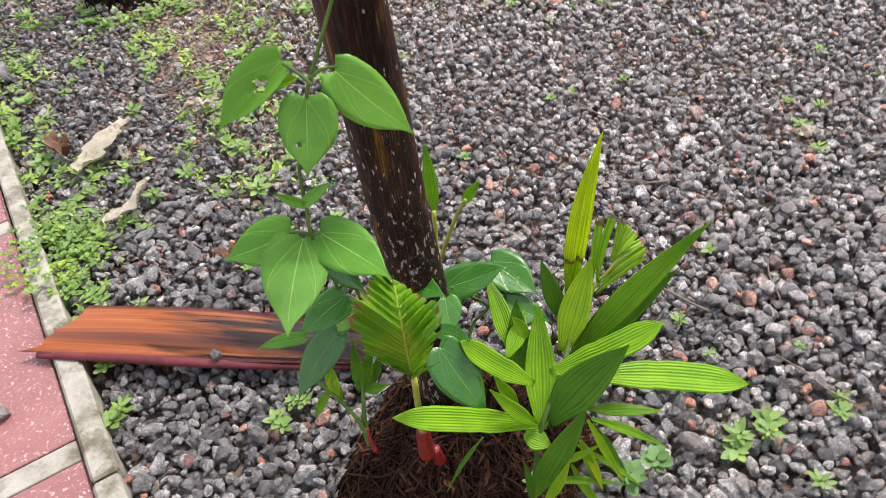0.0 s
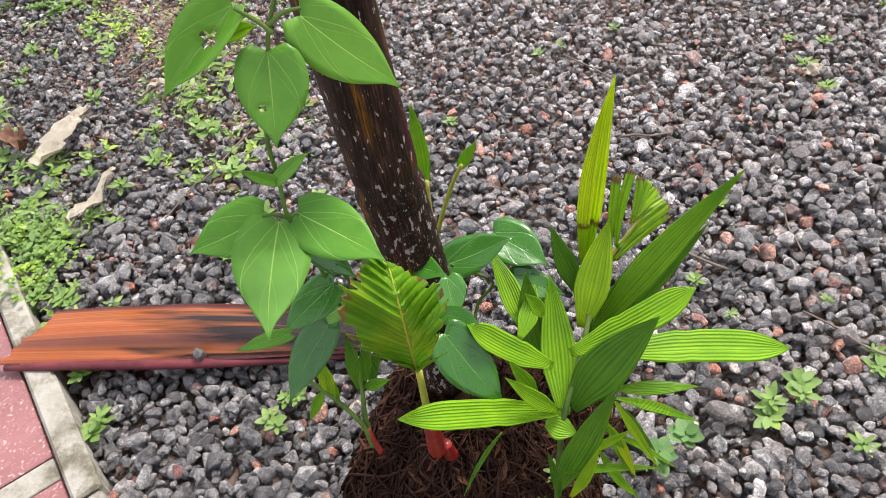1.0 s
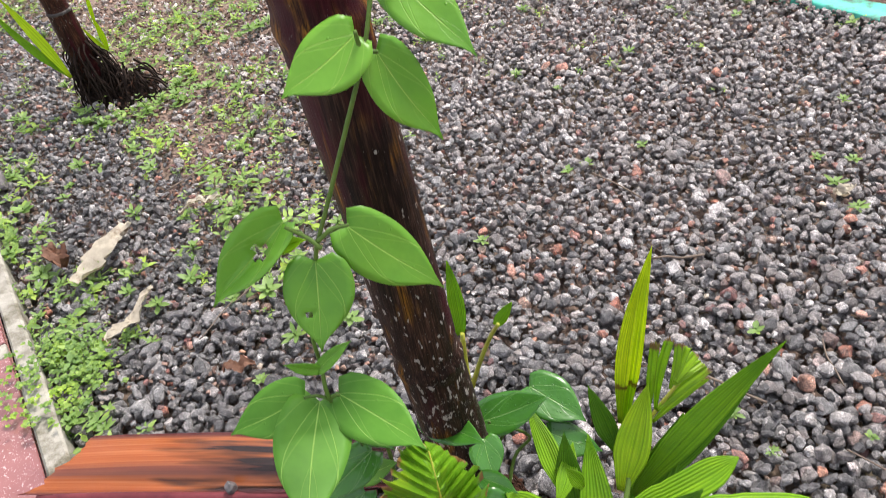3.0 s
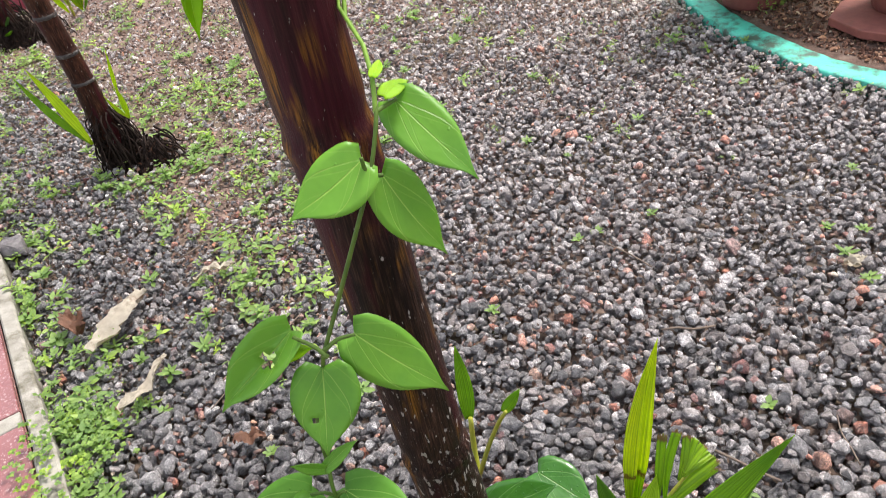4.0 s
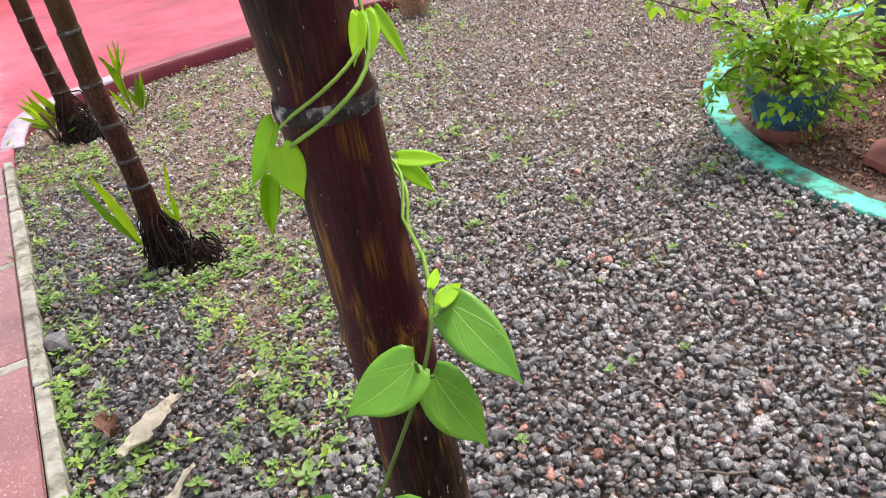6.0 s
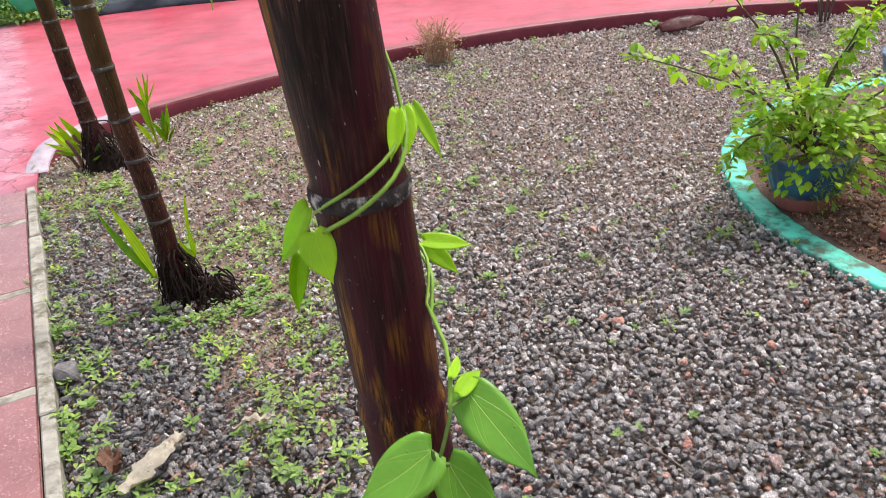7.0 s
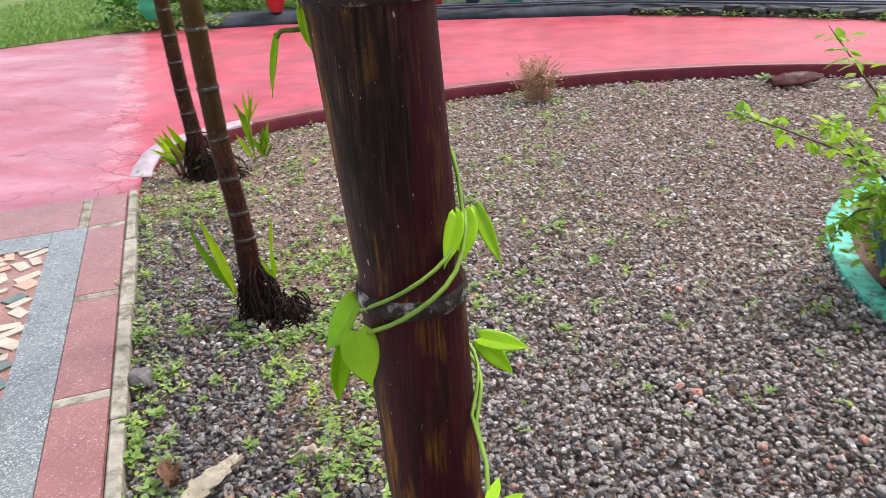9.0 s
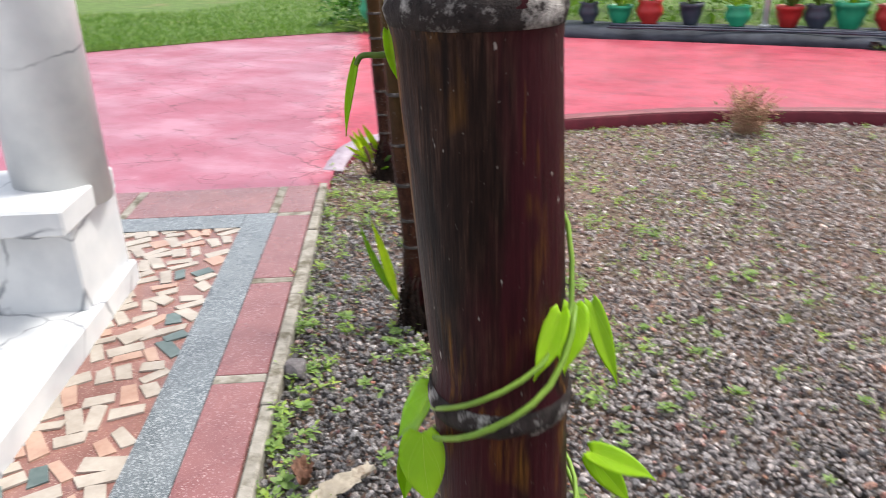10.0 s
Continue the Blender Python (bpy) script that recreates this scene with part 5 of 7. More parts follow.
stalk(vine, 'petiole', 'stem', 0.0013, [(-0.086, 0.568, 0.481), (-0.093, 0.568, 0.487), (-0.103, 0.568, 0.487)])
stalk(vine, 'petiole', 'stem', 0.0013, [(-0.086, 0.568, 0.481), (-0.081, 0.568, 0.485), (-0.078, 0.568, 0.484)])
stalk(vine, 'stem', 'stem', 0.0018, [(-0.073, 0.608, 0.286), (-0.067, 0.603, 0.364), (-0.076, 0.593, 0.400), (-0.084, 0.588, 0.418)])
stalk(vine, 'stem', 'stem', 0.0017, [(0.020, 0.608, 0.214), (0.037, 0.648, 0.250), (0.055, 0.658, 0.269), (0.019, 0.648, 0.315)])
stalk(vine, 'stem', 'stem', 0.0015, [(0.005, 0.588, 0.248), (0.022, 0.638, 0.280), (0.036, 0.648, 0.302), (0.065, 0.688, 0.284)])

# the palm sapling beside the trunk
sapling = thing("palm_sapling", "bright green palm sapling with pleated upright leaves at the trunk foot", "palm sapling", (0.085, 0.525, 0.13))
leaf(sapling, (0.140, 0.633, 0.303), (0.168, 0.666, 0.487), 0.022, 'strip', 'palm_leaf_cut', (-0.281, -0.691, 0.666), fold=0.12, pleat=0.0013, seed=41)
leaf(sapling, (0.136, 0.631, 0.308), (0.159, 0.660, 0.463), 0.013, 'strip', 'palm_leaf_cut', (-0.358, -0.662, 0.658), fold=0.12, pleat=0.001, seed=40)
leaf(sapling, (0.136, 0.583, 0.267), (0.257, 0.604, 0.425), 0.025, 'strip', 'palm_leaf', (-0.043, -0.544, 0.838), fold=0.25, pleat=0.0013, sag=0.02, seed=42)
leaf(sapling, (0.142, 0.553, 0.277), (0.313, 0.558, 0.232), 0.030, 'belt', 'palm_leaf', (-0.202, -0.382, 0.902), fold=0.15, pleat=0.0013, sag=0.05, seed=43)
leaf(sapling, (0.108, 0.548, 0.293), (0.215, 0.563, 0.338), 0.026, 'belt', 'palm_leaf', (-0.158, -0.450, 0.879), fold=0.2, pleat=0.0013, sag=0.08, seed=44)
leaf(sapling, (0.104, 0.523, 0.245), (0.178, 0.538, 0.341), 0.040, 'strip', 'palm_leaf_dark', (0.033, -0.533, 0.846), fold=0.2, pleat=0.0014, sag=0.04, seed=45)
leaf(sapling, (0.098, 0.524, 0.232), (0.106, 0.628, 0.304), 0.032, 'strip', 'palm_leaf', (-0.189, -0.615, 0.765), fold=0.15, pleat=0.0014, sag=-0.03, seed=46)
leaf(sapling, (0.125, 0.578, 0.285), (0.157, 0.623, 0.371), 0.030, 'strip', 'palm_leaf_yellow', (-0.212, -0.614, 0.760), fold=0.15, pleat=0.0013, seed=47)
leaf(sapling, (0.130, 0.618, 0.283), (0.111, 0.648, 0.347), 0.020, 'strip', 'palm_leaf_dark', (-0.315, -0.615, 0.723), fold=0.2, pleat=0.001, seed=48)
leaf(sapling, (0.093, 0.548, 0.277), (0.025, 0.559, 0.340), 0.022, 'belt', 'palm_leaf', (-0.035, -0.451, 0.892), fold=0.2, pleat=0.001, sag=0.08, seed=49)
leaf(sapling, (0.093, 0.518, 0.251), (-0.036, 0.475, 0.350), 0.023, 'belt', 'palm_leaf', (0.002, -0.428, 0.904), fold=0.12, pleat=0.0013, sag=0.05, seed=50)
leaf(sapling, (0.092, 0.518, 0.251), (0.048, 0.508, 0.333), 0.015, 'strip', 'palm_leaf', (-0.046, -0.377, 0.925), fold=0.25, pleat=0.0008, sag=0.1, seed=51)
leaf(sapling, (0.079, 0.513, 0.244), (0.105, 0.504, 0.233), 0.022, 'strip', 'palm_leaf', (-0.066, -0.494, 0.867), fold=0.1, pleat=0.001, sag=0.1, seed=52)
leaf(sapling, (0.142, 0.528, 0.257), (0.214, 0.518, 0.258), 0.013, 'strip', 'palm_leaf', (-0.157, -0.361, 0.919), fold=0.2, pleat=0.0008, sag=0.08, seed=53)
leaf(sapling, (0.083, 0.488, 0.161), (0.138, 0.508, 0.292), 0.026, 'strip', 'palm_leaf_dark', (0.085, -0.453, 0.888), fold=0.2, pleat=0.001, seed=54)
leaf(sapling, (0.155, 0.558, 0.189), (0.240, 0.548, 0.135), 0.011, 'strip', 'palm_leaf', (-0.166, -0.368, 0.915), fold=0.25, pleat=0.0006, sag=0.12, seed=55)
leaf(sapling, (0.133, 0.508, 0.230), (0.154, 0.488, 0.168), 0.010, 'strip', 'palm_leaf', (0.038, -0.370, 0.928), fold=0.25, pleat=0.0006, sag=0.1, seed=56)
leaf(sapling, (0.091, 0.488, 0.193), (0.181, 0.488, 0.174), 0.008, 'strip', 'palm_leaf', (-0.105, -0.303, 0.947), fold=0.25, pleat=0.0005, sag=0.06, seed=57)
leaf(sapling, (0.159, 0.568, 0.161), (0.204, 0.558, 0.064), 0.012, 'strip', 'palm_leaf_dark', (-0.063, -0.360, 0.931), fold=0.25, pleat=0.0006, sag=0.1, seed=58)
leaf(sapling, (0.124, 0.498, 0.205), (0.164, 0.488, 0.116), 0.010, 'strip', 'palm_leaf', (-0.039, -0.322, 0.946), fold=0.25, pleat=0.0006, sag=0.1, seed=59)
leaf(sapling, (0.133, 0.518, 0.207), (0.217, 0.528, 0.080), 0.006, 'strip', 'palm_leaf', (-0.066, -0.340, 0.938), fold=0.25, sag=0.1, seed=60)
leaf(sapling, (0.136, 0.588, 0.251), (0.240, 0.613, 0.358), 0.018, 'strip', 'palm_leaf_dark', (-0.025, -0.495, 0.869), fold=0.25, pleat=0.001, sag=0.02, seed=141)
leaf(sapling, (0.141, 0.518, 0.253), (0.177, 0.488, 0.177), 0.009, 'strip', 'palm_leaf_yellow', (0.016, -0.354, 0.935), fold=0.25, pleat=0.0006, sag=0.1, seed=142)
leaf(sapling, (0.134, 0.513, 0.226), (0.155, 0.483, 0.174), 0.010, 'strip', 'palm_leaf_yellow', (0.034, -0.343, 0.939), fold=0.25, pleat=0.0006, sag=0.1, seed=143)
leaf(sapling, (0.108, 0.498, 0.210), (0.148, 0.488, 0.257), 0.008, 'strip', 'palm_leaf_yellow', (-0.031, -0.330, 0.944), fold=0.25, pleat=0.0006, sag=0.1, seed=144)
leaf(sapling, (0.094, 0.478, 0.165), (0.121, 0.488, 0.235), 0.011, 'strip', 'palm_leaf_yellow', (-0.007, -0.356, 0.934), fold=0.25, pleat=0.0006, sag=0.05, seed=145)
leaf(sapling, (0.084, 0.478, 0.168), (0.074, 0.478, 0.259), 0.009, 'strip', 'palm_leaf_dark', (-0.142, -0.354, 0.924), fold=0.25, pleat=0.0006, sag=0.05, seed=146)
leaf(sapling, (0.039, 0.478, 0.303), (-0.000, 0.458, 0.241), 0.004, 'strip', 'palm_leaf_dark', (0.013, -0.350, 0.937), fold=0.25, sag=0.1, seed=147)
leaf(sapling, (0.076, 0.588, 0.275), (0.056, 0.665, 0.311), 0.021, 'strip', 'palm_leaf', (-0.149, -0.619, 0.771), fold=0.3, pleat=0.0008, seed=61)
leaf(sapling, (0.069, 0.578, 0.282), (0.092, 0.628, 0.294), 0.018, 'strip', 'palm_leaf', (0.028, -0.602, 0.798), fold=0.3, pleat=0.0008, seed=62)
leaf(sapling, (0.086, 0.548, 0.351), (0.073, 0.548, 0.383), 0.012, 'strip', 'palm_leaf', (0.016, -0.521, 0.854), fold=0.3, pleat=0.0006, seed=63)
leaf(sapling, (0.075, 0.528, 0.266), (0.053, 0.518, 0.339), 0.014, 'strip', 'palm_leaf', (0.040, -0.452, 0.891), fold=0.3, pleat=0.0006, seed=64)
leaf(sapling, (0.130, 0.573, 0.237), (0.184, 0.608, 0.344), 0.032, 'strip', 'palm_leaf_dark', (0.020, -0.520, 0.854), fold=0.2, pleat=0.001, seed=65)
leaf(sapling, (0.090, 0.588, 0.216), (0.083, 0.618, 0.326), 0.028, 'strip', 'palm_leaf_dark', (-0.284, -0.498, 0.819), fold=0.2, pleat=0.001, seed=66)
leaf(sapling, (0.157, 0.618, 0.338), (0.164, 0.633, 0.410), 0.008, 'blunt', 'palm_comb', (-0.198, -0.671, 0.714), fold=0.2, pleat=0.0006, seed=70, jag=0.03)
leaf(sapling, (0.163, 0.618, 0.340), (0.176, 0.633, 0.412), 0.008, 'blunt', 'palm_comb', (-0.211, -0.671, 0.711), fold=0.2, pleat=0.0006, seed=71, jag=0.03)
leaf(sapling, (0.174, 0.618, 0.366), (0.184, 0.633, 0.405), 0.007, 'blunt', 'palm_comb', (-0.226, -0.675, 0.702), fold=0.2, pleat=0.0006, seed=72, jag=0.03)
leaf(sapling, (0.176, 0.618, 0.371), (0.191, 0.633, 0.399), 0.007, 'blunt', 'palm_comb', (-0.233, -0.674, 0.701), fold=0.2, pleat=0.0006, seed=73, jag=0.03)
leaf(sapling, (0.178, 0.618, 0.374), (0.199, 0.633, 0.388), 0.008, 'blunt', 'palm_comb', (-0.240, -0.670, 0.702), fold=0.2, pleat=0.0006, seed=74, jag=0.03)
leaf(sapling, (0.178, 0.618, 0.370), (0.205, 0.633, 0.375), 0.007, 'blunt', 'palm_comb', (-0.242, -0.664, 0.708), fold=0.2, pleat=0.0006, seed=75, jag=0.03)
leaf(sapling, (0.164, 0.618, 0.338), (0.211, 0.633, 0.367), 0.009, 'blunt', 'palm_comb', (-0.231, -0.650, 0.724), fold=0.2, pleat=0.0006, seed=76, jag=0.03)
leaf(sapling, (0.161, 0.618, 0.322), (0.211, 0.633, 0.356), 0.008, 'blunt', 'palm_comb', (-0.225, -0.641, 0.733), fold=0.2, pleat=0.0006, seed=77, jag=0.03)
stalk(sapling, 'stem', 'stem', 0.0028, [(0.086, 0.508, 0.087), (0.091, 0.513, 0.186), (0.097, 0.518, 0.248), (0.121, 0.558, 0.280), (0.139, 0.598, 0.305), (0.157, 0.623, 0.334)])
stalk(sapling, 'rib', 'petiole', 0.0018, [(0.150, 0.613, 0.316), (0.164, 0.620, 0.335), (0.188, 0.628, 0.365)])

bud = thing("palm_shoot", "two slim young palm shoots behind the trunk", "palm shoot", (0.03, 0.71, 0.1))
leaf(bud, (0.004, 0.738, 0.339), (0.003, 0.757, 0.422), 0.016, 'lance', 'palm_leaf', (0.036, -0.772, 0.635), fold=0.3, pleat=0.0006, seed=80)
leaf(bud, (0.039, 0.703, 0.383), (0.056, 0.704, 0.409), 0.011, 'lance', 'palm_leaf', (-0.026, -0.757, 0.653), fold=0.3, seed=81)
stalk(bud, 'stem', 'petiole', 0.0022, [(0.004, 0.708, 0.284), (0.019, 0.703, 0.335), (0.032, 0.698, 0.373), (0.041, 0.693, 0.395)])
stalk(bud, 'stem', 'petiole', 0.003, [(0.004, 0.708, 0.284), (0.004, 0.723, 0.310), (0.006, 0.728, 0.351)])

seedling = thing("palm_seedling", "fan-leaved palm seedling with red shoot base and torn leaf tips", "palm seedling", (-0.01, 0.515, 0.14))
rib_line = [(-0.020, 0.526, 0.332), (-0.019, 0.513, 0.396), (-0.020, 0.518, 0.433), (-0.022, 0.533, 0.450), (-0.026, 0.540, 0.454)]
left_margin = [(-0.020, 0.523, 0.339), (-0.035, 0.506, 0.381), (-0.048, 0.496, 0.413), (-0.057, 0.493, 0.441), (-0.057, 0.500, 0.465), (-0.049, 0.498, 0.480), (-0.043, 0.513, 0.470), (-0.042, 0.528, 0.466), (-0.037, 0.543, 0.457), (-0.029, 0.548, 0.448)]
right_margin = [(-0.018, 0.525, 0.336), (-0.007, 0.508, 0.370), (0.004, 0.498, 0.411), (0.014, 0.493, 0.440), (0.015, 0.518, 0.434), (0.009, 0.528, 0.436), (-0.000, 0.538, 0.431), (-0.009, 0.543, 0.433), (-0.016, 0.548, 0.436), (-0.026, 0.548, 0.446)]
fan_leaf(seedling, rib_line, left_margin, right_margin)
stalk(seedling, 'stalk', 'petiole', 0.0036, [(-0.022, 0.533, 0.210), (-0.021, 0.528, 0.265), (-0.019, 0.526, 0.334)])
stalk(seedling, 'shoot_base', 'shoot', 0.0085, [(-0.022, 0.538, 0.178), (-0.022, 0.536, 0.199), (-0.022, 0.534, 0.219), (-0.021, 0.532, 0.238)])
stalk(seedling, 'shoot_base', 'shoot', 0.0065, [(-0.011, 0.543, 0.154), (-0.012, 0.540, 0.170), (-0.013, 0.538, 0.187)])

side_shoot = thing("palm_shoot", "small palm shoot with reddish stems and cut leaves", "palm shoot", (-0.08, 0.545, 0.13))
stalk(side_shoot, 'stem', 'stem', 0.0022, [(-0.079, 0.533, 0.211), (-0.083, 0.538, 0.246), (-0.101, 0.548, 0.278), (-0.122, 0.558, 0.302)])
stalk(side_shoot, 'stem', 'stem', 0.0022, [(-0.078, 0.533, 0.211), (-0.079, 0.543, 0.246), (-0.076, 0.553, 0.277), (-0.074, 0.568, 0.316)])
stalk(side_shoot, 'shoot_base', 'shoot', 0.0028, [(-0.074, 0.533, 0.199), (-0.077, 0.534, 0.220), (-0.079, 0.538, 0.236)])
leaf(side_shoot, (-0.101, 0.548, 0.278), (-0.107, 0.568, 0.318), 0.013, 'strip', 'palm_leaf_yellow', (-0.002, -0.566, 0.825), fold=0.3, pleat=0.0006, seed=90)
leaf(side_shoot, (-0.107, 0.553, 0.286), (-0.130, 0.548, 0.247), 0.010, 'strip', 'palm_leaf', (0.012, -0.536, 0.844), fold=0.3, pleat=0.0006, seed=91)
leaf(side_shoot, (-0.078, 0.553, 0.278), (-0.078, 0.573, 0.335), 0.013, 'strip', 'palm_leaf_dark', (-0.039, -0.576, 0.816), fold=0.3, pleat=0.0006, seed=92)
leaf(side_shoot, (-0.076, 0.553, 0.277), (-0.064, 0.588, 0.311), 0.012, 'strip', 'palm_leaf_dark', (0.242, -0.558, 0.794), fold=0.3, pleat=0.0006, seed=93)
leaf(side_shoot, (-0.098, 0.548, 0.270), (-0.103, 0.563, 0.305), 0.009, 'strip', 'palm_leaf', (0.370, -0.517, 0.772), fold=0.3, pleat=0.0006, seed=94)
leaf(side_shoot, (-0.073, 0.553, 0.281), (-0.048, 0.548, 0.294), 0.011, 'strip', 'palm_leaf_dark', (0.161, -0.375, 0.913), fold=0.3, pleat=0.0006, seed=95)
leaf(side_shoot, (-0.070, 0.563, 0.269), (-0.054, 0.588, 0.300), 0.010, 'strip', 'palm_leaf_dark', (0.229, -0.559, 0.797), fold=0.3, pleat=0.0006, seed=96)


def twine(par, start_turn, end_turn, z_at, radius, thickness, name="stem", lead=((0.002, 0.582, 0.763), (0.003, 0.592, 0.776), (0.001, 0.605, 0.788))):
    """A stem wound round the trunk; turns count from its right side, going behind it first."""
    line = [local(par, p) for p in smooth_line(lead, 4)]
    n = int((end_turn - start_turn) * 28)
    for i in range(n + 1):
        t = start_turn + (end_turn - start_turn) * i / n
        z = float(np.interp(t, *zip(*z_at)))
        cx = float(np.interp(z, [p.z for p in axis], [p.x for p in axis]))
        a = t * 2 * math.pi
        r = radius + 0.0025 * math.sin(t * 9)
        line.append(local(par, (cx + math.cos(a) * r, 0.635 + math.sin(a) * r, z)))
    bm = bmesh.new()
    tube(bm, line, thickness, 8)
    return part(name, bm, "stem_young", par)


twine(vine, -0.05, 1.62, ((-0.05, 0.802), (0.0, 0.815), (0.25, 0.838), (0.5, 0.858), (0.62, 0.868), (0.75, 0.882), (0.9, 0.899), (1.0, 0.913), (1.06, 0.937), (1.3, 0.97), (1.5, 0.993), (1.62, 1.1)), 0.0290, 0.0010)
twine(vine, -0.04, 1.02, ((-0.04, 0.796), (0.0, 0.807), (0.25, 0.828), (0.5, 0.846), (0.62, 0.855), (0.75, 0.869), (0.9, 0.888), (1.02, 0.912)), 0.0300, 0.0012)

# ---- the other palms ----


def finger_roots(ob, centre, top, reach, count, seed, lean=0.0):
    """Stiff dark prop roots that fan out from the stem and dive into the ground; lean sends more of them to one side."""
    rng = random.Random(seed)
    c = Vector(centre)
    for _ in range(count):
        a = rng.uniform(0, 6.283)
        out = Vector((math.cos(a), math.sin(a), 0))
        far = reach * rng.uniform(0.45, 1.0) * (1 + lean * math.cos(a))
        z0 = top * rng.uniform(0.35, 1.0)
        p0 = c + out * rng.uniform(0.022, 0.032) + Vector((0, 0, z0))
        p1 = p0 + out * far * 0.35 + Vector((rng.gauss(0, 0.006), rng.gauss(0, 0.006), -z0 * rng.uniform(0.12, 0.4)))
        p2 = c + out * far * 0.8 + Vector((rng.gauss(0, 0.012), rng.gauss(0, 0.012), z0 * rng.uniform(0.08, 0.3)))
        p3 = c + out * far + Vector((rng.gauss(0, 0.014), rng.gauss(0, 0.014), -0.02))
        bm = bmesh.new()
        r = rng.uniform(0.0014, 0.0032)
        tube(bm, smooth_line([p0, p1, p2, p3], 4), lambda t: r * (1.1 - 0.55 * t), 6, 0.12, rng)
        part("root", bm, "root_dark", ob)


def grove_palm(at, line, radius, rings, mound_r, mound_h, label, seed):
    ob = thing("palm", label, "palm", at)
    trunk(ob, [Vector(p) for p in line], radius, rings, 16, bark="bark_plain")
    root_mass(ob, (0.012, 0.0, -0.015), mound_r * 0.5, mound_h * 0.85, seed, 200, 0.3, 1.6, "root_dark")
    root_mass(ob, (0.09, 0.0, -0.012), mound_r * 0.7, mound_h * 0.42, seed + 3, 170, 0.2, 1.4, "root_dark")
    finger_roots(ob, (0.008, 0, 0), mound_h * 1.5, mound_r * 0.72, 90, seed + 5, 0.25)
    finger_roots(ob, (0.10, 0.0, 0), mound_h * 0.7, mound_r * 0.72, 40, seed + 6, 0.35)


grove_palm((-0.875, 2.06, 0), ((0.004, 0, 0.02), (0.0, 0, 0.17), (0.0, 0, 0.24), (-0.005, 0, 0.315), (-0.015, 0, 0.41), (-0.025, 0, 0.52), (-0.029, 0, 0.65), (-0.035, 0, 0.9), (-0.042, 0, 1.3), (-0.058, 0, 2.1)),
                    lambda z: 0.0262 + 0.004 * math.exp(-max(0, z - 0.2) * 14), (0.239, 0.316, 0.412, 0.522, 0.649, 0.79, 0.94, 1.1, 1.27, 1.45, 1.63), 0.11, 0.115,
                    "leaning brown palm trunk with close pale rings and exposed roots", 5)
grove_palm((-1.635, 3.22, 0), ((0.01, 0, 0.02), (-0.002, 0, 0.18), (-0.02, 0, 0.4), (-0.032, 0, 0.71), (-0.045, 0, 1.2), (-0.06, 0, 2.1)),
                   lambda z: 0.030 + 0.008 * math.exp(-max(0, z - 0.14) * 9), (0.20, 0.28, 0.38, 0.49, 0.60, 0.70, 0.82, 0.95, 1.1, 1.3, 1.5), 0.17, 0.125,
                   "thin dark palm trunk with pale rings near the kerb", 6)


def shoots(at, label, leaves, material="shoot_leaf"):
    ob = thing("palm_shoot", label, "palm shoot", at)
    rng = random.Random(len(leaves) + 3)
    thin = []
    for b, t, w in leaves:
        if len(leaves) > 3:
            t = tuple(p + (q - p) * rng.uniform(0.55, 0.9) for p, q in zip(b, t))
        thin.append((b, t, w * 0.75))
        n = 1
        for _ in range(n):
            thin.append((b, (t[0] + rng.gauss(0, 0.022), t[1] + rng.gauss(0, 0.022), t[2] * rng.uniform(0.75, 1.02)), w * rng.uniform(0.25, 0.5)))
    for k, (b, t, w) in enumerate(thin):
        leaf(ob, b, t, w, "strip", material, (0.1, -0.6, 0.8), fold=0.25, pleat=0.0008, sag=0.04, seed=200 + k)
    return ob


long_shoot = thing("palm_shoot", "long bright green palm shoot leaning from the roots", "palm shoot", (-0.905, 2.01, 0.06))
leaf(long_shoot, (-0.896, 2.000, 0.095), (-0.966, 2.000, 0.318), 0.026, "strip", "shoot_leaf", (0.2, -0.6, 0.7), fold=0.3, pleat=0.001, sag=0.03, seed=200)
leaf(long_shoot, (-0.896, 2.000, 0.095), (-1.005, 2.000, 0.304), 0.020, "strip", "palm_leaf", (0.2, -0.6, 0.7), fold=0.3, pleat=0.001, sag=0.05, seed=201)
shoots((-0.80, 2.03, 0.13), "short yellow-green palm shoots beside the roots",
       [((-0.79, 2.03, 0.135), (-0.785, 2.02, 0.225), 0.020), ((-0.83, 2.11, 0.16), (-0.815, 2.12, 0.29), 0.014)])
TUFT_LEFT = thing("palm_shoot", "tuft of broad green palm shoots with withered brown sheaths", "palm shoot", (-1.725, 3.220, 0.020))
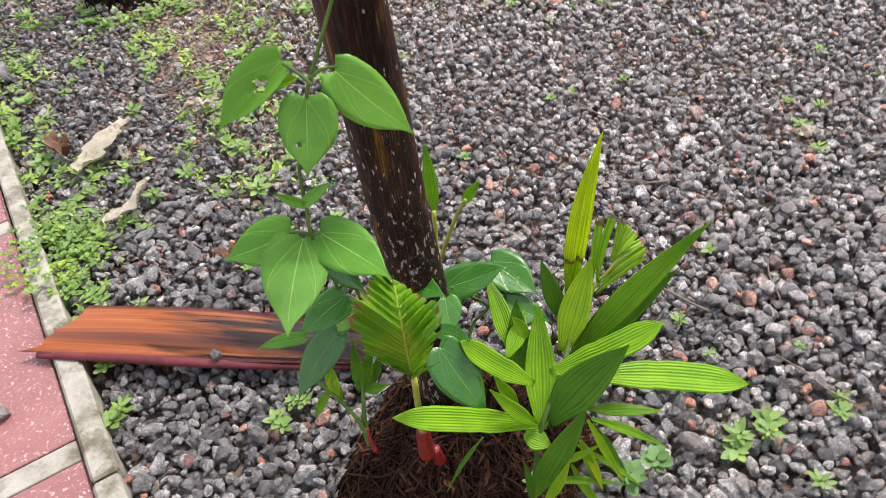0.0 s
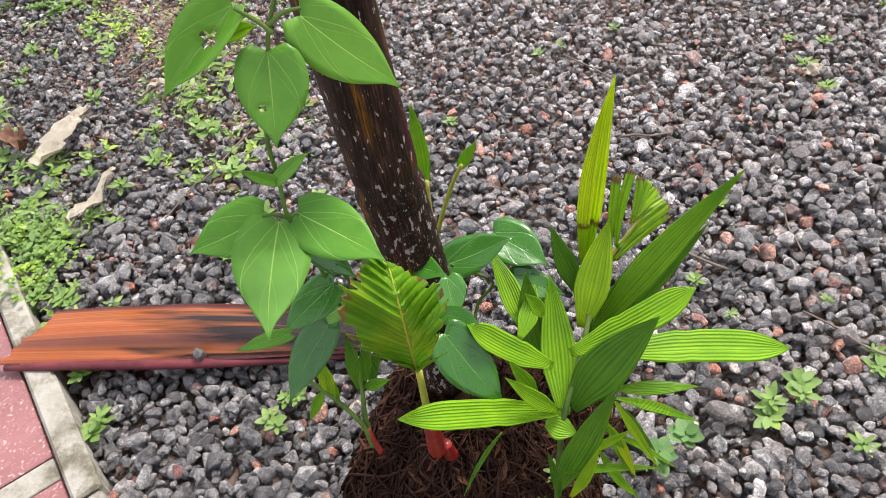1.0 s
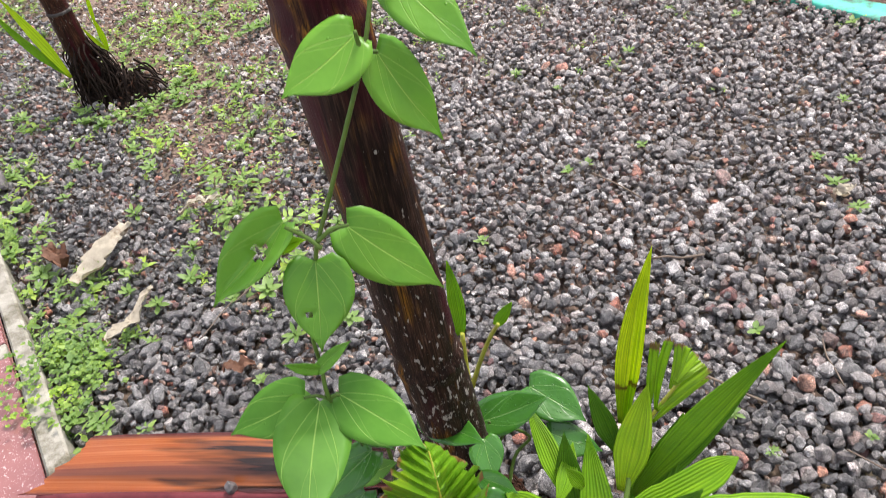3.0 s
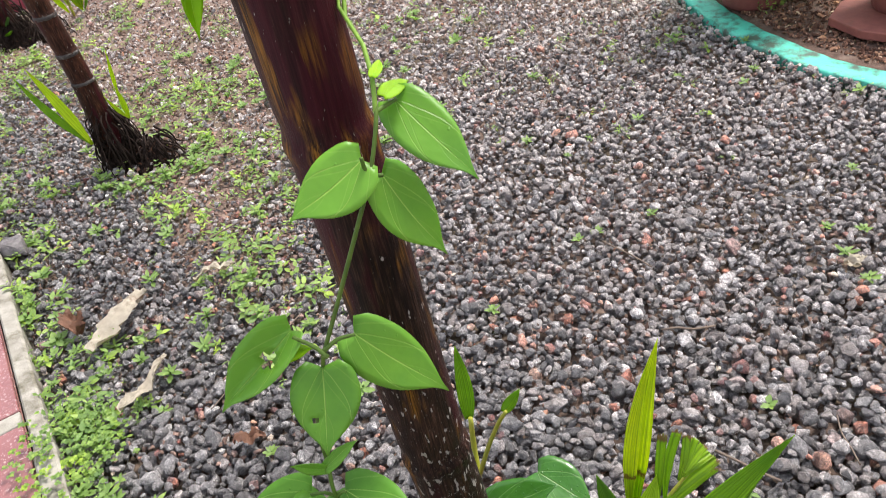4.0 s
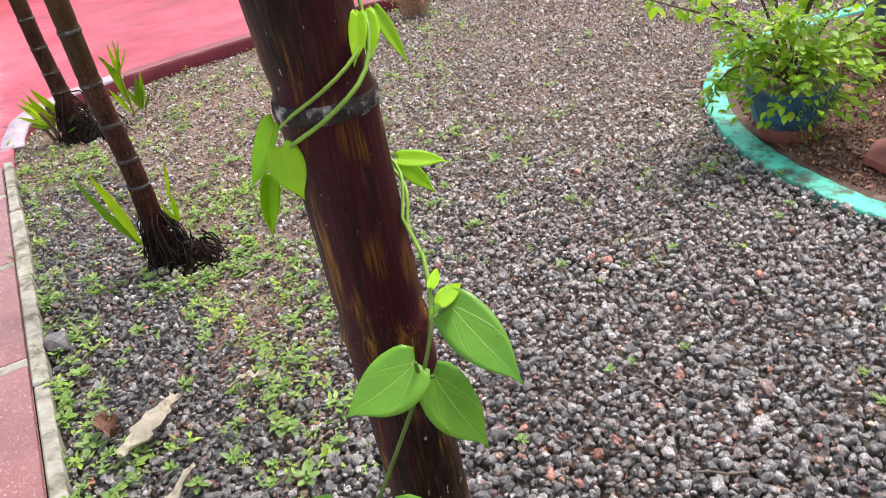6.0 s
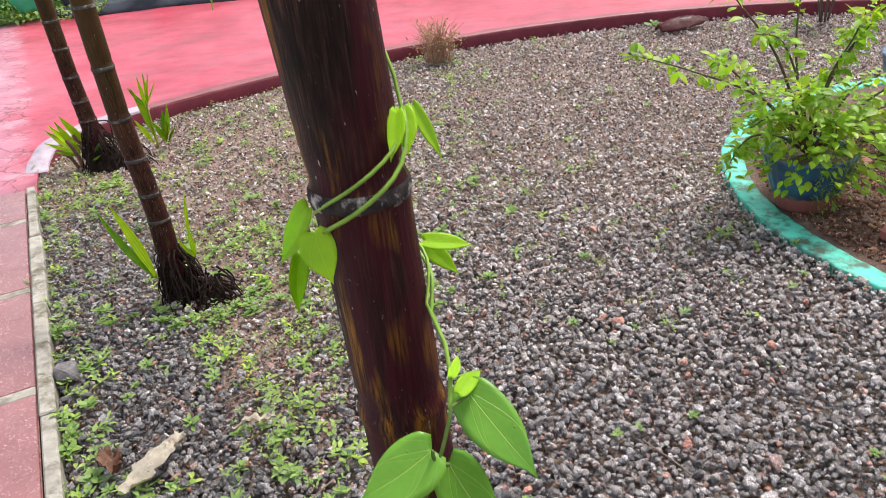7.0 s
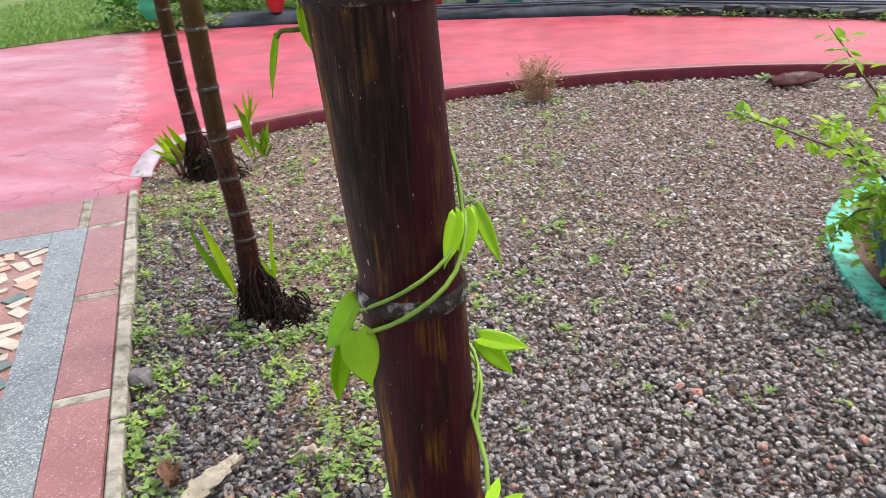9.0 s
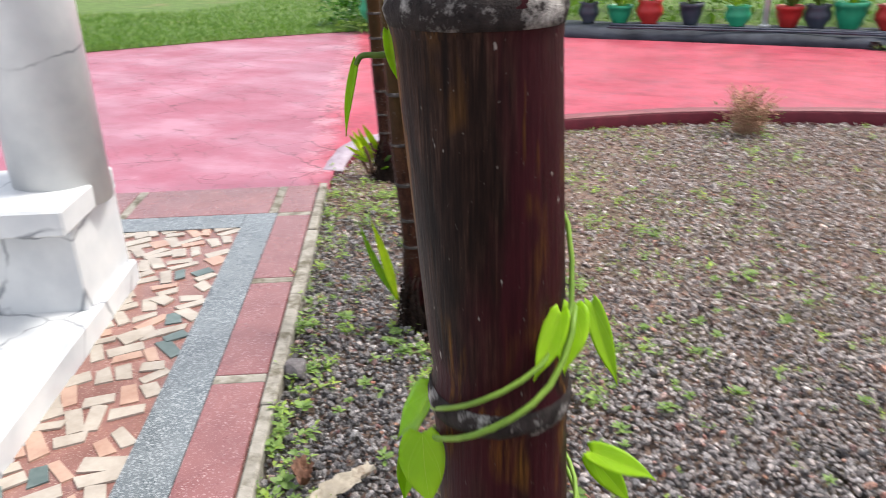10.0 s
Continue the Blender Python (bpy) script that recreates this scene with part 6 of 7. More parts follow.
for k, (b, t, w, m) in enumerate((((-1.715, 3.220, 0.060), (-1.870, 3.180, 0.235), 0.030, "palm_leaf_yellow"), ((-1.715, 3.220, 0.070), (-1.825, 3.160, 0.265), 0.034, "shoot_leaf"), ((-1.715, 3.220, 0.070), (-1.780, 3.160, 0.285), 0.030, "shoot_leaf"),
                                  ((-1.685, 3.230, 0.100), (-1.760, 3.160, 0.300), 0.034, "shoot_leaf"), ((-1.685, 3.230, 0.080), (-1.705, 3.120, 0.160), 0.034, "shoot_leaf"), ((-1.625, 3.200, 0.070), (-1.555, 3.100, 0.150), 0.038, "weed_pale"),
                                  ((-1.715, 3.220, 0.050), (-1.885, 3.150, 0.170), 0.024, "shoot_leaf"), ((-1.625, 3.180, 0.040), (-1.575, 3.080, 0.090), 0.042, "palm_leaf"), ((-1.725, 3.220, 0.050), (-1.815, 3.120, 0.120), 0.024, "palm_leaf_yellow"))):
    t = tuple(p + (q - p) * 0.68 for p, q in zip(b, t))
    leaf(TUFT_LEFT, b, t, w * 0.9, "strip", m, (0.1, -0.6, 0.8), fold=0.3, pleat=0.0016, sag=0.12, seed=220 + k)
for b, t, r in (((-1.715, 3.210, 0.000), (-1.740, 3.190, 0.130), 0.009), ((-1.685, 3.210, 0.000), (-1.705, 3.190, 0.150), 0.008), ((-1.735, 3.210, 0.000), (-1.775, 3.180, 0.090), 0.007)):
    stalk(TUFT_LEFT, "sheath", "husk_brown", r, [b, tuple((p + q) / 2 + 0.004 for p, q in zip(b, t)), t])
TUFT_RIGHT = thing("palm_shoot", "tall tuft of yellow-green palm shoots with narrow leaflets", "palm shoot", (-1.460, 3.420, 0.020))
for k, (b, t, w, m) in enumerate((((-1.470, 3.420, 0.040), (-1.525, 3.390, 0.330), 0.030, "palm_leaf_yellow"), ((-1.470, 3.420, 0.160), (-1.470, 3.390, 0.360), 0.018, "shoot_leaf"), ((-1.470, 3.420, 0.180), (-1.435, 3.390, 0.370), 0.016, "shoot_leaf"),
                                  ((-1.470, 3.420, 0.200), (-1.400, 3.380, 0.360), 0.016, "shoot_leaf"), ((-1.470, 3.420, 0.190), (-1.375, 3.380, 0.320), 0.015, "shoot_leaf"), ((-1.470, 3.420, 0.170), (-1.540, 3.390, 0.300), 0.018, "palm_leaf"),
                                  ((-1.420, 3.410, 0.030), (-1.395, 3.390, 0.200), 0.034, "palm_leaf"), ((-1.420, 3.410, 0.030), (-1.355, 3.380, 0.230), 0.030, "palm_leaf_yellow"), ((-1.420, 3.410, 0.020), (-1.450, 3.360, 0.150), 0.026, "palm_leaf_yellow"),
                                  ((-1.410, 3.400, 0.020), (-1.330, 3.360, 0.120), 0.024, "palm_leaf"), ((-1.480, 3.410, 0.020), (-1.530, 3.360, 0.170), 0.022, "shoot_leaf"))):
    t = tuple(p + (q - p) * 0.82 for p, q in zip(b, t))
    leaf(TUFT_RIGHT, b, t, w, "strip", m, (0.1, -0.6, 0.8), fold=0.3, pleat=0.0012, sag=0.08, seed=240 + k)
stalk(TUFT_RIGHT, "stem", "petiole", 0.005, [(-1.470, 3.420, 0.000), (-1.472, 3.420, 0.100), (-1.468, 3.415, 0.210)])


# ---- things lying on the gravel ----


def husk():
    """A fallen palm sheath: a long boat-shaped trough, torn at one end."""
    ob = thing("palm_sheath", "fallen orange-brown palm leaf sheath with dark wet patches on gravel", "palm sheath", (-0.42, 0.835, 0.012))
    rng = random.Random(9)
    bm = bmesh.new()
    uv = bm.loops.layers.uv.verify()
    a, b = Vector((-0.172, 0.045, 0.016)), Vector((0.30, -0.026, 0.008))
    along = (b - a).normalized()
    side = Vector((-along.y, along.x, 0))
    nu, nv = 18, 40
    rows = []
    for j in range(nv + 1):
        v = j / nv
        half = 0.049 * (1.0 - 0.30 * max(0, v - 0.45) ** 1.3 * 2)
        row = []
        for i in range(nu + 1):
            u = i / nu * 2 - 1
            torn = 0
            if v < 0.14:
                torn = (float(np.interp(u, [-1, -0.7, -0.25, 0.1, 1], [-0.050, -0.018, -0.006, 0.016, 0.022])) + rng.uniform(-0.004, 0.004)) * (1 - v / 0.14)
            hump = 0.026 * (1 - u * u) ** 0.7 * (0.65 + 0.35 * math.sin(math.pi * min(1, v * 1.2)))
            rim = 0.010 * max(0, (-u - 0.80) / 0.2) ** 2 + 0.020 * max(0, (u - 0.72) / 0.28) ** 1.5 * (0.3 + 0.7 * v)
            taper = 1 - 0.34 * max(0, v - 0.5) if u > 0 else 1
            groove = -0.012 * math.exp(-((u + 0.62) / 0.14) ** 2) * min(1, v * 2.2)
            p = a + along * (v * (b - a).length + torn) + side * (u * half * taper) + Vector((0, 0, hump + rim + groove))
            row.append((bm.verts.new(p), (i / nu, v)))
        rows.append(row)
    for r0, r1 in zip(rows, rows[1:]):
        for i in range(nu):
            q = (r0[i], r0[i + 1], r1[i + 1], r1[i])
            f = bm.faces.new([x[0] for x in q])
            for loop, x in zip(f.loops, q):
                loop[uv].uv = x[1]
    bmesh.ops.solidify(bm, geom=bm.faces[:], thickness=0.003)
    part("sheath", bm, "husk", ob)
    bm = bmesh.new()
    line = [a + along * (v * (b - a).length - 0.02) + side * (-0.050 * (1.0 - 0.30 * max(0, v - 0.45) ** 1.3 * 2)) + Vector((0, 0, 0.004 + 0.004 * math.sin(v * 5))) for v in [k / 16 for k in range(17)]]
    tube(bm, line, lambda t: 0.0065 * (0.5 + 0.6 * math.sin(math.pi * (0.15 + 0.8 * t))), 8)
    part("rim", bm, "red_sheath", ob, "dark red rolled rim")


husk()
scatter = scatter_rocks("pebble", [(-0.338, 0.800, 0.040)], [0.022], 2, 31, material="pebble")
tagged(scatter, "single dark wet pebble lying on the palm sheath", "pebble")


for at, size, words, seed in (((-0.642, 0.736, 0.029), 0.028, "dark rounded pebble lying on the red tile", 33), ((-1.020, 1.696, 0.022), 0.072, "flat dark stone lying against the concrete edging", 34)):
    tagged(scatter_rocks("stone", [at], [size], 2, seed, material="pebble"), words, "stone")


def dry_leaf(at, length, width, turn, label, material="dry", curl=0.35, seed=1):
    """A curled dead leaf."""
    rng = random.Random(seed)
    bm = bmesh.new()
    nv, nu = 18, 6
    rows = []
    for j in range(nv + 1):
        v = j / nv
        w = width * (0.12 + 0.88 * math.sin(math.pi * min(1, v * 0.92 + 0.05)) ** 0.8) * (1 + (0.5 if length > 0.1 else 0.12) * rng.uniform(-1, 1))
        row = []
        for i in range(nu + 1):
            u = i / nu * 2 - 1
            z = 0.004 + curl * width * (u * u) * 0.6 + 0.012 * abs(math.sin(v * 5 + seed)) + 0.016 * abs(noise.noise(Vector((v * 5, u * 1.8, seed)))) + rng.uniform(0, 0.003)
            row.append(bm.verts.new((v * length - length / 2, u * w / 2 + 0.15 * length * math.sin(v * 3 + seed) + 0.3 * width * noise.noise(Vector((v * 7, u, seed + 3))), z)))
        rows.append(row)
    for r0, r1 in zip(rows, rows[1:]):
        for i in range(nu):
            bm.faces.new((r0[i], r0[i + 1], r1[i + 1], r1[i]))
    bmesh.ops.solidify(bm, geom=bm.faces[:], thickness=0.0008)
    ob = tagged(part("dry_leaf", bm, material), label, "dry leaf")
    ob.matrix_world = pose(*at, 0, 0, turn)


dry_leaf((-0.675, 1.365, 0.012), 0.17, 0.050, 92, "pale torn dry leaf lying among weeds", seed=2)
dry_leaf((-0.575, 1.184, 0.012), 0.13, 0.026, 55, "narrow pale dry leaf on the gravel", seed=4)
dry_leaf((-0.755, 1.365, 0.012), 0.07, 0.045, 95, "curled brown dead leaf beside the edging", "dry_brown", 0.8, 5)
dry_leaf((-0.50, 1.47, 0.01), 0.09, 0.02, 10, "small pale leaf scrap among the weeds", seed=6)
dry_leaf((-0.36, 1.02, 0.01), 0.05, 0.025, 20, "small rust-brown leaf scrap on the gravel", "dry_brown", 0.3, 7)
dry_leaf((0.66, 1.21, 0.012), 0.035, 0.028, 60, "cream leaf scrap on the gravel", seed=8)


def twig(a, b, r, label="thin dry twig lying on the gravel"):
    rng = random.Random(int(abs(a[0] * 1000)))
    bm = bmesh.new()
    a, b = Vector(a), Vector(b)
    pts = [a.lerp(b, t) + Vector((rng.uniform(-0.004, 0.004), rng.uniform(-0.004, 0.004), rng.uniform(0, 0.004))) for t in (0, 0.3, 0.6, 1)]
    tube(bm, smooth_line(pts, 3), r, 6)
    tagged(part("twig", bm, "twig"), label, "twig", group="twigs on the gravel")


for a, b, r in (((0.274, 1.387, 0.014), (0.336, 1.291, 0.014), 0.0016), ((0.316, 1.129, 0.014), (0.396, 1.120, 0.014), 0.0018), ((0.319, 0.884, 0.014), (0.386, 0.824, 0.014), 0.0022),
                ((0.493, 0.915, 0.014), (0.487, 0.830, 0.014), 0.0013), ((-0.393, 1.186, 0.014), (-0.306, 1.310, 0.014), 0.0014), ((-0.44, 1.11, 0.014), (-0.40, 1.19, 0.012), 0.001),
                ((-0.60, 1.55, 0.014), (-0.47, 1.66, 0.016), 0.0016), ((-0.32, 1.5, 0.012), (-0.2, 1.46, 0.014), 0.0012), ((0.52, 0.66, 0.012), (0.45, 0.74, 0.014), 0.0014)):
    twig(a, b, r)


# ---- turquoise ring with the potted shrub ----


def ring_kerb():
    ob = thing("planter_ring", "curved turquoise-painted concrete planter kerb with mouldy stains", "kerb", (RING_C.x, RING_C.y, 0))
    line = []
    for k in range(181):
        a = 2 * math.pi * k / 180
        rr = RING_R + 0.006 * math.sin(5 * a + 1) + RING_W / 2
        line.append(Vector((math.cos(a) * rr, math.sin(a) * rr, 0)))
    bm = bmesh.new()
    ribbon(bm, line, RING_W / 2, -0.03, 0.006, 0.004, 0.0032)
    part("ring_body", bm, "turquoise", ob)
    # the inner bed of soil
    bm = bmesh.new()
    bmesh.ops.create_circle(bm, cap_ends=True, segments=48, radius=RING_R + 0.02)
    bmesh.ops.triangulate(bm, faces=bm.faces[:])
    bmesh.ops.subdivide_edges(bm, edges=bm.edges[:], cuts=5, use_grid_fill=True)
    for v in bm.verts:
        v.co.z = -0.002 + 0.008 * noise.noise(Vector((v.co.x * 9, v.co.y * 9, 2)))
    part("soil_bed", bm, "ring_soil", ob, "reddish brown bare soil")


ring_kerb()
rng = random.Random(21)
spots = []
while len(spots) < 15000:
    a, r = rng.uniform(2.4, 4.4), RING_R * (0.45 + 0.55 * rng.random() ** 0.7)
    spots.append((RING_C.x + math.cos(a) * r * 0.97, RING_C.y + math.sin(a) * r * 0.97, 0.003))
tagged(scatter_rocks("soil_crumb", spots, [min(0.022, rng.lognormvariate(math.log(0.0055), 0.5)) for _ in spots], 0, 22, material="grit"), "small reddish soil crumbs and grit inside the ring", "soil", kind="stuff")


def lathe(bm, profile, sides=40, ribs=0, depth=0.0):
    rings = []
    for r, z in profile:
        ring = []
        for k in range(sides):
            a = 2 * math.pi * k / sides
            rr = r * (1 + (depth * math.cos(a * ribs) if ribs else 0))
            ring.append(bm.verts.new((math.cos(a) * rr, math.sin(a) * rr, z)))
        rings.append(ring)
    for a, b in zip(rings, rings[1:]):
        for k in range(sides):
            bm.faces.new((a[k], a[(k + 1) % sides], b[(k + 1) % sides], b[k]))
    bm.faces.new(rings[0][::-1])


def leaves_mesh(name, spots, material, parent, seed):
    """Many small leaves in one mesh; each spot is a place, a direction, a length and a width."""
    rng = random.Random(seed)
    verts, faces, uvs = [], [], []
    rows = ((0, 0.12), (0.22, 0.75), (0.5, 1.0), (0.78, 0.62), (1.0, 0.04))
    for p, d, l, w in spots:
        d = Vector(d).normalized()
        up = Vector((rng.uniform(-0.5, 0.5), rng.uniform(-0.5, 0.5), 1))
        side = d.cross(up).normalized()
        nrm = side.cross(d)
        start = len(verts)
        fold = rng.uniform(0.05, 0.35)
        sag = rng.uniform(0.05, 0.3)
        for v, k in rows:
            c = Vector(p) + d * (v * l) - nrm * (sag * l * v * v)
            for u in (-1, 0, 1):
                q = c + side * (u * k * w / 2) + nrm * (fold * abs(u) * k * w / 2)
                verts.append(tuple(q))
                uvs.append((0.5 + u * 0.5, v))
        for j in range(4):
            for i in range(2):
                o = start + j * 3 + i
                faces.append((o, o + 1, o + 4, o + 3))
    ob = raw(name, verts, faces, material, parent)
    layer = ob.data.uv_layers.new(name="UVMap")
    idx = np.zeros(len(ob.data.loops), dtype=np.int32)
    ob.data.loops.foreach_get("vertex_index", idx)
    layer.data.foreach_set("uv", np.array(uvs, dtype=np.float32)[idx].ravel())
    ob["kind"] = "stuff"
    return ob


def glazed_pot(at, k, label):
    """A ribbed blue pot with a bare foot, k times 0.15 m high."""
    pot = thing("plant_pot", label, "plant pot", at)
    bm = bmesh.new()
    lathe(bm, [(r * k, z * k) for r, z in ((0.083, 0.042), (0.094, 0.075), (0.106, 0.112), (0.113, 0.142), (0.116, 0.15), (0.108, 0.15), (0.103, 0.135))], 96, 24, 0.012)
    part("body", bm, "blue_glaze", pot)
    bm = bmesh.new()
    lathe(bm, [(r * k, z * k) for r, z in ((0.070, 0.0), (0.074, 0.01), (0.080, 0.03), (0.084, 0.046))], 96, 24, 0.008)
    part("foot", bm, "terracotta", pot, "bare terracotta foot")
    bm = bmesh.new()
    bmesh.ops.create_circle(bm, cap_ends=True, segments=32, radius=0.104 * k)
    bmesh.ops.translate(bm, verts=bm.verts[:], vec=(0, 0, 0.132 * k))
    part("soil", bm, "soil", pot)


glazed_pot((1.60, 2.98, 0.004), 1.75, "large ribbed dark blue pot with terracotta foot")
glazed_pot((1.235, 2.135, 0.032), 1.15, "ribbed dark blue pot standing on a terracotta plate")


def pot_and_shrub():
    at = (0.932, 2.395, 0.004)
    glazed_pot(at, 1.12, "ribbed dark blue glazed pot with bare terracotta foot")
    shrub = thing("shrub", "leafy yellow-green shrub with thin woody branches in the blue pot", "shrub", (0.94, 2.41, 0.16))
    rng = random.Random(17)
    upright = [((-0.12, 0.0, 0.28), (-0.24, -0.02, 0.44), (-0.34, -0.05, 0.56)), ((-0.15, 0.0, 0.17), (-0.36, 0.0, 0.27), (-0.53, 0.0, 0.33)), ((-0.06, 0.02, 0.25), (-0.06, 0.05, 0.42), (-0.03, 0.08, 0.58)),
            ((0.05, 0.05, 0.2), (0.15, 0.05, 0.36), (0.22, 0.0, 0.46)), ((0.1, -0.04, 0.14), (0.24, -0.06, 0.25), (0.34, -0.08, 0.33)), ((-0.12, -0.06, 0.08), (-0.22, -0.1, 0.09), (-0.28, -0.12, 0.0)),
            ((-0.04, -0.06, 0.15), (-0.08, -0.12, 0.22), (-0.13, -0.16, 0.2)), ((0.02, 0.0, 0.2), (0.06, -0.03, 0.33), (0.08, -0.05, 0.42)), ((-0.1, 0.06, 0.12), (-0.2, 0.1, 0.22), (-0.27, 0.12, 0.28))]
    drooping = [((0.06, -0.1, 0.1), (0.12, -0.14, 0.17), (0.2, -0.18, 0.16)), ((-0.06, -0.02, 0.2), (-0.13, -0.04, 0.34), (-0.22, -0.1, 0.38)), ((0.12, 0.06, 0.16), (0.26, 0.1, 0.2), (0.36, 0.12, 0.24)),
            ((0.0, -0.08, 0.1), (0.0, -0.14, 0.13), (-0.02, -0.19, 0.06)), ((0.03, 0.02, 0.18), (0.1, 0.04, 0.3), (0.14, 0.04, 0.36)), ((-0.08, -0.08, 0.1), (-0.16, -0.12, 0.16), (-0.23, -0.15, 0.14))]
    spots = []
    for path_pts in upright + drooping:
        line = smooth_line([Vector((0, 0, -0.01))] + [Vector(p) for p in path_pts], 7)
        bm = bmesh.new()
        tube(bm, line, lambda t: 0.0052 * (1 - 0.8 * t), 6)
        part("branch", bm, "woody", shrub)
        bare = 0.55 if path_pts[2][2] > 0.5 else 0.25
        for _ in range(80 if bare < 0.5 else 34):
            t = bare + (1 - bare) * rng.random() ** 0.8
            p = line[int(t * (len(line) - 1))]
            d = Vector((rng.gauss(0, 1), rng.gauss(0, 1), rng.gauss(0.1, 0.5)))
            l = rng.uniform(0.018, 0.046)
            spots.append((p + d.normalized() * rng.uniform(0, 0.03), d, l, l * rng.uniform(0.42, 0.62)))
    for _ in range(950):
        a, r = rng.uniform(0, 6.283), 0.21 * rng.random() ** 0.6
        p = Vector((math.cos(a) * r, math.sin(a) * r - 0.02, rng.uniform(-0.02, 0.22) - r * 0.25))
        d = Vector((math.cos(a), math.sin(a), rng.uniform(-0.6, 0.5)))
        l = rng.uniform(0.016, 0.040)
        spots.append((p, d, l, l * rng.uniform(0.45, 0.7)))
    leaves_mesh("foliage", spots, "bush_leaf", shrub, 18)
    tuft = thing("weed", "fine trailing weeds growing over the rim of the blue pot", "weed", at)
    spots = []
    for _ in range(700):
        a = rng.uniform(-1.75, 0.35)
        z = 0.17 - 0.17 * rng.random() ** 1.5
        r = (0.085 + 0.035 * min(1, z / 0.14)) * rng.uniform(0.9, 1.12)
        spots.append((Vector((math.cos(a) * r, math.sin(a) * r, z)), Vector((rng.gauss(math.cos(a), 0.6), rng.gauss(math.sin(a), 0.6), rng.gauss(0, 0.6))), rng.uniform(0.006, 0.016), rng.uniform(0.003, 0.007)))
    leaves_mesh("foliage", spots, "weed", tuft, 19)


pot_and_shrub()


def shard(at, turn, size, thick, tilt, label, seed, n=6):
    rng = random.Random(seed)
    bm = bmesh.new()
    pts = [(math.cos(k / n * 6.283) * size * rng.uniform(0.86, 1.04), math.sin(k / n * 6.283) * size * rng.uniform(0.84, 1.0)) for k in range(n)]
    f = bm.faces.new([bm.verts.new((x, y, 0)) for x, y in pts])
    r = bmesh.ops.extrude_face_region(bm, geom=[f])
    bmesh.ops.translate(bm, verts=[g for g in r["geom"] if isinstance(g, bmesh.types.BMVert)], vec=(0, 0, thick))
    bmesh.ops.recalc_face_normals(bm, faces=bm.faces[:])
    bmesh.ops.bevel(bm, geom=bm.edges[:], offset=0.002, segments=1, affect="EDGES")
    ob = tagged(part("tile_shard", bm, "terracotta", smooth=False), label, "tile shard", group="broken tiles in the ring")
    ob.matrix_world = pose(*at, tilt, 0, turn)


shard((1.185, 2.105, 0.010), 32, 0.158, 0.022, 0, "chipped terracotta plate lying on soil under a pot", 1, 8)
shard((1.02, 2.38, 0.01), 60, 0.032, 0.022, 8, "small brick-red tile chip beside the pot", 2)
shard((1.19, 2.64, 0.01), 100, 0.05, 0.02, 0, "brick-red tile fragment behind the pot", 3)

# ---- small plants ----


def weed(at, size, label, seed, tall=0.5, material="weed", group="weeds in the gravel", slim=0.5):
    """A seedling: a short stem with pairs of leaves."""
    rng = random.Random(seed)
    ob = thing("weed", label, "weed", at, group)
    bm = bmesh.new()
    h = size * tall
    lean = Vector((rng.uniform(-0.2, 0.2), rng.uniform(-0.2, 0.2), 1))
    tube(bm, [lean * (h * k / 4) for k in range(5)], 0.0011, 5)
    part("stem", bm, "stem", ob)
    for k in range(rng.randint(8, 12)):
        a = k * 2.4 + rng.uniform(-0.3, 0.3)
        z = h * (0.2 + 0.8 * (k / 11))
        p = lean * z
        l = size * rng.uniform(0.4, 0.75) * (1 - 0.4 * k / 11)
        d = Vector((math.cos(a), math.sin(a), rng.uniform(0.1, 0.55))).normalized()
        bm = bmesh.new()
        blade(bm, p, p + d * l, l * slim, (0, 0, 1), "oval", sag=0.08, nu=4, nv=7, seed=k)
        part("leaf", bm, material, ob)
    return ob


first = [((0.229, 1.413, 0.004), 0.03), ((-0.472, 0.736, 0.004), 0.05), ((0.67, 1.333, 0.004), 0.03), ((0.728, 1.308, 0.004), 0.03), ((0.668, 1.254, 0.004), 0.045), ((0.673, 1.18, 0.004), 0.04),
         ((0.408, 0.644, 0.004), 0.05), ((0.364, 0.625, 0.004), 0.05), ((0.444, 0.555, 0.004), 0.04), ((0.419, 0.959, 0.004), 0.03), ((0.338, 0.818, 0.004), 0.035), ((-0.577, 0.962, 0.006), 0.05),
         ((-0.62, 0.976, 0.01), 0.04), ((-0.21, 0.732, 0.004), 0.035), ((-0.235, 0.69, 0.004), 0.035), ((-0.329, 1.005, 0.004), 0.03), ((-0.405, 1.24, 0.004), 0.04), ((0.045, 1.249, 0.004), 0.035),
         ((0.492, 0.761, 0.004), 0.02), ((0.363, 0.757, 0.004), 0.025), ((0.51, 0.671, 0.004), 0.03), ((-0.514, 0.815, 0.012), 0.035)]
at_roots = [((0.064, 0.52, 0.075), 0.045), ((0.09, 0.53, 0.1), 0.03),
         ((-0.02, 0.50, 0.105), 0.03), ((-0.08, 0.50, 0.06), 0.035), ((-0.05, 0.49, 0.05), 0.03), ((-0.005, 0.475, 0.115), 0.04), ((0.095, 0.475, 0.075), 0.04), ((0.065, 0.465, 0.06), 0.045), ((-0.075, 0.485, 0.085), 0.035), ((0.15, 0.50, 0.04), 0.04),
         ((-0.524, 0.818, 0.004), 0.030), ((-0.484, 0.722, 0.004), 0.055), ((-0.624, 0.970, 0.004), 0.050), ((-0.566, 0.951, 0.004), 0.045), ((0.355, 0.607, 0.004), 0.050), ((0.403, 0.624, 0.004), 0.050), ((0.506, 0.648, 0.004), 0.040), ((-0.247, 0.705, 0.004), 0.040), ((-0.226, 0.731, 0.004), 0.035)]
